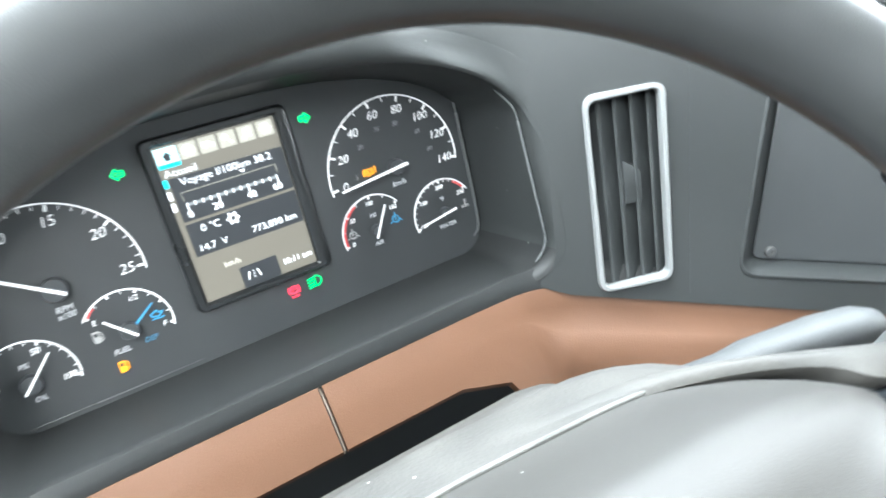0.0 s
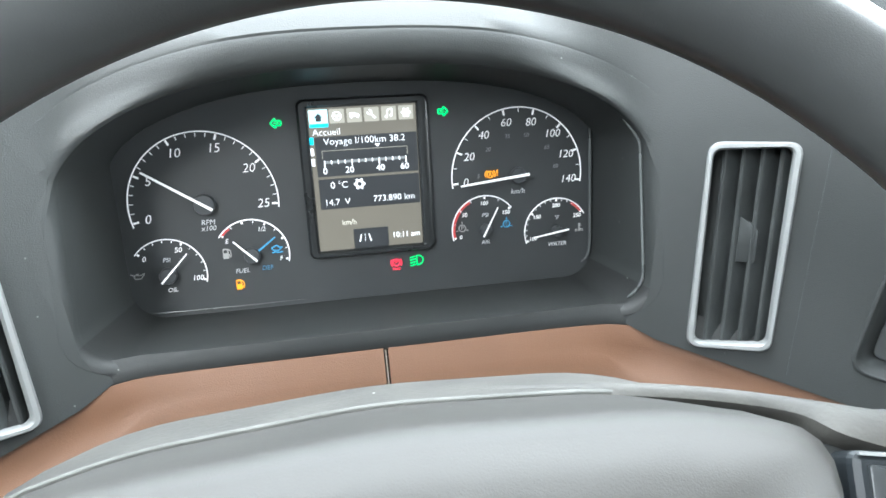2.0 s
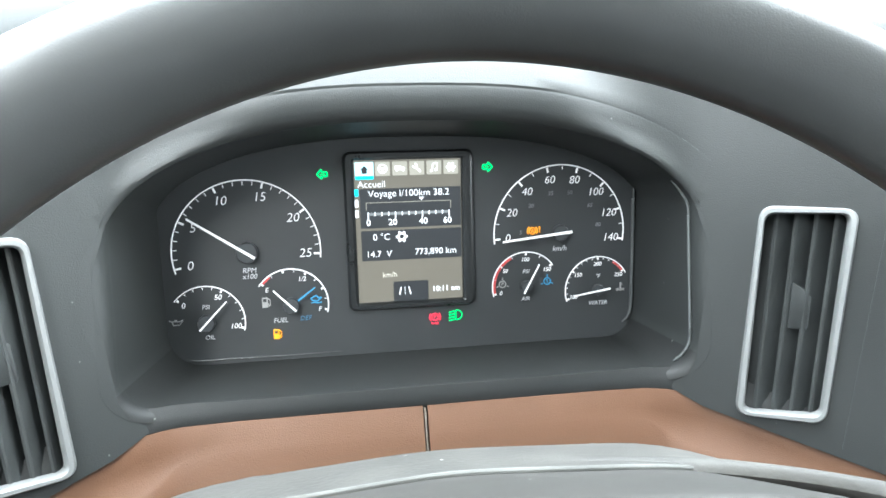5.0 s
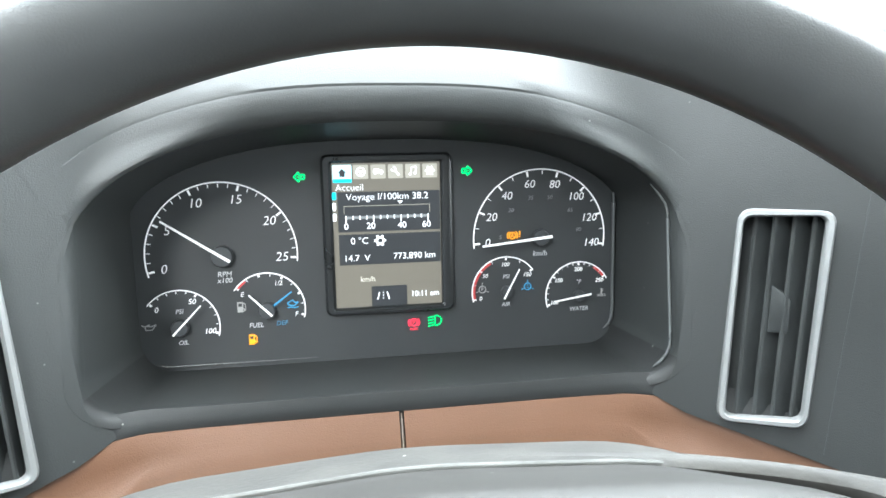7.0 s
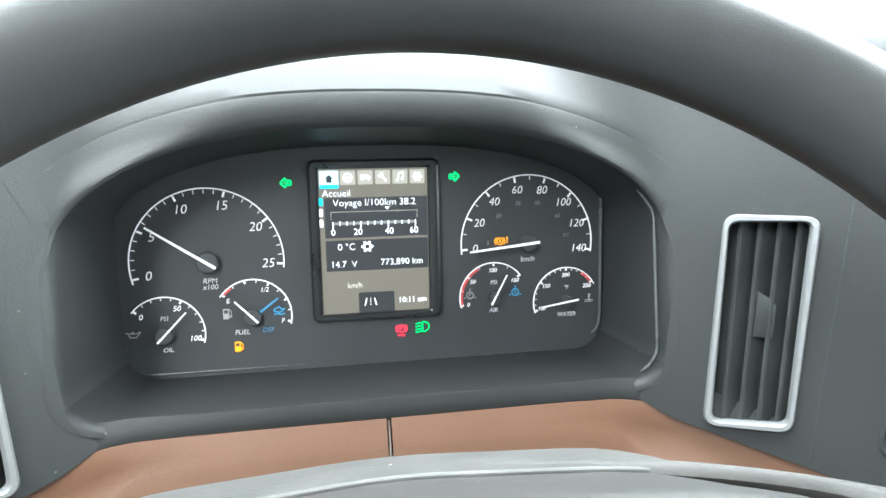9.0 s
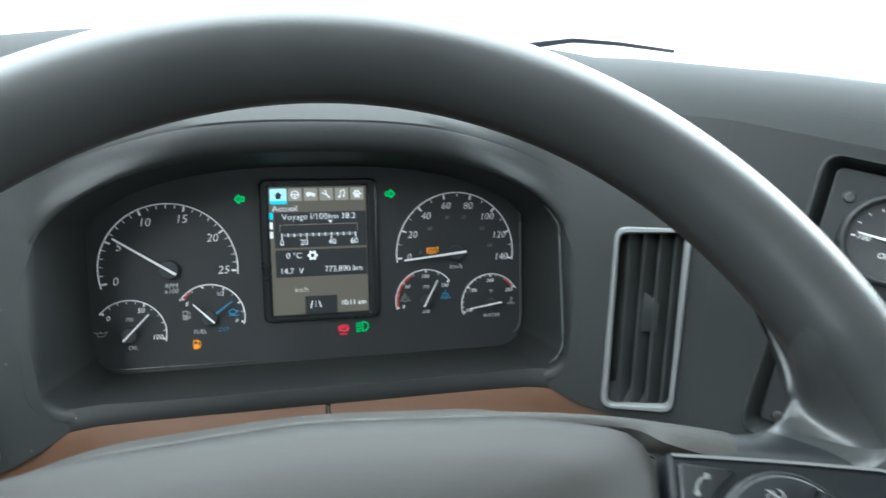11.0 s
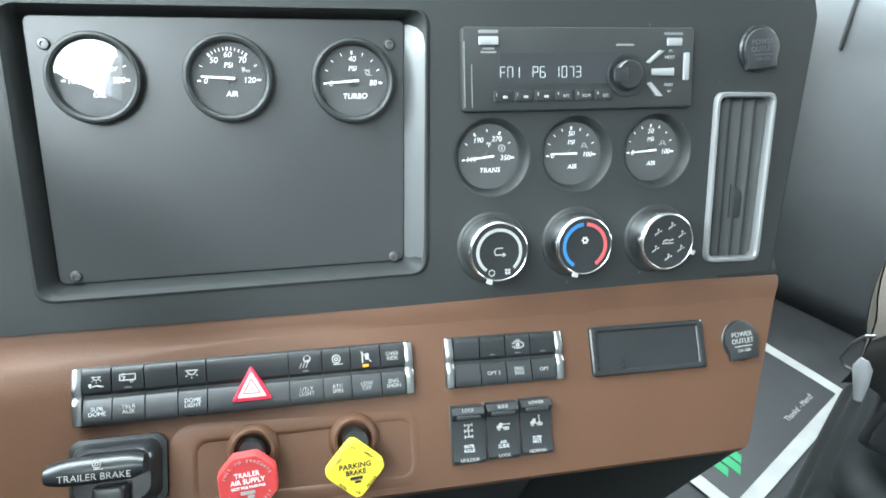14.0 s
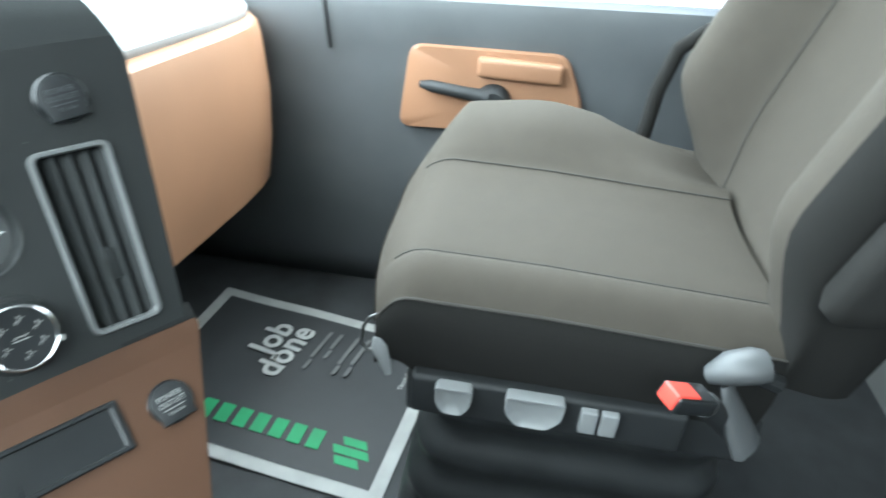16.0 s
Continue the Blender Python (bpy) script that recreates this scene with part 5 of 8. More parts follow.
def pod(side):
    """Switch pod on a spoke, tilted up towards the rim."""
    bm = bmesh.new()
    line = [(-0.0305, 0.0330), (-0.0415, -0.0255), (-0.036, -0.0275), (0.027, -0.0335), (0.0465, -0.0275), (0.0455, 0.0060), (0.0405, 0.0175), (0.0040, 0.0262)]
    if side < 0:
        line = [(-x, y) for x, y in reversed(line)]
    outer = rquad(line, 0.0035, 4)
    prism(bm, outer, -0.012, 0.0, 0.0025)
    p = part("switch_pod", bm, POD, wheel, "black switch pod with white symbols")
    p.matrix_basis = at(0.1463 * side, -0.004, 0.0030) @ pose(0, 0, 0, 0, -13 * side, 0)
    bm = bmesh.new()
    edge_line = [(-0.0285, 0.0318), (0.0042, 0.0250), (0.0330, 0.0184), (0.0385, 0.0164), (0.0418, 0.0115), (0.0440, 0.0040), (0.0450, -0.0262)]
    bend_line = [along(edge_line, k / 36) for k in range(37)]
    polyline(bm, [(x * side, y) for x, y in bend_line], 0.0009, -0.001, 0.0006)
    part("chrome_edge", bm, SILVER, p)
    if side < 0:
        return p
    for name, pts in (("call_button", [(-0.0273, 0.0290), (-0.0315, 0.0085), (-0.0262, 0.0075), (-0.0225, 0.0140), (-0.0170, 0.0195), (-0.0095, 0.0238)]),
                      ("hang_up_button", [(-0.0370, -0.0210), (-0.0180, -0.0222), (-0.0222, -0.0160), (-0.0255, -0.0105), (-0.0270, 0.0), (-0.0325, 0.0012)])):
        bm = bmesh.new()
        prism(bm, rquad(pts, 0.0012, 3), 0, 0.0014, 0.0006)
        b = part(name, bm, BLACK, p, "black phone button", True)
        bm = bmesh.new()
        if name == "call_button":
            arc_band(bm, 0.0045, 0.0053, 100, 178, 0.0014, 0.0017, -0.0194, 0.0186, 10)
            for x, y in ((-0.0196, 0.0236), (-0.0242, 0.0190)):
                prism(bm, circle(0.0010, x, y, 10), 0.0014, 0.0017)
        else:
            arc_band(bm, 0.0036, 0.0044, 20, 160, 0.0014, 0.0017, -0.0300, -0.0190, 10)
            for x in (-0.0343, -0.0257):
                prism(bm, circle(0.0009, x, -0.0174, 10), 0.0014, 0.0017)
            stroke(bm, (-0.0340, -0.0192), (-0.0260, -0.0192), 0.0006, 0.0006, 0.0014, 0.0017)
        part("phone_symbol", bm, PODPRINT, b)
    bm = bmesh.new()
    lathe(bm, [(0.0222, 0), (0.0222, 0.0008), (0.0214, 0.0016), (0.0203, 0.0009)], 48)
    part("ring", bm, BLACK, p, "thin glossy dark ring", True)
    bm = bmesh.new()
    arc_band(bm, 0.0202, 0.0207, 40, 215, 0.0, 0.0017, n=40)
    part("ring_edge", bm, SILVER, p, "thin bright ring edge")
    for a in (45, 135, 225, 315):
        bm = bmesh.new()
        pts = [(0.0204 * math.cos(radians(a - 43.5 + 87 * k / 12)), 0.0204 * math.sin(radians(a - 43.5 + 87 * k / 12))) for k in range(13)]
        pts += [(0.0084 * math.cos(radians(a + 42 - 84 * k / 6)), 0.0084 * math.sin(radians(a + 42 - 84 * k / 6))) for k in range(7)]
        prism(bm, pts, 0, 0.0024, 0.0007)
        b = part("cruise_button", bm, POD, p, "quarter button of the cruise control", True)
        b.matrix_basis = at(0, 0, 0, 45)
    bm = bmesh.new()
    lathe(bm, [(0.0078, 0), (0.0078, 0.0026), (0.0070, 0.0034), (0, 0.0036)], 32)
    c = part("cancel_button", bm, POD, p, "", True)
    lettering(c, "CNCL", 0.0031, 0, 0, 0.0036, PODPRINT)
    lettering(p, "RES", 0.0032, 0.0140, -0.0030, 0.0025, PODPRINT)
    lettering(p, "SET", 0.0032, -0.0030, -0.0162, 0.0025, PODPRINT)
    for x, y in ((0.0142, 0.0012), (-0.0026, -0.0115)):
        bm = bmesh.new()
        arc_band(bm, 0.0016, 0.0022, 0, 360, 0.0024, 0.0027, x, y, 18)
        stroke(bm, (x - 0.001, y), (x + 0.001, y), 0.0005, 0.0005, 0.0024, 0.0027)
        if x > 0:
            stroke(bm, (x, y - 0.001), (x, y + 0.001), 0.0005, 0.0005, 0.0024, 0.0027)
        part("speed_symbol", bm, PODPRINT, p)
    bm = bmesh.new()
    polyline(bm, [(-0.0030, 0.0152), (-0.0020, 0.0152), (-0.0006, 0.0164), (-0.0006, 0.0126), (-0.0020, 0.0138), (-0.0030, 0.0138), (-0.0030, 0.0152)], 0.0004, 0.0024, 0.0027)
    stroke(bm, (-0.0026, 0.0168), (0.0028, 0.0122), 0.0005, 0.0005, 0.0024, 0.0027)
    arc_band(bm, 0.0017, 0.0022, -70, 70, 0.0024, 0.0027, 0.0004, 0.0145, 10)
    part("mute_symbol", bm, PODPRINT, p)
    bm = bmesh.new()
    for sg in (-1, 1):
        arc_band(bm, 0.0011, 0.0015, 10 - 90 * sg, 170 - 90 * sg, 0.0024, 0.0027, -0.0141, 0.0, 8)
        for dy in (-0.0010, 0.0, 0.0010):
            stroke(bm, (-0.0141 + 0.0020 * sg, 0.8 * dy), (-0.0141 + 0.0033 * sg, 1.3 * dy), 0.0004, 0.0004, 0.0024, 0.0027)
    part("lamp_symbol", bm, PODPRINT, p)
    bm = bmesh.new()
    lathe(bm, [(0.0096, 0), (0.0096, 0.0010), (0.0089, 0.0017), (0.0083, 0.0011), (0.0045, 0.0008), (0, 0.0007)], 36, 0.0262, -0.0144)
    b = part("page_button", bm, BLACK, p, "round button with two white squares", True)
    bm = bmesh.new()
    polyline(bm, [(0.0224, -0.0178), (0.0268, -0.0174), (0.0271, -0.0139), (0.0227, -0.0143), (0.0224, -0.0178)], 0.0008, 0.0008, 0.0014)
    polyline(bm, [(0.0240, -0.0127), (0.0242, -0.0112), (0.0290, -0.0107), (0.0287, -0.0150)], 0.0008, 0.0008, 0.0014)
    part("page_symbol", bm, PODPRINT, b)
    return p


pod(1)
pod(-1)
# column shroud and stalk behind the wheel
column = thing("steering_column", WH, "dark grey moulded steering column shroud", "steering column")
bm = bmesh.new()
rows = []
for n_, w, top in ((-0.092, 0.080, 0.0640), (-0.097, 0.0845, 0.0680), (-0.104, 0.0865, 0.0702), (-0.120, 0.0865, 0.0705), (-0.20, 0.078, 0.064), (-0.30, 0.066, 0.058)):
    rows.append([Vector((x, y, n_)) for x, y in rrect(2 * w, top + 0.07, 0.022, 0, (top - 0.07) / 2, 6)])
loft(bm, rows, closed=True, caps=True)
part("shroud", bm, PAD, column, "", True)
bm = bmesh.new()
stalk = [WH.inverted() @ Vector(p) for p in ((0.12, 0.118, 0.787), (0.17, 0.104, 0.797), (0.215, 0.090, 0.806), (0.228, 0.086, 0.808), (0.262, 0.0755, 0.8128), (0.280, 0.070, 0.8150), (0.288, 0.0675, 0.8158), (0.292, 0.066, 0.8162))]
tube(bm, stalk, [0.007, 0.007, 0.008, 0.0105, 0.0120, 0.0112, 0.0085, 0.003], 20, squash=1.7)
part("stalk", bm, STALK, column, "black control stalk with a thick end", True)

# ---- air vents ----
def vent(m, quad, where, tab_at=0.52, frame_w=0.0044, lean=1):
    """A tall vent: rounded satin frame, dark throat, four upright vanes and a thumb tab."""
    v = thing("air_vent", m, "tall air vent with a satin silver frame " + where, "air vent", "dash air vents")
    outer = rquad([Vector(c) for c in quad], 0.0090, 6)
    inner = rquad([Vector(c) for c in shrink(quad, frame_w)], 0.0055, 6)
    bm = bmesh.new()
    frame_ring(bm, outer, inner, -0.004, 0.0045, 0.0016)
    part("vent_frame", bm, SILVER, v, "satin silver frame", True)
    bm = bmesh.new()
    inner2 = rquad([Vector(c) for c in shrink(quad, frame_w - 0.0010)], 0.0055, 6)
    loft(bm, [[Vector((x, y, z)) for x, y in inner2] for z in (-0.001, -0.016)], closed=True)
    bm.faces.new([bm.verts.new((x, y, -0.016)) for x, y in inner2])
    part("vent_throat", bm, VANE, v, "dark vent throat")
    bl, br, tr, tl = [Vector(c) for c in shrink(quad, frame_w)]
    for k in range(4):
        f = (k + 0.62) / 4.1
        a, b = bl.lerp(br, f), tl.lerp(tr, f)
        ax = (b - a).normalized()
        side = Vector((ax.y, -ax.x))
        a, b = a - ax * 0.0012, b + ax * 0.0012
        bm = bmesh.new()
        rows = []
        for p in (a, b):
            sec = []
            for s, z in ((-0.0012, -0.0040), (0.0, -0.0030), (0.0012, -0.0034), (0.0112, -0.0125), (0.0116, -0.0150), (0.0100, -0.0155), (0.0, -0.0060)):
                q = p + side * (s * lean + (0.0 if lean > 0 else 0.006))
                sec.append(Vector((q.x, q.y, z)))
            rows.append(sec)
        loft(bm, rows, closed=True, caps=True)
        part("vane", bm, VANE, v)
    c, ax = bl.lerp(br, 0.60).lerp(tl.lerp(tr, 0.60), tab_at), (tl - bl).normalized()
    side = Vector((ax.y, -ax.x))
    bm = bmesh.new()
    pts = [c + side * s + ax * t for s, t in ((-0.0065, -0.0125), (0.0040, -0.0125), (0.0052, -0.0105), (0.0052, 0.0080), (0.0030, 0.0115), (-0.0065, 0.0165))]
    prism(bm, [(p.x, p.y) for p in pts], -0.014, -0.0036, 0.0012)
    part("thumb_tab", bm, VANE, v, "small vane thumb tab", True)
    return v


vent(CP, VENT_R, "beside the cluster")
vent(CP, VENT_C, "beside the radio", 0.34, lean=-1)
flipped = [(-x, y) for x, y in (VENT_R[1], VENT_R[0], VENT_R[3], VENT_R[2])]
o = CP.translation
LEFT = basis((2 * MID - o.x, o.y, o.z), (UU.x, -UU.y, 0), Vector((-CP.col[1].x, CP.col[1].y, CP.col[1].z)))
vent(LEFT, flipped, "beside the cluster")

# ---- blank plate in its recess ----
plate_o = thing("blank_plate", CP, "flat dark blanking plate screwed into a recess", "blank plate")
bm = bmesh.new()
loft(bm, [[Vector((x, y, z)) for x, y in recess_line(d, r)] for d, r, z in ((-0.0015, 0.013, 0.0006), (0.0005, 0.012, 0.0003), (0.0020, 0.011, -0.002), (0.0115, 0.006, -0.0125))], closed=True)
solid(part("recess_wall", bm, RECESS, plate_o, "sloping wall of the recess", True), 0.0015, 1.0)
# the wall facing the driver: its window light is put into a paler strip
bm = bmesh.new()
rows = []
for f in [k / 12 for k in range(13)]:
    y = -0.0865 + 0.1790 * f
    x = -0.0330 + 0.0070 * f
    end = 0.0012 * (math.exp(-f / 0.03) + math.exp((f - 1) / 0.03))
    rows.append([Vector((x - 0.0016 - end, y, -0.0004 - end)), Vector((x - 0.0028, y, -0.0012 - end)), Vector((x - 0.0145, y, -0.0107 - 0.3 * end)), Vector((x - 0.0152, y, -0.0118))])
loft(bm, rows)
part("chamfer", bm, CHAMFER, plate_o, "recess wall facing the driver, lightened for window light", True)
bm = bmesh.new()
prism(bm, recess_line(0.0112, 0.006), -0.016, -0.0110, 0.0008)
part("plate", bm, PLATE, plate_o, "smooth dark plate")
for x, y in ((-0.2815, 0.0795), (-0.0530, 0.0785), (-0.2815, -0.0775), (-0.0560, -0.0795)):
    bm = bmesh.new()
    lathe(bm, [(0.0040, -0.0115), (0.0040, -0.0098), (0.0033, -0.0088), (0.0018, -0.0086), (0.0018, -0.0100), (0, -0.0100)], 20, x, y)
    part("screw", bm, SCREW, plate_o, "dark socket head screw", True)


# ---- round gauges ----
def gauge(m, x, y, z, name_words, unit, numerals, needle_angle, extra, sunk, label, marks=None):
    """A small round gauge; sunk ones sit in a hollow of the panel, the others stand proud in a bezel."""
    g = thing("gauge", m @ at(x, y, z), label, "gauge", "round dash gauges")
    if sunk:
        bm = bmesh.new()
        lathe(bm, [(0.0312, 0.0006), (0.0298, 0.0004), (0.0285, -0.0015), (0.0258, -0.0085), (0.0252, -0.0120)], 48)
        part("hollow", bm, DASH, g, "conical hollow round the dial", True)
        r, zf = 0.0255, -0.0115
    else:
        bm = bmesh.new()
        lathe(bm, [(0.0300, -0.001), (0.0300, 0.0070), (0.0292, 0.0088), (0.0275, 0.0095), (0.0258, 0.0085), (0.0250, 0.0040), (0.0250, 0.0010)], 56)
        part("bezel", bm, DASH, g, "charcoal bezel", True)
        r, zf = 0.0252, 0.0012
    bm = bmesh.new()
    prism(bm, circle(r, n=48), zf - 0.003, zf)
    part("dial_face", bm, DIAL, g)
    bm = bmesh.new()
    prism(bm, circle(r - 0.0005, n=48), zf + 0.0042, zf + 0.0048)
    lens = part("lens", bm, LENS, g, "clear flat lens")
    lens.visible_shadow = False
    tick_objects(g, 0.0190, 0.0212, marks or [180 - 22.5 * k for k in range(1, 8)], 0.0006, WHITE, "minor_tick", zf, 0.0004)
    tick_objects(g, 0.0188, 0.0213, [a for words, a, rr in numerals], 0.0013, WHITE, "major_tick", zf + 0.0001, 0.0004)
    for words, a, rr in numerals:
        lettering(g, words, 0.0056, rr * math.cos(radians(a)), rr * math.sin(radians(a)) + (0 if 20 < a < 160 else -0.0005), zf, WHITE, "numeral", shear=0.18)
    lettering(g, unit, 0.0050, 0.0, 0.0088, zf, WHITE, shear=0.18)
    lettering(g, name_words, 0.0054, 0.001, -0.0108, zf, WHITE, shear=0.18)
    bm = bmesh.new()
    lathe(bm, [(0.0032, zf), (0.0032, zf + 0.0020), (0, zf + 0.0024)], 20)
    part("needle_hub", bm, BLACK, g, "", True)
    c, s = math.cos(radians(needle_angle)), math.sin(radians(needle_angle))
    bm = bmesh.new()
    stroke(bm, (-c * 0.004, -s * 0.004), (c * 0.0185, s * 0.0185), 0.0017, 0.0010, zf + 0.0024, zf + 0.0032)
    part("needle", bm, WHITE, g)
    ob = symbol(extra, 0.0058, 0.0112, 0.0062, PRINT, "symbol", parent=g, z=zf)
    return g


def axle(bm, s):
    ring_mark(bm, 0.3 * s, 0.09 * s)
    polyline(bm, [(-0.55 * s, -0.4 * s), (-0.3 * s, -0.2 * s)], 0.08 * s, 0, Z1)
    polyline(bm, [(0.55 * s, -0.4 * s), (0.3 * s, -0.2 * s)], 0.08 * s, 0, Z1)
    return bm


def gearbox(bm, s):
    ring_mark(bm, 0.5 * s, 0.12 * s)
    stroke(bm, (0, -0.25 * s), (0, 0.25 * s), 0.2 * s, 0.2 * s, 0, Z1)
    return bm


def lorry(bm, s):
    prism(bm, rrect(0.4 * s, 0.35 * s, 0.05 * s, -0.2 * s, 0.05 * s, 2), 0, Z1)
    stroke(bm, (-0.4 * s, -0.16 * s), (0.55 * s, -0.16 * s), 0.1 * s, 0.1 * s, 0, Z1)
    for x in (-0.25, 0.15, 0.42):
        ring_mark(bm, 0.13 * s, 0.06 * s, x * s, -0.3 * s, n=12)
    return bm


def snail(bm, s):
    ring_mark(bm, 0.3 * s, 0.12 * s, -0.05 * s, -0.05 * s)
    polyline(bm, [(-0.5 * s, 0.28 * s), (0.3 * s, 0.28 * s)], 0.1 * s, 0, Z1)
    polyline(bm, [(-0.1 * s, -0.38 * s), (0.5 * s, -0.38 * s)], 0.1 * s, 0, Z1)
    return bm


SUNKEN = "black dial sunk above the climate knobs"
gauge(CP, -0.2525, 0.0570, -0.0110, "OIL", "°F", [("100", 184, 0.0140), ("200", 90, 0.0150), ("300", -4, 0.0140)], 177, oil_can, False, "oil temperature gauge with white numerals on the blank plate")
gauge(CP, -0.1668, 0.0560, -0.0110, "AIR", "PSI", [("0", 184, 0.0160), ("50", 128, 0.0155), ("60", 90, 0.0160), ("70", 52, 0.0155), ("120", -4, 0.0135)], 176, lorry, False, "suspension air gauge with white numerals on the blank plate", [128 - 7.6 * k for k in range(1, 10)] + [155, 25])
gauge(CP, -0.0808, 0.0530, -0.0110, "TURBO", "PSI", [("0", 184, 0.0160), ("40", 90, 0.0155), ("80", -4, 0.0145)], 184, snail, False, "turbo pressure gauge with white numerals on the blank plate")
gauge(CP, 0.0215, -0.0055, 0.0, "TRANS", "°F", [("110", 186, 0.0140), ("190", 122, 0.0150), ("270", 62, 0.0150), ("350", -4, 0.0140)], 186, gearbox, True, "transmission temperature gauge, " + SUNKEN, [150, 92, 30])
gauge(CP, 0.0910, -0.0055, 0.0, "AIR", "PSI", [("0", 184, 0.0160), ("50", 90, 0.0155), ("100", -4, 0.0140)], 180, axle, True, "axle air gauge, " + SUNKEN)
gauge(CP, 0.1612, -0.0055, 0.0, "AIR", "PSI", [("0", 184, 0.0160), ("50", 90, 0.0155), ("100", -4, 0.0140)], 184, axle, True, "trailer air gauge, " + SUNKEN)


# ---- climate knobs ----
def knob(x, y, label):
    k = thing("climate_knob", CP @ at(x, y, 0), label, "knob", "climate knobs")
    bm = bmesh.new()
    lathe(bm, [(0.0292, -0.001), (0.0288, 0.0006), (0.0274, 0.0018), (0.0262, 0.0020)], 56)
    part("skirt", bm, DASH, k, "dark skirt ring", True)
    bm = bmesh.new()
    lathe(bm, [(0.0262, 0.0025), (0.0254, 0.0080), (0.0240, 0.0165), (0.0229, 0.0188), (0.0221, 0.0193), (0.0214, 0.0186)], 64)
    part("body", bm, CHROME, k, "satin chrome knob body", True)
    bm = bmesh.new()
    lathe(bm, [(0.0220, 0.0170), (0.0220, 0.0188), (0.0130, 0.0180), (0, 0.0172)], 56)
    part("cap", bm, BLACK, k, "black cap", True)
    bm = bmesh.new()
    c, s = math.cos(radians(-110)), math.sin(radians(-110))
    stroke(bm, (0.0225 * c, 0.0225 * s), (0.0256 * c, 0.0256 * s), 0.0038, 0.0042, 0.0178, 0.0203)
    return k, bm


ZK = 0.0186
k, bm = knob(0.0205, -0.0760, "chrome fan knob with a white arc on black")
part("pointer", bm, PRINT, k)
bm = bmesh.new()
arc_band(bm, 0.0158, 0.0182, -48, 232, 0, 0.0004, n=48)
ob = part("white_arc", bm, PRINT, k)
ob.location.z = ZK
bm = bmesh.new()
polyline(bm, [(0.0030, -0.0022), (-0.0028, -0.0022), (-0.0040, 0.0004), (-0.0026, 0.0030), (0.0030, 0.0030)], 0.0009, 0, 0.0004)
prism(bm, [(0.0028, -0.0040), (0.0055, -0.0022), (0.0028, -0.0004)], 0, 0.0004)
arc_band(bm, 0.0020, 0.0026, 0, 360, 0, 0.0004, -0.0062, -0.0158, 16)
for a in (0, 90, 180, 270):
    prism(bm, circle(0.0011, 0.0065 + 0.0016 * math.cos(radians(a + 45)), -0.0155 + 0.0016 * math.sin(radians(a + 45)), 10), 0, 0.0004)
ob = part("symbol", bm, PRINT, k)
ob.location.z = ZK
k, bm = knob(0.0905, -0.0760, "chrome temperature knob with blue and red arcs")
part("pointer", bm, PRINT, k)
for a0, a1, mat_ in ((95, 238, KNOBBLUE), (-58, 85, KNOBRED)):
    bm = bmesh.new()
    arc_band(bm, 0.0158, 0.0186, a0, a1, 0, 0.0004, n=30)
    ob = part("blue_arc" if mat_ == KNOBBLUE else "red_arc", bm, mat_, k)
    ob.location.z = ZK
symbol(gear, 0.0060, 0.0, 0.0045, DIM, "frost_symbol", parent=k, z=ZK)
k, bm = knob(0.1625, -0.0775, "chrome air direction knob with six white symbols")
bm.free()
bm = bmesh.new()
stroke(bm, (0.0210, -0.0095), (0.0236, -0.0106), 0.0034, 0.0038, 0.0176, 0.0203)
part("pointer", bm, PRINT, k)


def seated(bm, x, y):
    """A small air-flow mark: a dot, a bent line and an arrow."""
    prism(bm, circle(0.0008, x + 0.0010, y + 0.0022, 10), 0, 0.0004)
    polyline(bm, [(x + 0.0012, y + 0.0010), (x + 0.0004, y - 0.0010), (x - 0.0012, y - 0.0010), (x - 0.0018, y - 0.0026)], 0.0007, 0, 0.0004)
    polyline(bm, [(x + 0.0040, y + 0.0010), (x + 0.0022, y + 0.0004)], 0.0007, 0, 0.0004)
    return bm


bm = bmesh.new()
for a in (80, 140, 205, 270, 330, 25):
    seated(bm, 0.0128 * math.cos(radians(a)), 0.0128 * math.sin(radians(a)))
polyline(bm, [(-0.0050, -0.0012), (0.0050, -0.0012)], 0.0008, 0, 0.0004)
polyline(bm, [(-0.0045, 0.0003), (-0.0010, 0.0018), (0.0020, 0.0008), (0.0048, 0.0020)], 0.0008, 0, 0.0004)
ob = part("symbol", bm, PRINT, k)
ob.location.z = ZK

# ---- radio ----
radio = thing("radio", CP @ at(0.0925, 0.0590, 0), "black truck radio with a small segment display", "radio")
bm = bmesh.new()
prism(bm, rrect(0.1900, 0.0610, 0.003), -0.002, 0.0048, 0.0018)
part("faceplate", bm, RADIO, radio, "satin black faceplate", True)
bm = bmesh.new()
prism(bm, rrect(0.0990, 0.0230, 0.0015, -0.0170, 0.0005), 0.0046, 0.0052)
part("radio_display", bm, LCD_BLACK, radio, "dark segment display")
SEG = {"F": "abgf"[0] + "gef", "M": "efabc", "1": "bc", "P": "abgef", "6": "afgedc", "0": "abcdef", "7": "abc", "3": "abgcd"}


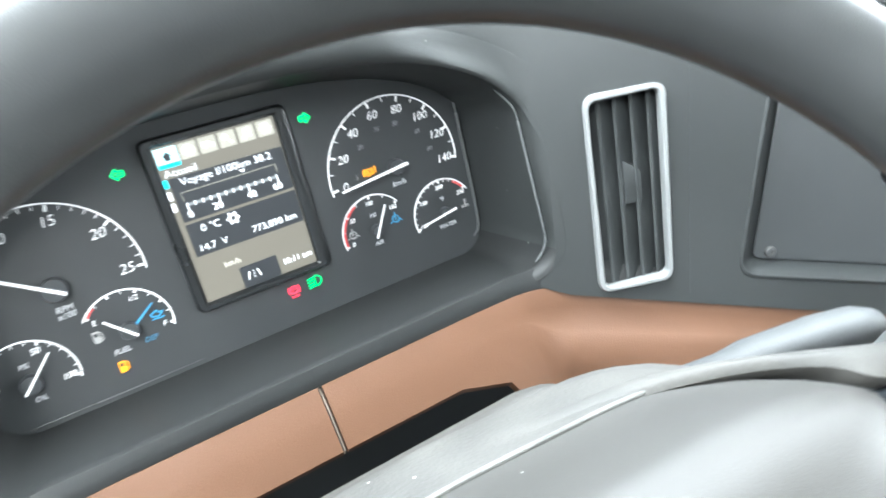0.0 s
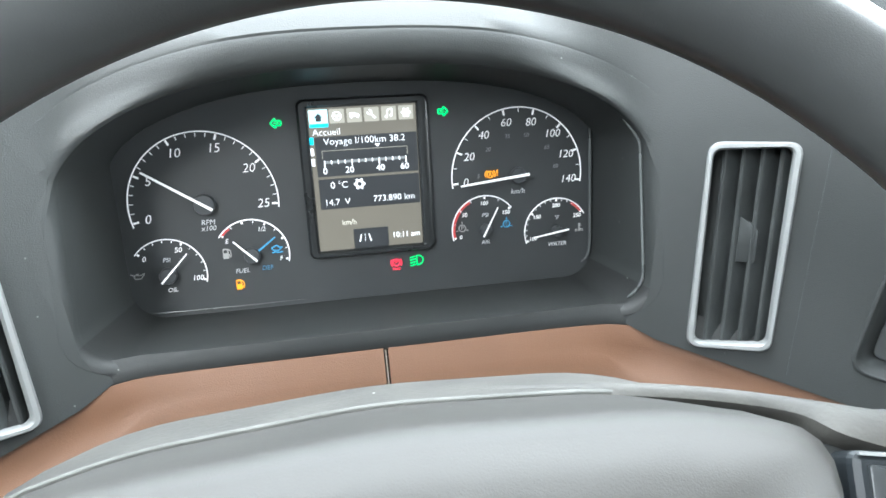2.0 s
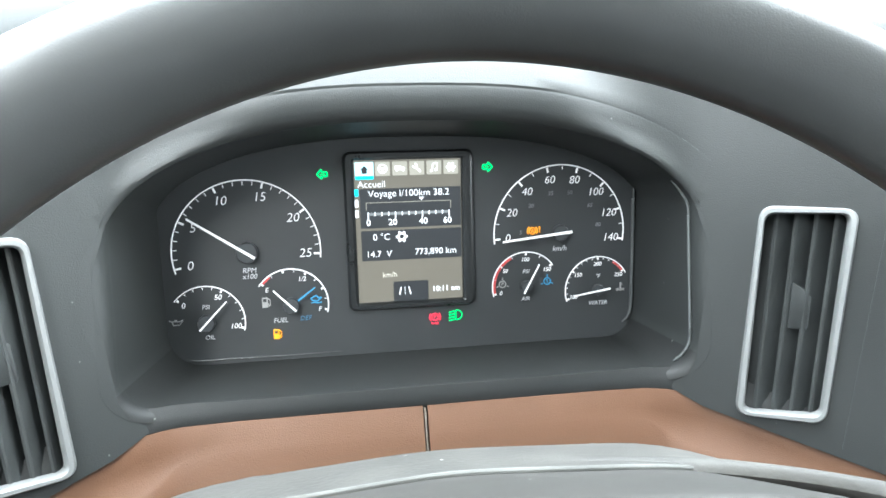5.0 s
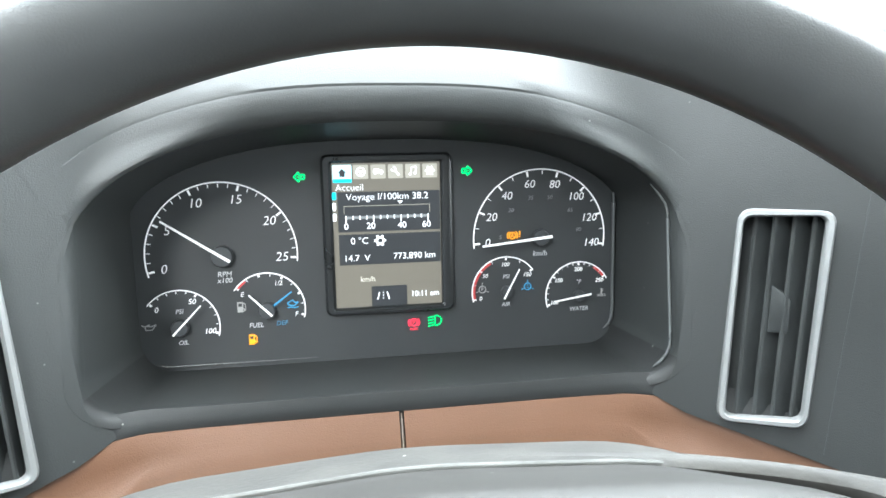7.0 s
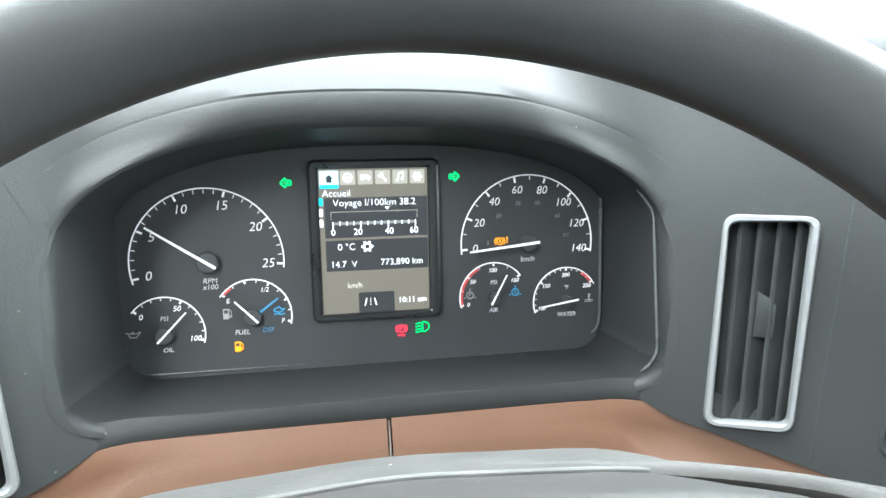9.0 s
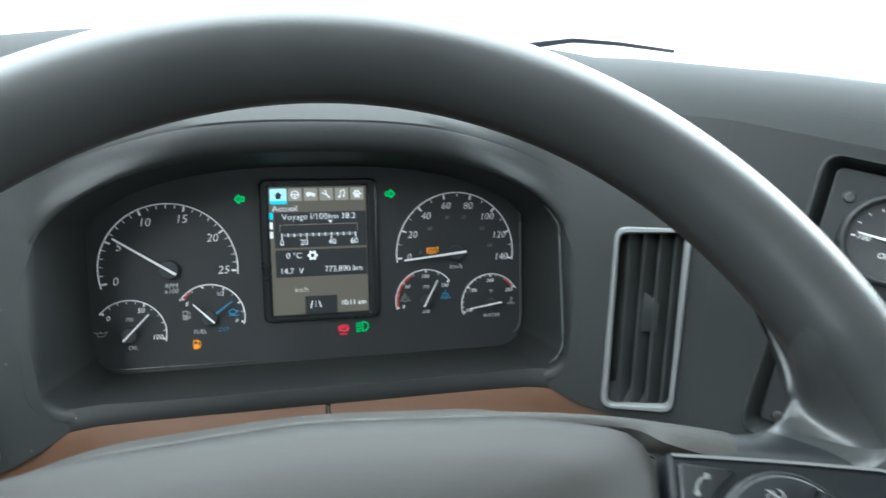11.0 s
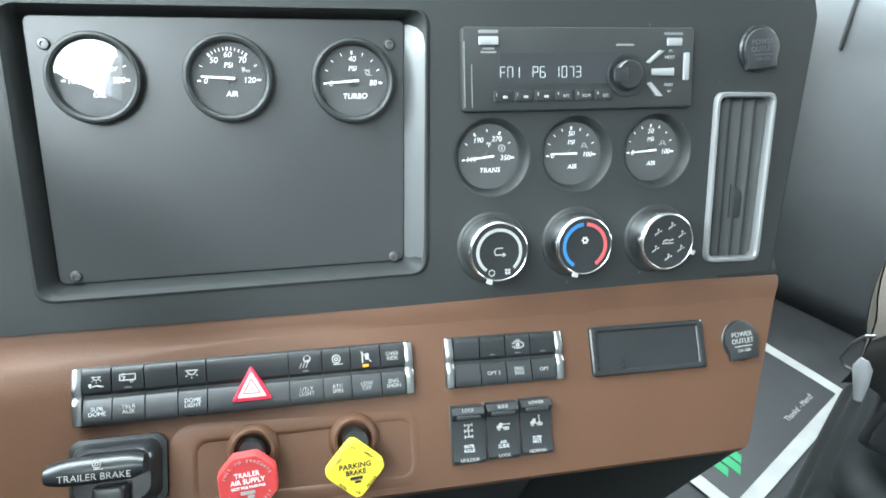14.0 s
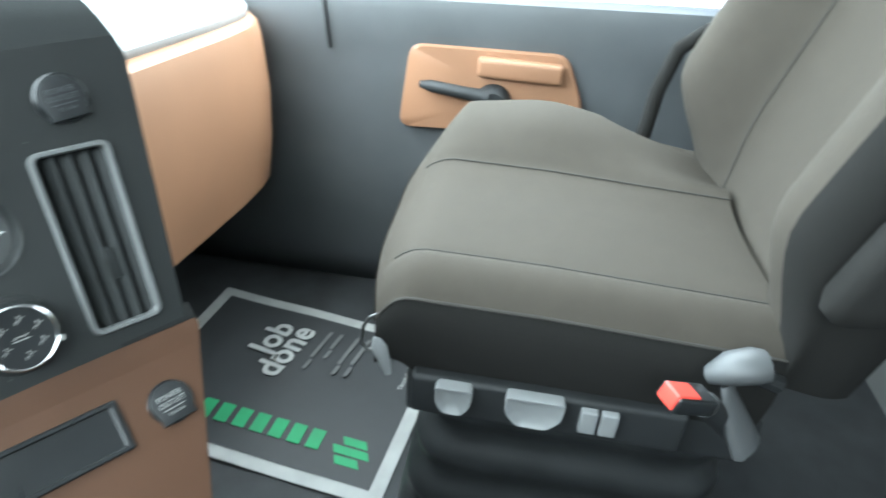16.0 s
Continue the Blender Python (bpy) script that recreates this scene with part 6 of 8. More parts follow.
def segments(bm, ch, x, y, h, w):
    """One character of a seven-segment display."""
    p = {"a": ((0, 1), (1, 1)), "b": ((1, 1), (1, 0.5)), "c": ((1, 0.5), (1, 0)), "d": ((0, 0), (1, 0)), "e": ((0, 0), (0, 0.5)), "f": ((0, 0.5), (0, 1)), "g": ((0, 0.5), (1, 0.5))}
    for s in SEG[ch]:
        (ax, ay), (bx, by) = p[s]
        stroke(bm, (x + ax * w + (bx - ax) * 0.0002, y + ay * h + (by - ay) * 0.0003), (x + bx * w - (bx - ax) * 0.0002, y + by * h - (by - ay) * 0.0003), 0.0006, 0.0006, 0.0052, 0.0054)
    return bm


for words, x in (("FM1", -0.0655), ("P6", -0.0400), ("1073", -0.0225)):
    for i, ch in enumerate(words):
        bm = segments(bmesh.new(), ch, x + 0.0057 * i - (0.0006 if ch == "1" else 0.0), -0.0060, 0.0078, 0.0038)
        part("segment_digit", bm, LCD_DIM, radio, "lit display digit")
for i, words in enumerate(("1 ||", "2 o", "3 oo", "4 RPT", "5 RDM", "6 ESC")):
    bm = bmesh.new()
    prism(bm, rrect(0.0140, 0.0080, 0.001, -0.0640 + 0.0163 * i, -0.0195), 0.0040, 0.0062, 0.0008)
    b = part("preset_button", bm, SWITCH, radio, "", True)
    lettering(b, words[0], 0.0036, -0.0690 + 0.0163 * i, -0.0182, 0.0062, PRINT, "numeral")
    if i > 2:
        lettering(b, words[2:], 0.0032, -0.0622 + 0.0163 * i, -0.0200, 0.0062, PRINT)
    else:
        bm = bmesh.new()
        prism(bm, rrect(0.0036, 0.0018, 0.0004, -0.0622 + 0.0163 * i, -0.0200, 2), 0.0062, 0.0064)
        part("button_mark", bm, PRINT, b)
bm = bmesh.new()
prism(bm, rrect(0.0150, 0.0062, 0.0008, -0.0745, 0.0205), 0.0046, 0.0064, 0.0006)
b = part("phone_button", bm, LEVER, radio, "pale phone button", True)
for w, h_, x, y in ((0.0150, 0.0022, -0.0745, 0.0270), (0.0090, 0.0014, -0.0745, 0.0150), (0.0120, 0.0014, -0.0745, 0.0125), (0.0150, 0.0014, 0.0350, 0.0175), (0.0160, 0.0018, 0.0760, 0.0258)):
    bm = bmesh.new()
    prism(bm, rrect(w, h_, 0.0004, x, y, 2), 0.0048, 0.0051)
    part("small_print", bm, PODPRINT, radio, "unreadable small print bar")
for x in (-0.0930, -0.0875):
    bm = bmesh.new()
    stroke(bm, (x, -0.027), (x, 0.020 if x < -0.09 else 0.004), 0.0007, 0.0007, 0.0048, 0.0054)
    part("edge_line", bm, SILVER, radio, "fine bright edge line")
bm = bmesh.new()
lathe(bm, [(0.0165, 0.0046), (0.0165, 0.0060), (0.0150, 0.0066), (0.0120, 0.0058), (0.0110, 0.0105), (0.0100, 0.0115), (0, 0.0118)], 40, 0.0370, -0.0050)
part("volume_knob", bm, BLACK, radio, "round volume knob", True)
bm = bmesh.new()
prism(bm, rrect(0.0120, 0.0105, 0.001, 0.0290, -0.0050), 0.0110, 0.0124, 0.0006)
part("power_key", bm, SWITCH, radio, "dark power key", True)
for pts in ([(0.0530, 0.0045), (0.0560, 0.0035), (0.0680, 0.0125), (0.0640, 0.0135)], [(0.0580, -0.0055), (0.0770, -0.0060), (0.0770, 0.0000), (0.0580, -0.0005)], [(0.0540, -0.0115), (0.0620, -0.0215), (0.0680, -0.0215), (0.0575, -0.0105)]):
    bm = bmesh.new()
    prism(bm, pts if (pts[1][0] - pts[0][0]) * (pts[2][1] - pts[0][1]) - (pts[2][0] - pts[0][0]) * (pts[1][1] - pts[0][1]) > 0 else pts[::-1], 0.0046, 0.0066, 0.0005)
    part("selector_key", bm, LEVER, radio, "bright grey selector key", True)
for x, y, w in ((0.0770, 0.0195, 0.0130), (0.0880, 0.0010, 0.0050)):
    bm = bmesh.new()
    prism(bm, rrect(w, 0.0060 if w > 0.01 else 0.0210, 0.0010, x, y), 0.0046, 0.0062, 0.0006)
    part("side_key", bm, LEVER, radio, "bright grey key", True)
lettering(radio, "NEXT", 0.0034, 0.0735, 0.0080, 0.0049, PRINT)
lettering(radio, "PREV", 0.0034, 0.0735, -0.0130, 0.0049, PRINT)
for y, dy in ((0.0120, 0.0018), (-0.0168, -0.0018)):
    bm = bmesh.new()
    polyline(bm, [(0.0725, y), (0.0740, y + dy), (0.0755, y)], 0.0006, 0.0048, 0.0051)
    part("arrow_mark", bm, PRINT, radio)


def outlet(m, label, dim):
    """Round power outlet cap with a lift tab."""
    o = thing("power_outlet", m, label, "power outlet", "power outlets")
    bm = bmesh.new()
    lathe(bm, [(0.0185, -0.001), (0.0185, 0.0025), (0.0170, 0.0040), (0.0160, 0.0036)], 44)
    part("collar", bm, BLACK, o, "", True)
    bm = bmesh.new()
    pts = [(0.0162 * math.cos(radians(a)), 0.0162 * math.sin(radians(a))) for a in range(-30, 211, 10)] + [(-0.0135, -0.0160), (0.0135, -0.0160)]
    prism(bm, pts, 0.002, 0.0068, 0.0014)
    cap = part("cap", bm, SWITCH, o, "dark flip cap", True)
    for words, y, s in (("POWER", 0.0050, 0.0058), ("OUTLET", -0.0005, 0.0058), ("12V-10A", -0.0085, 0.0036)):
        lettering(cap, words, s, 0, y, 0.0069, dim)
    bm = bmesh.new()
    stroke(bm, (-0.0085, -0.0048), (0.0085, -0.0048), 0.0007, 0.0007, 0.0066, 0.0071)
    part("rule", bm, dim, cap)
    return o


outlet(CP @ at(0.2480, 0.0735, 0, 4), "dark power outlet cap high on the dash", DIMMER)
outlet(BP @ at(0.2470, -0.0125, 0, 2), "dark power outlet cap in the brown trim", PRINT)


# ---- switch banks in the brown panel ----
def bank(name, x0, x1, y_mid, height, cuts, label, skew=0.0):
    """A two-row bank of dash switches between bright end caps."""
    b = thing(name, BP @ at((x0 + x1) / 2, y_mid, 0, skew), label, "switch panel", "dash switch panels")
    w = x1 - x0
    bm = bmesh.new()
    prism(bm, rrect(w, height, 0.002), -0.006, 0.0030, 0.0010)
    part("housing", bm, BLACK, b, "", True)
    for s in (-1, 1):
        bm = bmesh.new()
        cx = s * (w / 2 - 0.0034)
        rows = []
        for y in [height * (k / 20 - 0.5) * 0.95 for k in range(21)]:
            top = 0.0084 - 0.0030 * abs(y / height * 2) ** 2 - 0.0022 * math.exp(-(y / 0.003) ** 2)
            rows.append([Vector((cx - 0.0030, y, 0.002)), Vector((cx - 0.0030, y, top - 0.001)), Vector((cx - 0.0015, y, top)), Vector((cx + 0.0015, y, top)), Vector((cx + 0.0030, y, top - 0.001)), Vector((cx + 0.0030, y, 0.002))])
        loft(bm, rows, closed=True, caps=True)
        part("end_cap", bm, ENDCAP, b, "bright satin end cap", True)
    inner0, inner1 = -w / 2 + 0.0068, w / 2 - 0.0068
    keys = []
    for i, (f0, f1) in enumerate(zip(cuts, cuts[1:])):
        xa, xb = inner0 + (inner1 - inner0) * f0, inner0 + (inner1 - inner0) * f1
        bm = bmesh.new()
        prof = [(-0.5, 0.002), (-0.49, 0.0058), (-0.43, 0.0068), (-0.36, 0.0066), (-0.10, 0.0052), (-0.05, 0.0034), (0.02, 0.0032), (0.05, 0.0052), (0.09, 0.0060), (0.38, 0.0074), (0.45, 0.0074), (0.49, 0.0064), (0.5, 0.002)]
        rows = [[Vector((x, y * height * 0.95, z)) for y, z in prof] for x in (xa + 0.0004, xb - 0.0004)]
        loft(bm, rows, closed=True, caps=True)
        keys.append((part("switch", bm, SWITCH, b, "", True), (xa + xb) / 2))
    return b, keys


def on_key(key, words, x, y, size=0.0040, mat=PRINT, z=0.0066):
    return lettering(key, words, size, x, y, z, mat)


b, keys = bank("switch_panel", -0.2765, -0.0380, -0.0032, 0.0405, [0.0, 0.0845, 0.179, 0.276, 0.364, 0.6185, 0.7265, 0.8195, 0.9186, 1.0], "long black dash switch panel with a lit red hazard triangle", -0.9)
for i, words in ((0, "SLPR\nDOME"), (1, "TRLR\nAUX"), (3, "DOME\nLIGHT"), (5, "UTLY\nLIGHT"), (6, "ATC\nSPIN"), (7, "LDW\nOFF"), (8, "ENG\nSHDN")):
    on_key(keys[i][0], words, keys[i][1], -0.0105, mat=DIM if i in (0, 3) else PRINT)
on_key(keys[8][0], "OVER\nRIDE", keys[8][1], 0.0100, z=0.0074)


def dome_lamp(bm, s):
    arc_band(bm, 0.28 * s, 0.38 * s, 180, 360, 0, Z1, 0, 0.1 * s, 12)
    stroke(bm, (-0.5 * s, 0.12 * s), (0.5 * s, 0.12 * s), 0.1 * s, 0.1 * s, 0, Z1)
    for a in (225, 270, 315):
        ticks(bm, 0.5 * s, 0.66 * s, [a], 0.08 * s, 0, Z1, 0, 0.1 * s)
    return bm


def trailer(bm, s):
    polyline(bm, [(-0.6 * s, 0.28 * s), (0.6 * s, 0.28 * s), (0.6 * s, -0.2 * s), (-0.6 * s, -0.2 * s), (-0.6 * s, 0.28 * s)], 0.09 * s, 0, Z1)
    ring_mark(bm, 0.13 * s, 0.06 * s, 0.3 * s, -0.3 * s, n=12)
    polyline(bm, [(-0.3 * s, 0.45 * s), (-0.42 * s, 0.1 * s), (-0.2 * s, 0.1 * s), (-0.34 * s, -0.2 * s)], 0.08 * s, 0, Z1)
    return bm


def spot(bm, s):
    ring_mark(bm, 0.32 * s, 0.09 * s, 0.15 * s, 0.25 * s)
    stroke(bm, (-0.12 * s, 0.02 * s), (0.36 * s, 0.14 * s), 0.08 * s, 0.08 * s, 0, Z1)
    for k in (-0.42, -0.16, 0.10):
        stroke(bm, (k * s + 0.12 * s, -0.08 * s), (k * s - 0.08 * s, -0.5 * s), 0.07 * s, 0.07 * s, 0, Z1)
    return bm


def tyre(bm, s):
    ring_mark(bm, 0.42 * s, 0.1 * s)
    ring_mark(bm, 0.2 * s, 0.1 * s)
    polyline(bm, [(-0.3 * s, -0.5 * s), (0.6 * s, -0.5 * s)], 0.08 * s, 0, Z1)
    return bm


def lane_off(bm, s):
    stroke(bm, (-0.25 * s, -0.5 * s), (-0.25 * s, 0.5 * s), 0.1 * s, 0.1 * s, 0, Z1)
    prism(bm, rrect(0.3 * s, 0.55 * s, 0.08 * s, 0.15 * s, 0.0), 0, Z1)
    stroke(bm, (-0.45 * s, 0.5 * s), (0.5 * s, -0.45 * s), 0.09 * s, 0.09 * s, 0, Z1)
    return bm


def engine(bm, s):
    polyline(bm, [(-0.55 * s, 0.14 * s), (-0.34 * s, 0.14 * s), (-0.34 * s, 0.3 * s), (0.3 * s, 0.3 * s), (0.36 * s, 0.14 * s), (0.56 * s, 0.14 * s), (0.56 * s, -0.2 * s), (0.36 * s, -0.2 * s), (0.3 * s, -0.3 * s), (-0.34 * s, -0.3 * s), (-0.34 * s, -0.16 * s), (-0.55 * s, -0.16 * s)], 0.08 * s, 0, Z1)
    stroke(bm, (-0.2 * s, 0.44 * s), (0.2 * s, 0.44 * s), 0.09 * s, 0.09 * s, 0, Z1)
    for a in (45, 135, 225, 315):
        prism(bm, circle(0.09 * s, 0.13 * s * math.cos(radians(a)), 0.13 * s * math.sin(radians(a)), 10), 0, Z1)
    return bm


for i, fn, s in ((0, dome_lamp, 0.0062), (1, trailer, 0.0084), (3, dome_lamp, 0.0085), (5, spot, 0.0085), (6, tyre, 0.0078), (7, lane_off, 0.0088)):
    symbol(fn, s, keys[i][1], 0.0112 if i else 0.0125, PRINT, "symbol", parent=keys[i][0], z=0.0068)
bm = bmesh.new()
polyline(bm, [(-0.0045, 0.0), (0.0, 0.0012), (0.0045, 0.0)], 0.0009, 0, Z1)
prism(bm, circle(0.0011, -0.0042, 0.0016, 10), 0, Z1)
ob = part("symbol", bm, PRINT, keys[0][0])
ob.location = (keys[0][1], 0.0062, 0.0065)
bm = bmesh.new()
prism(bm, rrect(0.0044, 0.0018, 0.0004, keys[7][1], 0.0045, 2), 0.0044, 0.0068)
part("amber_light", bm, AMBER, keys[7][0], "lit amber switch light")
for i in (1, 5):
    bm = bmesh.new()
    prism(bm, rrect(0.0044, 0.0014, 0.0004, keys[i][1], 0.0045, 2), 0.0044, 0.0065)
    part("dark_light", bm, DIMMER, keys[i][0])
# hazard triangle on the wide key
hk, hx = keys[4]
tri_ = rquad([(-0.0145, -0.0128), (0.0145, -0.0128), (0.0, 0.0125)], 0.0026, 4)
tri_in = rquad([(-0.0102, -0.0103), (0.0102, -0.0103), (0.0, 0.0078)], 0.0016, 4)
bm = bmesh.new()
prism(bm, [(x + hx + 0.0022, y) for x, y in tri_], 0.0035, 0.0090, 0.0012)
h = part("hazard_button", bm, HAZARD, hk, "lit red hazard triangle", True)
bm = bmesh.new()
prism(bm, [(x + hx + 0.0022, y) for x, y in tri_in], 0.0088, 0.0093)
part("hazard_centre", bm, HAZARD_IN, h, "pale lit centre")
bm = bmesh.new()
polyline(bm, [(hx + 0.0022 + x, y) for x, y in ((-0.0058, -0.0076), (0.0058, -0.0076), (0.0, 0.0026), (-0.0058, -0.0076))], 0.0009, 0.0090, 0.0095)
part("hazard_symbol", bm, REDPRINT, h, "red warning triangle outline")

b, keys = bank("switch_panel", -0.0128, 0.0840, -0.0065, 0.0395, [0.0, 0.25, 0.5, 0.75, 1.0], "short black dash switch panel between bright caps", -1.6)
for i, words in ((1, "OPT 2"), (2, "ENG\nFAN"), (3, "OPT")):
    on_key(keys[i][0], words, keys[i][1], -0.0100)
symbol(engine, 0.0085, keys[2][1], 0.0105, PRINT, "symbol", parent=keys[2][0], z=0.0068)
for i in (1, 2, 3):
    bm = bmesh.new()
    prism(bm, rrect(0.0044, 0.0012, 0.0004, keys[i][1], 0.0042, 2), 0.0044, 0.0065)
    part("dark_light", bm, DIMMER, keys[i][0])


def rocker(x, words_top, words_mid, words_low, fn, label):
    r = thing("rocker_switch", BP @ at(x, -0.0605, 0, -1.8), label, "rocker switch", "rocker switches")
    bm = bmesh.new()
    prism(bm, rrect(0.0270, 0.0450, 0.0015), -0.004, 0.0022, 0.0008)
    part("housing", bm, BLACK, r, "", True)
    bm = bmesh.new()
    prof = [(-0.0215, 0.001), (-0.0212, 0.0050), (-0.0190, 0.0064), (-0.0070, 0.0046), (0.0110, 0.0062), (0.0138, 0.0100), (0.0158, 0.0108), (0.0205, 0.0080), (0.0215, 0.001)]
    loft(bm, [[Vector((xx, y, z)) for y, z in prof] for xx in (-0.0126, -0.0118, 0.0118, 0.0126)], closed=True, caps=True)
    k_ = part("rocker", bm, SWITCH, r, "", True)
    bm = bmesh.new()
    box(bm, -0.0095, 0.0095, 0.0118, 0.0152, 0.0080, 0.0118, 0.0012)
    part("grip", bm, SWITCH, k_, "", True)
    lettering(k_, words_top, 0.0036, 0, 0.0186, 0.0098, PRINT)
    lettering(k_, words_mid, 0.0036, 0.0, -0.0105, 0.0056, DIM)
    lettering(k_, words_low, 0.0036, 0.0, -0.0188, 0.0066, PRINT)
    symbol(fn, 0.0080, 0, 0.0030, PRINT, "symbol", parent=k_, z=0.0062)
    return r


def axle_lock(bm, s):
    stroke(bm, (0, -0.62 * s), (0, 0.62 * s), 0.08 * s, 0.08 * s, 0, Z1)
    for y in (-0.55, 0.0, 0.55):
        stroke(bm, (-0.36 * s, y * s), (0.36 * s, y * s), 0.08 * s, 0.08 * s, 0, Z1)
        for x in (-0.36, 0.36):
            stroke(bm, (x * s, (y - 0.13) * s), (x * s, (y + 0.13) * s), 0.11 * s, 0.11 * s, 0, Z1)
    stroke(bm, (-0.14 * s, 0.16 * s), (0.14 * s, 0.42 * s), 0.07 * s, 0.07 * s, 0, Z1)
    return bm


def tractor(bm, s, upright):
    """A tractor unit with an arrow along or over its frame."""
    prism(bm, [(-0.62 * s, -0.12 * s), (-0.62 * s, 0.08 * s), (-0.42 * s, 0.12 * s), (-0.34 * s, 0.34 * s), (-0.08 * s, 0.34 * s), (-0.08 * s, -0.12 * s)], 0, Z1)
    stroke(bm, (-0.1 * s, -0.10 * s), (0.62 * s, -0.10 * s), 0.08 * s, 0.08 * s, 0, Z1)
    for x in (-0.42, 0.18, 0.46):
        ring_mark(bm, 0.14 * s, 0.07 * s, x * s, -0.22 * s, n=12)
    p, q = ((0.3, 0.04), (0.3, 0.56)) if upright else ((0.02, 0.2), (0.62, 0.2))
    stroke(bm, (p[0] * s, p[1] * s), (q[0] * s, q[1] * s), 0.06 * s, 0.06 * s, 0, Z1)
    for (x, y), d in ((p, -1), (q, 1)):
        tri = [(-0.10, 0), (0.10, 0), (0, 0.14 * d)] if upright else [(0, 0.10), (0, -0.10), (0.14 * d, 0)]
        tri = [((x + u) * s, (y + v) * s) for u, v in tri]
        prism(bm, tri if (tri[1][0] - tri[0][0]) * (tri[2][1] - tri[0][1]) > (tri[1][1] - tri[0][1]) * (tri[2][0] - tri[0][0]) else tri[::-1], 0, Z1)
    return bm


def slide_mark(bm, s):
    return tractor(bm, s, False)


def height_mark(bm, s):
    return tractor(bm, s, True)


rocker(0.0000, "LOCK", "INTR\nAXLE", "UNLOCK", axle_lock, "black rocker switch marked lock and unlock")
rocker(0.0275, "SLIDE", "AIR\nSLIDE", "LOCK", slide_mark, "black rocker switch marked slide and lock")
rocker(0.0550, "LOWER", "SUSP\nHGT", "NORMAL", height_mark, "black rocker switch marked lower and normal")

# ---- small screen pocket in the brown trim ----
cubby = thing("dash_display", BP @ at(0.1600, -0.0100, 0, -1.3), "switched-off small black display in the brown trim", "display")
bm = bmesh.new()
frame_ring(bm, rrect(0.1030, 0.0400, 0.0025), rrect(0.0900, 0.0310, 0.0020), -0.003, 0.0062, 0.0012)
part("display_frame", bm, BLACK, cubby, "", True)
bm = bmesh.new()
prism(bm, rrect(0.0902, 0.0312, 0.0020), -0.002, 0.0045)
part("dark_screen", bm, BLACK, cubby, "unlit dark screen")


# ---- air brake valves ----
hollow = thing("valve_tray", BP @ at(-0.1218, -0.0630, 0, -1.0), "shallow brown tray round the air valve knobs", "trim tray")
bm = bmesh.new()
loft(bm, [[Vector((x, y, z)) for x, y in rrect(w, h_, r_)] for w, h_, r_, z in ((0.1900, 0.0660, 0.017, -0.0010), (0.1800, 0.0610, 0.015, 0.0004), (0.1700, 0.0550, 0.013, 0.0013), (0.1600, 0.0455, 0.010, 0.0018), (0.1555, 0.0415, 0.009, 0.0015), (0.1520, 0.0385, 0.008, 0.0005), (0.1500, 0.0365, 0.007, -0.0020))], closed=True)
part("tray_rim", bm, BROWN, hollow, "", True)
bm = bmesh.new()
prism(bm, rrect(0.1530, 0.0395, 0.008), -0.003, 0.0004)
part("tray_floor", bm, BROWN, hollow)


def valve(x, y, outline, mat, label, turn, size):
    v = thing("air_valve_knob", BP @ at(x, y, 0), label, "valve knob", "air brake valve knobs")
    bm = bmesh.new()
    lathe(bm, [(0.0190, -0.002), (0.0180, 0.0040), (0.0168, 0.0085), (0.0148, 0.0105), (0.0128, 0.0100), (0.0122, 0.0)], 40)
    part("collar", bm, BROWN, v, "brown collar", True)
    bm = bmesh.new()
    lathe(bm, [(0.0088, -0.002), (0.0088, 0.0240), (0, 0.0240)], 24)
    part("stem", bm, BLACK, v, "", True)
    bm = bmesh.new()
    bottom = [(x_ * 0.86, y_ * 0.86) for x_, y_ in outline]
    rows = [[Vector((a, b_, 0.0190)) for a, b_ in bottom], [Vector((a, b_, 0.0215)) for a, b_ in outline], [Vector((a, b_, 0.0285)) for a, b_ in outline], [Vector((a * 0.95, b_ * 0.95, 0.0310)) for a, b_ in outline]]
    loft(bm, rows, closed=True, caps=True)
    k_ = part("knob", bm, mat, v, "", True)
    # the knob's face leans towards the driver's knees
    k_.matrix_basis = pose(-0.0026, -0.0105, 0.001, 13, 0, turn) @ Matrix.Diagonal((size, size, 1, 1))
    return v, k_


octagon = rquad([(0.0262 * math.cos(radians(22.5 + 45 * k)), 0.0262 * math.sin(radians(22.5 + 45 * k))) for k in range(8)], 0.0030, 3)
v, k_ = valve(-0.1590, -0.0512, octagon, VALVERED, "red octagonal trailer air supply valve knob", 3, 0.8)
ZV = 0.0313
for words, y, s in (("TRAILER", 0.0078, 0.0060), ("AIR SUPPLY", 0.0020, 0.0060), ("NOT FOR PARKING", -0.0032, 0.0034)):
    lettering(k_, words, s, 0, y, ZV, WHITE, stretch=0.92)
curve_text(k_, "PULL TO EVACUATE", 0.0036, 0.0198, 90, ZV, PRINT, 9.2)
curve_text(k_, "PUSH TO SUPPLY", 0.0036, 0.0198, 270, ZV, PRINT, 9.2, True)
bm = bmesh.new()
prism(bm, rrect(0.0120, 0.0028, 0.0005, -0.001, -0.0078, 2), ZV - 0.0002, ZV + 0.0002)
prism(bm, rrect(0.0060, 0.0026, 0.0010, 0.0012, -0.0116, 2), ZV - 0.0002, ZV + 0.0002)
part("maker_mark", bm, PRINT, k_, "plain maker's mark")
diamond = rquad([(0.0312, 0), (0, 0.0312), (-0.0312, 0), (0, -0.0312)], 0.0085, 4)
v, k_ = valve(-0.0867, -0.0525, diamond, YELLOW, "yellow diamond parking brake valve knob", 3, 0.73)
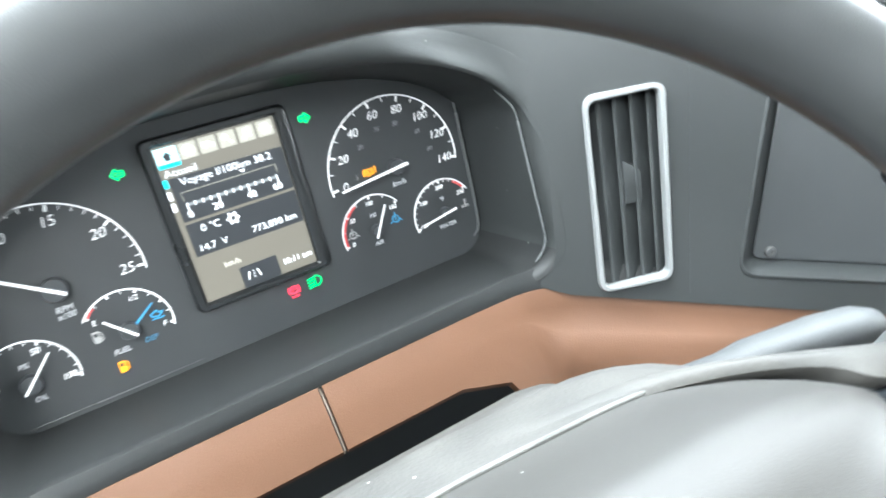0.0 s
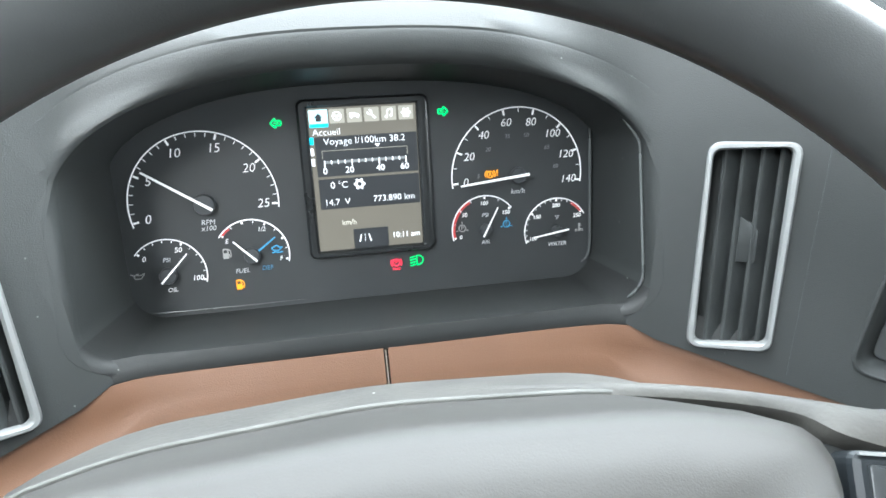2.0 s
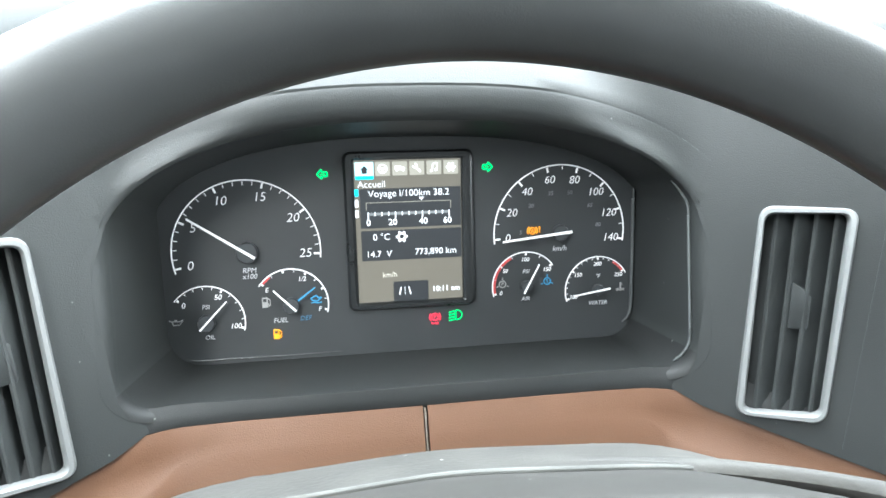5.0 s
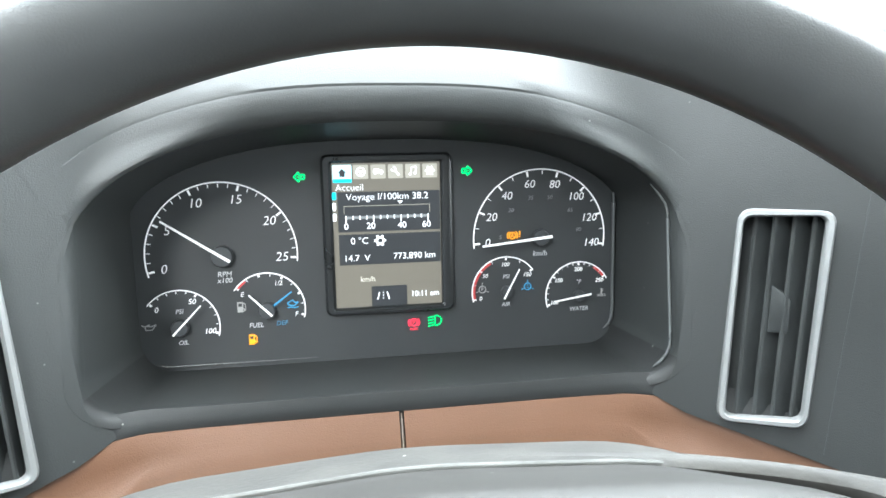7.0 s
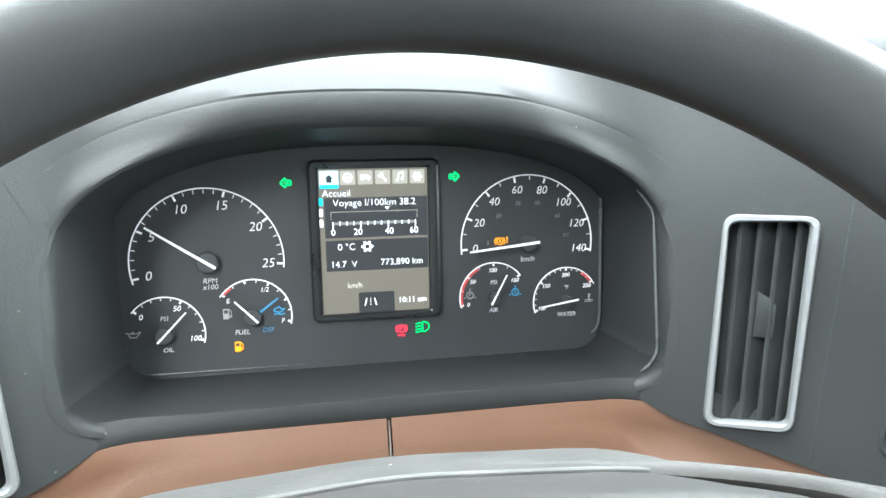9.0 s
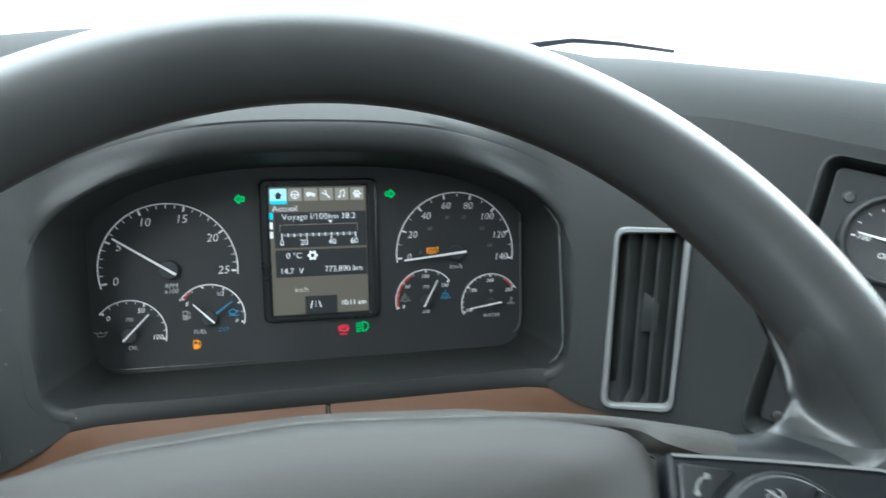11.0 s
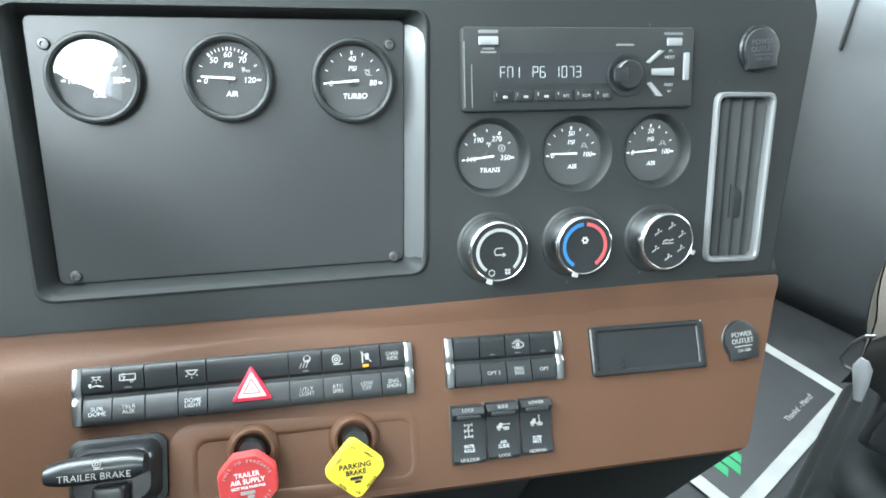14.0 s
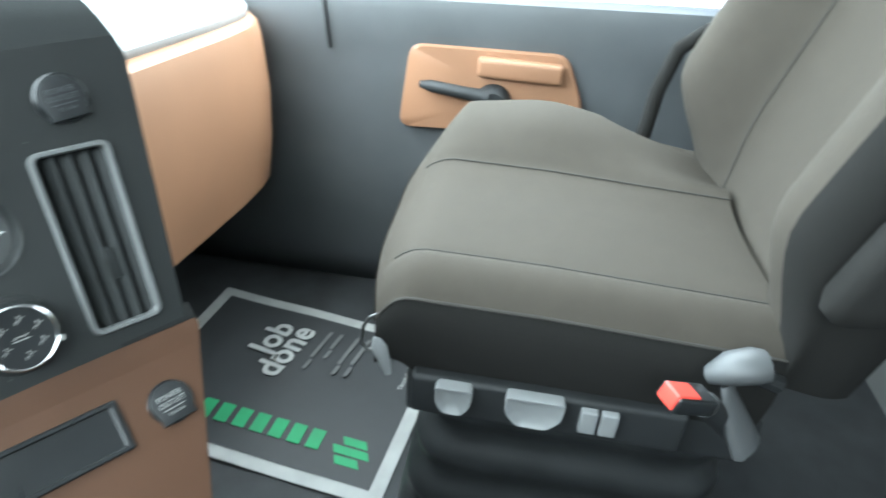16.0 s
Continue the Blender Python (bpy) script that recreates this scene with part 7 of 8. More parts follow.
for words, y, s in (("PARKING", 0.0048, 0.0074), ("BRAKE", -0.0018, 0.0066)):
    lettering(k_, words, s, 0, y, ZV, DARKPRINT, bold=0.00016)
for words, a in (("PULL", 140), ("TO", 90), ("APPLY", 45)):
    t = {140: 45, 90: 0, 45: -45}[a]
    r = 0.0192 if a != 90 else 0.0222
    lettering(k_, words, 0.0036, r * math.cos(radians(a)), r * math.sin(radians(a)), ZV, DARKPRINT, turn=t)
for words, a in (("PUSH", 225), ("TO", 270), ("RELEASE", 315)):
    t = {225: -45, 270: 0, 315: 45}[a]
    r = 0.0192 if a != 270 else 0.0225
    lettering(k_, words, 0.0036, r * math.cos(radians(a)), r * math.sin(radians(a)), ZV, DARKPRINT, turn=t)
bm = bmesh.new()
prism(bm, rrect(0.0120, 0.0030, 0.0005, 0, -0.0075, 2), ZV - 0.0002, ZV + 0.0002)
prism(bm, rrect(0.0060, 0.0024, 0.0010, 0.0010, -0.0112, 2), ZV - 0.0002, ZV + 0.0002)
part("maker_mark", bm, DARKPRINT, k_, "plain maker's mark")

# ---- trailer brake hand lever ----
hand_brake = thing("trailer_brake", BP @ at(-0.2490, -0.0545, 0, -1.0), "black trailer brake lever in a moulded housing", "brake lever")
bm = bmesh.new()
loft(bm, [[Vector((x, y, z)) for x, y in rrect(w, h_, r)] for w, h_, r, z in ((0.0630, 0.0470, 0.008, -0.002), (0.0630, 0.0470, 0.008, 0.0020), (0.0570, 0.0420, 0.009, 0.0030), (0.0520, 0.0370, 0.010, 0.0150), (0.0480, 0.0330, 0.010, 0.0175))], closed=True, caps=True)
part("housing", bm, BLACK, hand_brake, "gloss black housing", True)
bm = bmesh.new()
rows = []
for k in range(13):
    s = k / 12
    w = 0.0090 * (1 - 0.35 * abs(2 * s - 1) ** 5)
    rows.append([Vector((-0.0390 + 0.0590 * s, -0.0060 + w * math.cos(a) + 0.002 * s, 0.0300 + 0.0075 * math.sin(a))) for a in [2 * math.pi * j / 16 for j in range(16)]])
loft(bm, rows, closed=True, caps=True)
lv = part("lever", bm, BLACK, hand_brake, "black paddle lever", True)
lv.location = (0.0035, 0.0165, 0.0)
lv.rotation_euler = (radians(8), 0, radians(-1.0))
lettering(lv, "TRAILER BRAKE", 0.0064, -0.0090, -0.0075, 0.0377, PRINT, stretch=0.98)
symbol(tyre, 0.0065, -0.0075, 0.0005, PRINT, "symbol", parent=lv, z=0.0366)
bm = bmesh.new()
box(bm, -0.010, 0.010, -0.018, -0.004, 0.010, 0.028, 0.003)
part("lever_root", bm, BLACK, hand_brake, "", True)

# ---- passenger side: footwell, glove box panel, door ----
bm = bmesh.new()
loft(bm, [[Vector((1.02, 0.46, z)) + Vector((0, d, 0)), Vector((1.9, 0.46, z)) + Vector((0, d, 0))] for z, d in ((FLOOR_Z, -0.02), (0.20, 0.04), (0.45, 0.04), (0.76, 0.04))])
tagged(part("toe_board", bm, KNEE), "black toe board of the footwell", "toe board", kind="structure")
glove = thing("glove_panel", Matrix(), "tan brown padded glove panel in front of the seat", "dash panel")
bm = bmesh.new()
rows = []
GX = [1.04, 1.20, 1.40, 1.55, 1.64, 1.70, 1.745, 1.775, 1.79]
GY = [0.150, 0.140, 0.125, 0.115, 0.115, 0.122, 0.138, 0.165, 0.20]
for s in (0.0, 0.03, 0.1, 0.4, 0.7, 0.93, 1.0):
    row = []
    for x, y in zip(GX, GY):
        top, low = 0.770 - 0.05 * (x - 1.04) / 0.75, 0.395 - 0.045 * (x - 1.04) / 0.75
        z = top + (low - top) * s
        push = {0.0: 0.02, 0.03: 0.006, 0.1: 0.0, 0.4: -0.010, 0.7: -0.006, 0.93: 0.004, 1.0: 0.03}[s]
        row.append(Vector((x, y + push, z)))
    rows.append(row)
loft(bm, rows)
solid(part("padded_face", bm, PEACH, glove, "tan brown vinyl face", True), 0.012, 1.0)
# ledge in a pale tone that stands in for the blown-out window light
bm = bmesh.new()
loft(bm, [[Vector((x, y + dy, 0.770 + dz - 0.05 * (x - 1.04) / 0.75)) for x, y in zip(GX, GY)] for dy, dz in ((0.016, 0.002), (0.014, 0.022), (0.020, 0.029), (0.06, 0.033))] + [[Vector((x, 0.62, 0.80)) for x in GX]])
solid(part("ledge", bm, PALE, glove, "ledge whose pale tone stands in for window glare", True), 0.014)

door = thing("passenger_door", Matrix(), "dark closed passenger door with a tan insert", "door", kind="structure")
DX = 1.80
bm = bmesh.new()
rows = []
for y in (0.46, 0.22, 0.05, -0.12, -0.3, -0.6, -0.9, -1.3):
    sill = 0.765 - 0.045 * y
    out = max(0.0, (y - 0.02) / 0.44) * 0.05
    rows.append([Vector((DX + d + out * 0, y, z)) for d, z in ((0.085, sill + 0.004), (0.030, sill + 0.010), (0.008, sill + 0.004), (0.0, sill - 0.018), (0.004, sill - 0.10), (0.022, 0.50), (0.012, 0.42), (0.012, 0.12), (0.030, FLOOR_Z))])
loft(bm, rows)
solid(part("door_skin", bm, DOORDARK, door, "dark moulded door lining", True), 0.01)
bm = bmesh.new()
ins = [(-0.165, 0.500), (-0.185, 0.690), (-0.520, 0.700), (-0.570, 0.590), (-0.570, 0.525)]
pts = rquad(ins, 0.03, 5)
loft(bm, [[Vector((DX + d, cy + (y - cy) * k, cz + (z - cz) * k)) for y, z in pts for cy, cz in ((-0.40, 0.60),)] for d, k in ((0.035, 1.0), (-0.003, 1.0), (-0.008, 0.97), (-0.010, 0.5), (-0.010, 0.02))], closed=True, caps=True)
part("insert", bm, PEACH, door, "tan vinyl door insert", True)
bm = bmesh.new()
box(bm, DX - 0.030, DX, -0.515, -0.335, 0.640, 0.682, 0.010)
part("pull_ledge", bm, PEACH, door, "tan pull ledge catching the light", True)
bm = bmesh.new()
tube(bm, [(DX - 0.022, -0.215, 0.610), (DX - 0.030, -0.24, 0.611), (DX - 0.034, -0.32, 0.605), (DX - 0.034, -0.365, 0.600)], [0.008, 0.013, 0.014, 0.018], 14)
tube(bm, [(DX + 0.0, -0.375, 0.585), (DX - 0.030, -0.375, 0.585), (DX - 0.044, -0.375, 0.585)], [0.040, 0.040, 0.030], 24)
part("door_handle", bm, KNEE, door, "black door handle", True)
bm = bmesh.new()
tube(bm, [(DX - 0.002, 0.005, 0.78), (DX - 0.004, -0.003, 0.70), (DX + 0.002, -0.006, 0.66)], 0.004, 8)
part("door_seam", bm, KNEE, door)
bm = bmesh.new()
box(bm, 1.872, 1.878, -1.0, 0.40, 0.70, 1.52)
ob = tagged(part("window_2", bm, WIND), "clear passenger door window glass", "window", kind="structure")
ob.visible_shadow = False

# ---- floor mat: printed paper on the floor ----
eu, ev = Vector((0.990, -0.135, 0)), Vector((0.135, 0.990, 0))
MATM = basis((1.1345, -0.2800, FLOOR_Z), eu, ev)
paper = thing("paper_floor_mat", MATM, "printed black paper floor mat with a white border", "floor mat")
MW, MH = 0.484, 0.605


def sheet(u0, u1, v0, v1, z, thick, n=14):
    """A thin, slightly wavy sheet."""
    bm = bmesh.new()
    rows = []
    for i in range(n + 1):
        row = []
        for j in range(n + 1):
            u, v = u0 + (u1 - u0) * i / n, v0 + (v1 - v0) * j / n
            row.append(Vector((u, v, z + 0.0018 * (1 + math.sin(9 * u + 5 * v)) + 0.0012 * math.sin(23 * v))))
        rows.append(row)
    loft(bm, rows)
    return bm


solid(part("white_border", sheet(0, MW, 0, MH, 0.0015, 0), MAT_WHITE, paper, "white paper border"), 0.0008)
part("black_field", sheet(0.028, MW - 0.028, 0.028, MH - 0.028, 0.0034, 0), MAT_BLACK, paper, "black printed field")


def flat(pts, mat, name, label=""):
    bm = bmesh.new()
    prism(bm, [(u + 0.0136, v + 0.0160) for u, v in pts], 0.0086, 0.0092)
    return part(name, bm, mat, paper, label)


def mat_text(words, size, u, v, turn, mat_=MAT_WHITE, bold=0.0):
    ob = lettering(paper, words, size, u, v, 0.0090, mat_, turn=turn, bold=bold)
    return ob


mat_text("Job", 0.086, 0.3466, 0.3990, -6, bold=0.0022)
mat_text("done", 0.086, 0.3176, 0.3490, -6, bold=0.0022)
mat_text("Thanks! - Merci!", 0.017, 0.345, 0.060, 0)
bm = bmesh.new()
for v, spans in ((0.282, ((0.278, 0.310), (0.318, 0.412))), (0.252, ((0.325, 0.352), (0.358, 0.412))), (0.214, ((0.283, 0.312), (0.318, 0.415))), (0.186, ((0.286, 0.318), (0.326, 0.418)))):
    for u0, u1 in spans:
        prism(bm, [(u0, v), (u1, v - 0.09 * (u1 - u0)), (u1, v + 0.0085 - 0.09 * (u1 - u0)), (u0, v + 0.0085)], 0.0086, 0.0092)
part("small_print", bm, MAT_GREY, paper, "lines of unreadable grey print")
# plain green device and bars
for k in range(3):
    c = -0.024 + 0.024 * k
    half = (0.040, 0.052, 0.040)[k]
    flat([(0.0836 + c - 0.010, 0.078 - half + 0.01), (0.0836 + c + 0.009, 0.078 - half + 0.02), (0.0836 + c + 0.009, 0.078 + half - 0.01), (0.0836 + c - 0.010, 0.078 + half - 0.02)], MAT_GREEN, "green_bar", "green printed device")
for k in range(8):
    v = 0.142 + 0.041 * k
    flat([(0.068, v), (0.068, v + 0.028), (0.116, v + 0.030), (0.116, v + 0.002)][::-1], MAT_GREEN, "green_bar", "green printed bar")

# ---- passenger seat ----
seat = thing("passenger_seat", Matrix(), "grey-brown cloth air-ride passenger seat", "seat")
SX0 = 1.035
PROF = [(0.012, -0.150), (0.0, -0.100), (-0.004, -0.055), (0.004, -0.022), (0.028, 0.004), (0.055, 0.012), (0.075, 0.004), (0.095, 0.004), (0.19, -0.004), (0.28, -0.008), (0.33, -0.004), (0.358, 0.002), (0.385, 0.016), (0.44, 0.036), (0.50, 0.044), (0.55, 0.028), (0.583, -0.02), (0.588, -0.09), (0.58, -0.150)]


def smooth_line(pts, steps=3):
    """The points of a profile with soft in-between points."""
    out = []
    for i in range(len(pts) - 1):
        a, b, c, d = (Vector(pts[min(max(j, 0), len(pts) - 1)]) for j in (i - 1, i, i + 1, i + 2))
        for k in range(steps):
            t = k / steps
            out.append(0.5 * ((2 * b) + (c - a) * t + (2 * a - 5 * b + 4 * c - d) * t * t + (3 * b - a - 3 * c + d) * t ** 3))
    out.append(Vector(pts[-1]))
    return [tuple(p) for p in out]


SOFT = smooth_line(PROF)


def cushion_point(i, s):
    dx, dz = SOFT[i]
    y = -0.262 - 0.525 * s
    front = max(0.0, 1 - s / 0.16)
    h = 0.622 - 0.062 * front ** 2.2 - 0.020 * max(0.0, s - 0.45)
    bol = dz * (1 - 0.75 * front) if dz > 0 else dz * (1 - 0.35 * front if dz < -0.02 else 1)
    rear = (0.020 * math.exp(-((s - 0.42) / 0.2) ** 2) - 0.050 * max(0.0, s - 0.6) / 0.4) * ease((dx - 0.36) / 0.09) * (1 - ease((dx - 0.54) / 0.05))
    fx = dx - 0.30
    y -= 0.085 * (abs(fx) / 0.3) ** 2.5 * front * (1.0 if fx > 0 else 0.35)
    return Vector((SX0 + 0.30 + fx * (1 - 0.05 * front ** 2), y, h + bol + rear))


STATIONS = [0.0, 0.006, 0.014, 0.025, 0.04, 0.06, 0.085, 0.115, 0.15, 0.19, 0.25, 0.31, 0.38, 0.45, 0.52, 0.6, 0.68, 0.76, 0.85, 0.93, 1.0]
top_i = list(range(9, 49))
bm = bmesh.new()
loft(bm, [[cushion_point(i, s) for i in top_i] for s in STATIONS])
low = [cushion_point(i, 0.0) for i in top_i]
loft(bm, [[Vector((p.x, p.y + 0.002, p.z)) * 1.0 for p in low], [Vector((SX0 + 0.30 + (p.x - SX0 - 0.30) * 0.99, p.y - 0.002, min(p.z - 0.035, 0.545))) for p in low]])
part("cushion", bm, CLOTH, seat, "grey-brown woven cushion", True)
bm = bmesh.new()
loft(bm, [[cushion_point(i, s) + Vector((0, 0.001, 0)) for i in range(0, 10)] for s in STATIONS])
loft(bm, [[cushion_point(i, s) for i in range(48, 55)] for s in STATIONS])
front_low = [Vector((SX0 + 0.30 + (p.x - SX0 - 0.30) * 0.99, p.y - 0.001, min(p.z - 0.035, 0.545))) for p in low]
loft(bm, [front_low, [Vector((p.x, p.y - 0.006, 0.515)) for p in front_low], [Vector((p.x, p.y - 0.025, 0.470)) for p in front_low]])
part("cushion_side", bm, CLOTH_DARK, seat, "darker side boxing of the cushion", True)


def seam(i, dz, name="seam"):
    bm = bmesh.new()
    tube(bm, [cushion_point(i, s) + Vector((0, 0, dz)) for s in STATIONS[5:]], 0.0016, 6)
    part(name, bm, STITCH, seat, "stitched seam")


seam(18, 0.0006)
seam(33, 0.0006)
bm = bmesh.new()
tube(bm, [cushion_point(9, s) + Vector((-0.002, 0, 0.0)) for s in STATIONS[1:]], 0.0022, 6)
part("piping", bm, STITCH, seat, "dark edge piping", True)


def back_point(dx, dy, t, grow=1.0):
    """A point of the backrest: dx across, dy forwards of its face, t up its height."""
    base = Vector((SX0 + 0.012, -0.790, 0.55)).lerp(Vector((SX0 + 0.012, -1.000, 1.34)), t)
    narrow = 1 - 0.16 * max(0.0, t - 0.75) / 0.25
    f = Vector((0, 0.959, 0.283))
    return base + Vector((0.275 + (dx - 0.275) * narrow, 0, 0)) + f * dy * grow


BPROF = [(0.02, -0.10), (0.0, -0.06), (-0.010, 0.0), (-0.014, 0.070), (0.0, 0.112), (0.024, 0.130), (0.052, 0.132), (0.084, 0.112), (0.112, 0.066), (0.135, 0.026), (0.175, 0.008), (0.275, 0.0), (0.375, 0.008), (0.415, 0.026), (0.438, 0.066), (0.466, 0.112), (0.498, 0.132), (0.526, 0.130), (0.550, 0.112), (0.564, 0.070), (0.560, 0.0), (0.55, -0.06), (0.53, -0.10)]
BSOFT = smooth_line([(dx, dy * (0.62 if dx < 0.2 else 0.84) if dy > 0 else dy) for dx, dy in BPROF])
TT = [0.0, 0.03, 0.06, 0.09, 0.12, 0.15, 0.18, 0.21, 0.24, 0.28, 0.32, 0.37, 0.43, 0.49, 0.55, 0.7, 0.82, 0.92, 0.98, 1.0]


def bulge(t):
    f = min(1.0, t / 0.24)
    return (0.2 + 1.1 * f * f * (3 - 2 * f) - 0.95 * max(0.0, t - 0.2) ** 2 / (abs(t - 0.2) + 0.15)) * (1.0 if t < 0.9 else 1.0 - 3.5 * (t - 0.9))


bm = bmesh.new()
loft(bm, [[back_point(dx, dy * bulge(t) if dy > 0 else dy, t) for dx, dy in BSOFT[14:55]] for t in TT])
part("backrest", bm, CLOTH, seat, "grey-brown woven backrest with side bolsters", True)
bm = bmesh.new()
loft(bm, [[back_point(dx, dy * bulge(t) if dy > 0 else dy, t) for dx, dy in BSOFT[54:] + BSOFT[:15]] for t in TT])
loft(bm, [[back_point(dx, -0.05, 1.0) for dx, dy in BSOFT[14:55]], [back_point(dx, dy * bulge(1.0), 1.0) for dx, dy in BSOFT[14:55]]])
part("backrest_side", bm, CLOTH_DARK, seat, "darker side and back of the backrest", True)
for i in (9, 13):
    bm = bmesh.new()
    tube(bm, [back_point(BSOFT[3 * i][0], BSOFT[3 * i][1] * bulge(t) + 0.001, t) for t in TT[:-1]], 0.0016, 6)
    part("seam", bm, STITCH, seat, "stitched seam")
bm = bmesh.new()
box(bm, SX0 + 0.012, SX0 + 0.57, -0.80, -0.335, 0.395, 0.475, 0.012)
part("seat_pan", bm, KNEE, seat, "black seat pan", True)
bm = bmesh.new()
rows = []
for k in range(41):
    f = k / 40
    e = 0.014 * math.sin(2 * math.pi * (4 * f + 0.6)) * (1 - 0.3 * f)
    rows.append([Vector((x, y, 0.410 - 0.350 * f)) for x, y in rrect(0.46 + 0.09 * f + e, 0.44 + 0.07 * f + e, 0.075, SX0 + 0.30, -0.585 + 0.012 * f, 7)])
loft(bm, rows, closed=True, caps=True)
part("suspension_boot", bm, BOOT, seat, "rounded black rubber suspension boot", True)
bm = bmesh.new()
box(bm, SX0 + 0.02, SX0 + 0.56, -0.82, -0.36, FLOOR_Z, 0.062, 0.006)
part("base_plate", bm, KNEE, seat, "", True)
bm = bmesh.new()
box(bm, SX0 - 0.010, SX0 + 0.03, -0.70, -0.345, 0.420, 0.486, 0.008)
part("control_rail", bm, KNEE, seat, "black control rail", True)
for y, w, h_ in ((-0.403, 0.050, 0.046), (-0.507, 0.078, 0.050)):
    bm = bmesh.new()
    loft(bm, [[Vector((x, y + a * k, 0.459 + 0.004 + b_ * k)) for a, b_ in rquad([(-0.5 * w, 0.5 * h_), (-0.47 * w, -0.12 * h_), (-0.26 * w, -0.5 * h_), (0.26 * w, -0.5 * h_), (0.47 * w, -0.12 * h_), (0.5 * w, 0.5 * h_)], 0.007, 4)] for x, k in ((SX0 - 0.006, 0.96), (SX0 - 0.020, 1.0), (SX0 - 0.024, 0.98), (SX0 - 0.0245, 0.92), (SX0 - 0.019, 0.72), (SX0 - 0.0165, 0.4), (SX0 - 0.016, 0.1))], closed=True, caps=True)
    part("lever", bm, LEVER, seat, "grey scooped seat lever", True)
for y in (-0.577, -0.603):
    bm = bmesh.new()
    box(bm, SX0 - 0.020, SX0 - 0.006, y - 0.011, y + 0.011, 0.440, 0.478, 0.003)
    part("rocker_key", bm, LEVER, seat, "small grey rocker key", True)
bm = bmesh.new()
tube(bm, [(SX0 + 0.004, -0.312, 0.468), (SX0 + 0.006, -0.305, 0.492), (SX0 + 0.008, -0.298, 0.512), (SX0 + 0.010, -0.296, 0.524)], [0.005, 0.009, 0.011, 0.006], 12, squash=0.6)
tab = part("slide_tab", bm, LEVER, seat, "small pale slide tab", True)
bm = bmesh.new()
tube(bm, [(SX0 + 0.012, -0.300, 0.500), (SX0 + 0.013, -0.281, 0.498), (SX0 + 0.014, -0.273, 0.508), (SX0 + 0.015, -0.276, 0.535), (SX0 + 0.016, -0.283, 0.549), (SX0 + 0.030, -0.300, 0.553)], 0.0022, 8)
part("slide_bar", bm, SCREW, tab, "bent steel wire bar", True)
bm = bmesh.new()
rows = []
for k, f in enumerate((0.0, 0.04, 0.1, 0.3, 0.6, 0.9, 0.97, 1.0)):
    w = (0.4, 0.8, 0.97, 1.0, 1.0, 0.95, 0.75, 0.35)[k]
    rows.append([Vector((1.002 + x, -0.800 - 0.10 * f + y, 0.680 + 0.30 * f)) for x, y in rrect(0.046 * w, 0.085 * w, 0.02)])
loft(bm, rows, closed=True, caps=True)
part("armrest", bm, CLOTH_DARK, seat, "charcoal folded-up armrest", True)
bm = bmesh.new()
tube(bm, [(1.612, -0.67, 0.58), (1.625, -0.68, 0.70), (1.63, -0.70, 0.78), (1.63, -0.74, 0.815), (1.63, -0.84, 0.825)], 0.014, 12)
part("armrest_frame", bm, CLOTH_DARK, seat, "dark armrest side", True)

# ---- seat belt buckle and bracket beside the seat ----
belt_o = thing("seat_belt_buckle", Matrix(), "black belt buckle with a red release button", "seat belt buckle")
stem = [(0.995, -0.74, 0.50), (0.975, -0.71, 0.54), (0.950, -0.675, 0.585)]
bm = bmesh.new()
tube(bm, stem, [0.013, 0.013, 0.015], 10)
part("stem", bm, KNEE, belt_o, "black stem", True)
dirv = Vector((-0.018, 0.036, 0.014)).normalized()
bmx = basis((0.935, -0.648, 0.603), dirv.cross(Vector((0, 0, 1))).normalized(), dirv)
bm = bmesh.new()
box(bm, -0.016, 0.016, -0.030, 0.026, -0.010, 0.010, 0.004)
ob = part("buckle_body", bm, BLACK, belt_o, "", True)
ob.matrix_basis = bmx
bm = bmesh.new()
box(bm, -0.0125, 0.0125, -0.006, 0.0275, -0.0085, 0.0115, 0.003)
ob = part("release_button", bm, BUCKLE, belt_o, "bright red release button", True)
ob.matrix_basis = bmx
pivot = thing("armrest_pivot", Matrix(), "grey metal seat pivot bracket beside the backrest", "bracket")
bm = bmesh.new()
tube(bm, [(1.000, -0.688, 0.583), (0.996, -0.705, 0.600), (0.995, -0.728, 0.610), (0.996, -0.742, 0.612)], [0.013, 0.024, 0.026, 0.022], 14, squash=0.7)
part("bracket", bm, BRACKET, pivot, "pale grey bracket", True)
bm = bmesh.new()
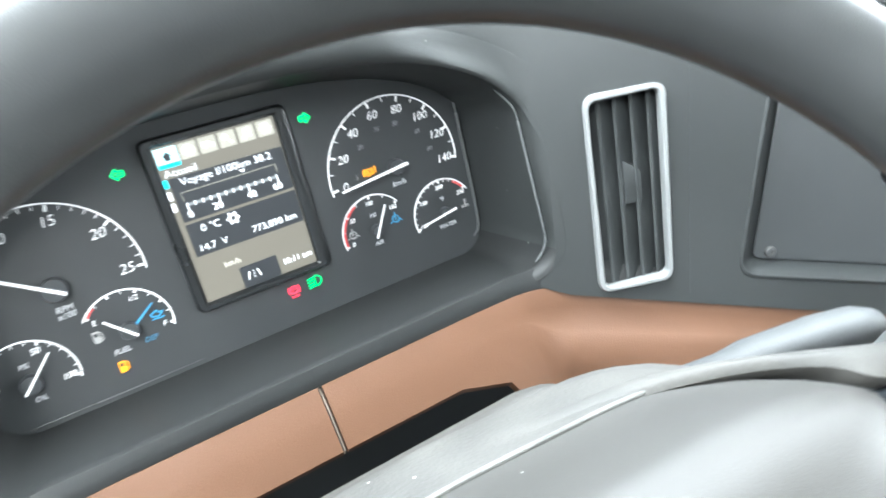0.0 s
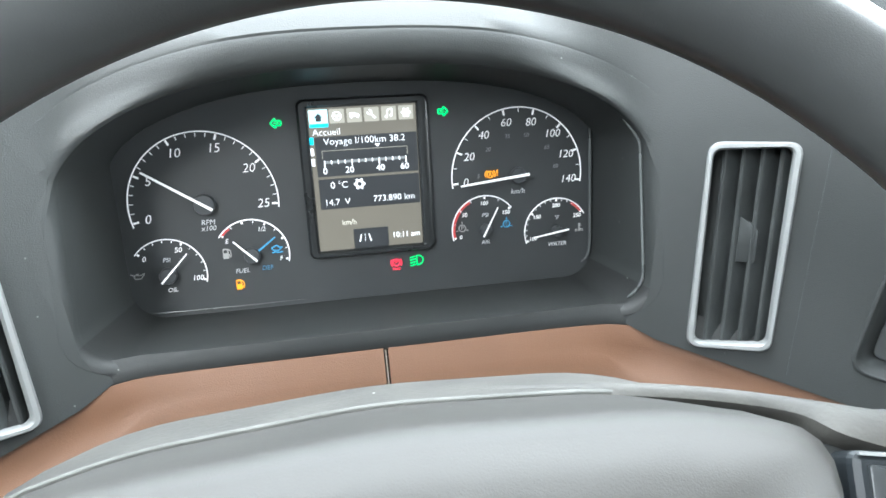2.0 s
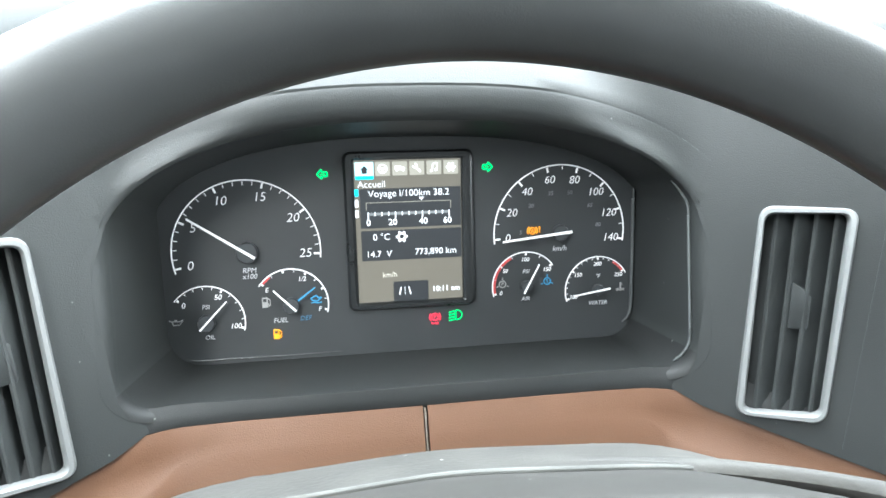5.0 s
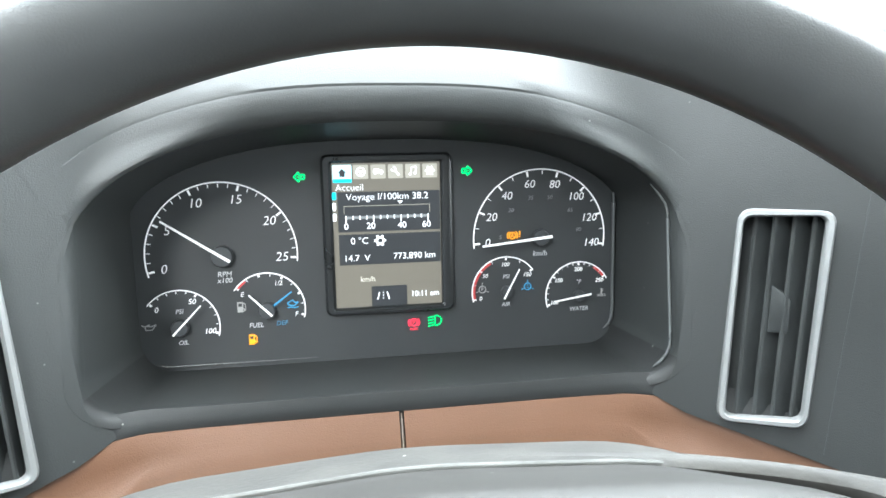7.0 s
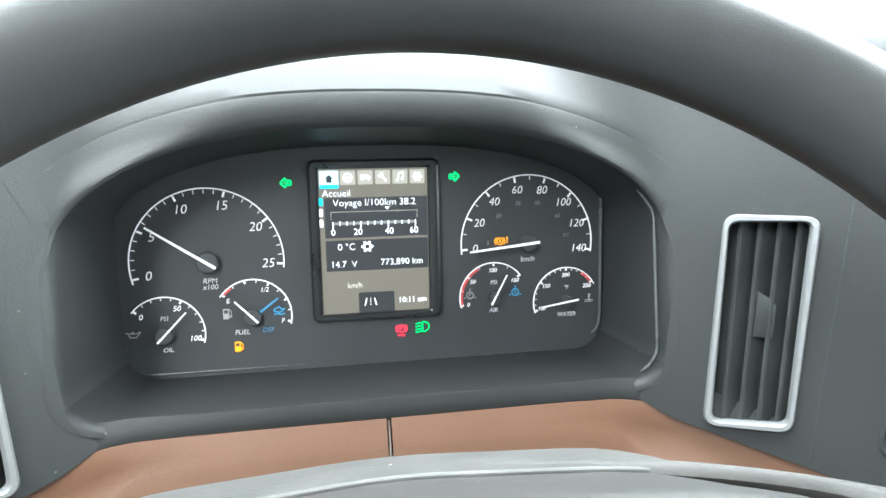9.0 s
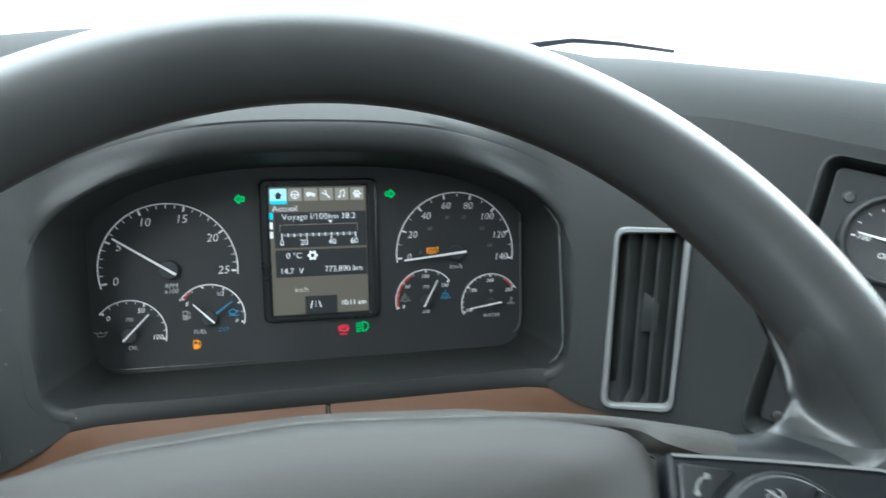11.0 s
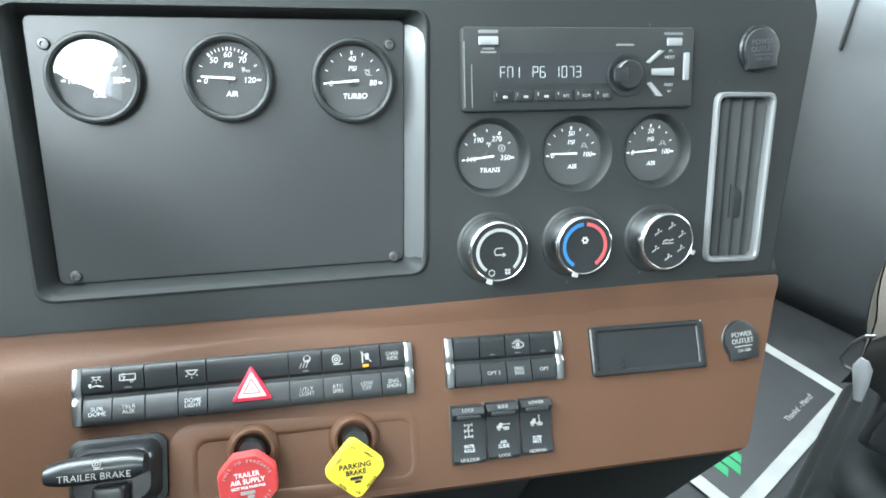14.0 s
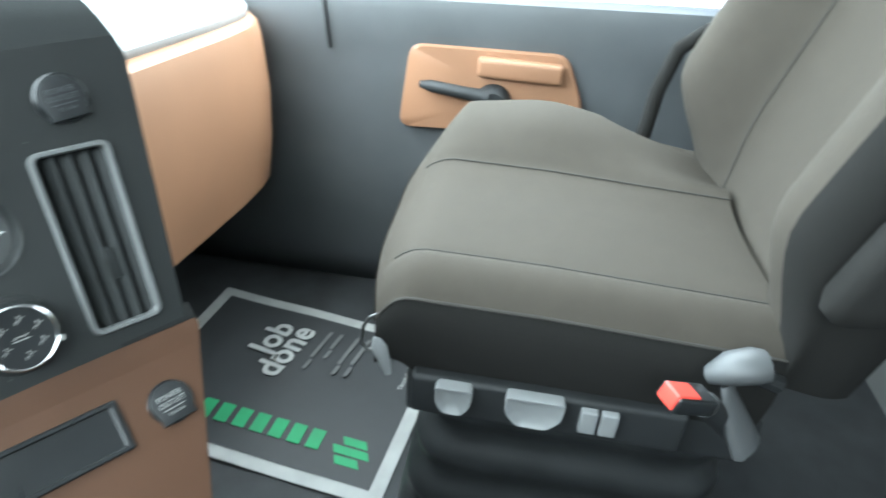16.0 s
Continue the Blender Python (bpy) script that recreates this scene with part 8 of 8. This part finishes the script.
tube(bm, [(0.985, -0.705, 0.585), (0.965, -0.725, 0.545), (0.960, -0.740, 0.520)], [0.010, 0.022, 0.024], 12, squash=0.5)
part("recline_lever", bm, BRACKET, pivot, "grey recline lever", True)
bm = bmesh.new()
tube(bm, [(1.0, -0.70, 0.60), (1.02, -0.74, 0.58), (1.03, -0.78, 0.56)], 0.012, 10)
part("pivot_pin", bm, KNEE, pivot)

# ---- outside: hood and wiper ----
hood = thing("truck_hood", Matrix(), "white painted truck hood seen through the windshield", "hood")
bm = bmesh.new()
rows = []
for k in range(13):
    x = -0.20 + 1.70 * k / 12
    drop = 0.10 * ((x - 0.65) / 0.85) ** 2
    rows.append([Vector((x, y, z - drop * d)) for y, z, d in ((0.86, 0.64, 0.6), (0.95, 0.70, 0.8), (1.2, 0.70, 1.0), (1.8, 0.64, 1.2), (2.3, 0.45, 1.2), (2.4, 0.0, 1.0))])
loft(bm, rows)
part("hood_shell", bm, PAINT, hood, "", True)
bm = bmesh.new()
loft(bm, [[Vector((x, y - 0.25 * max(0.0, abs(x - 0.6) - 0.5) ** 2, z)) for x in [-0.5 + 0.23 * k for k in range(11)]] for y, z in ((0.80, 0.790), (0.87, 0.800), (0.93, 0.790), (0.95, 0.60))])
tagged(part("cowl", bm, PAINT), "white painted cowl below the windshield", "cowl", kind="structure")
wiper = thing("windshield_wiper", Matrix(), "black windshield wiper resting on the glass", "wiper")
bm = bmesh.new()
tube(bm, [(0.36, 0.905, 0.818), (0.43, 0.900, 0.826), (0.50, 0.895, 0.838), (0.58, 0.89, 0.836), (0.68, 0.885, 0.828)], [0.003, 0.005, 0.004, 0.0035, 0.003], 8)
part("arm", bm, WIPERBLACK, wiper, "", True)
bm = bmesh.new()
tube(bm, [(0.34, 0.90, 0.808), (0.47, 0.898, 0.812), (0.50, 0.898, 0.813)], 0.005, 6)
part("blade", bm, WIPERBLACK, wiper, "", True)
bm = bmesh.new()
tube(bm, [(0.38, 0.905, 0.780), (0.38, 0.905, 0.822)], [0.012, 0.009], 10)
part("pivot", bm, WIPERBLACK, wiper, "", True)
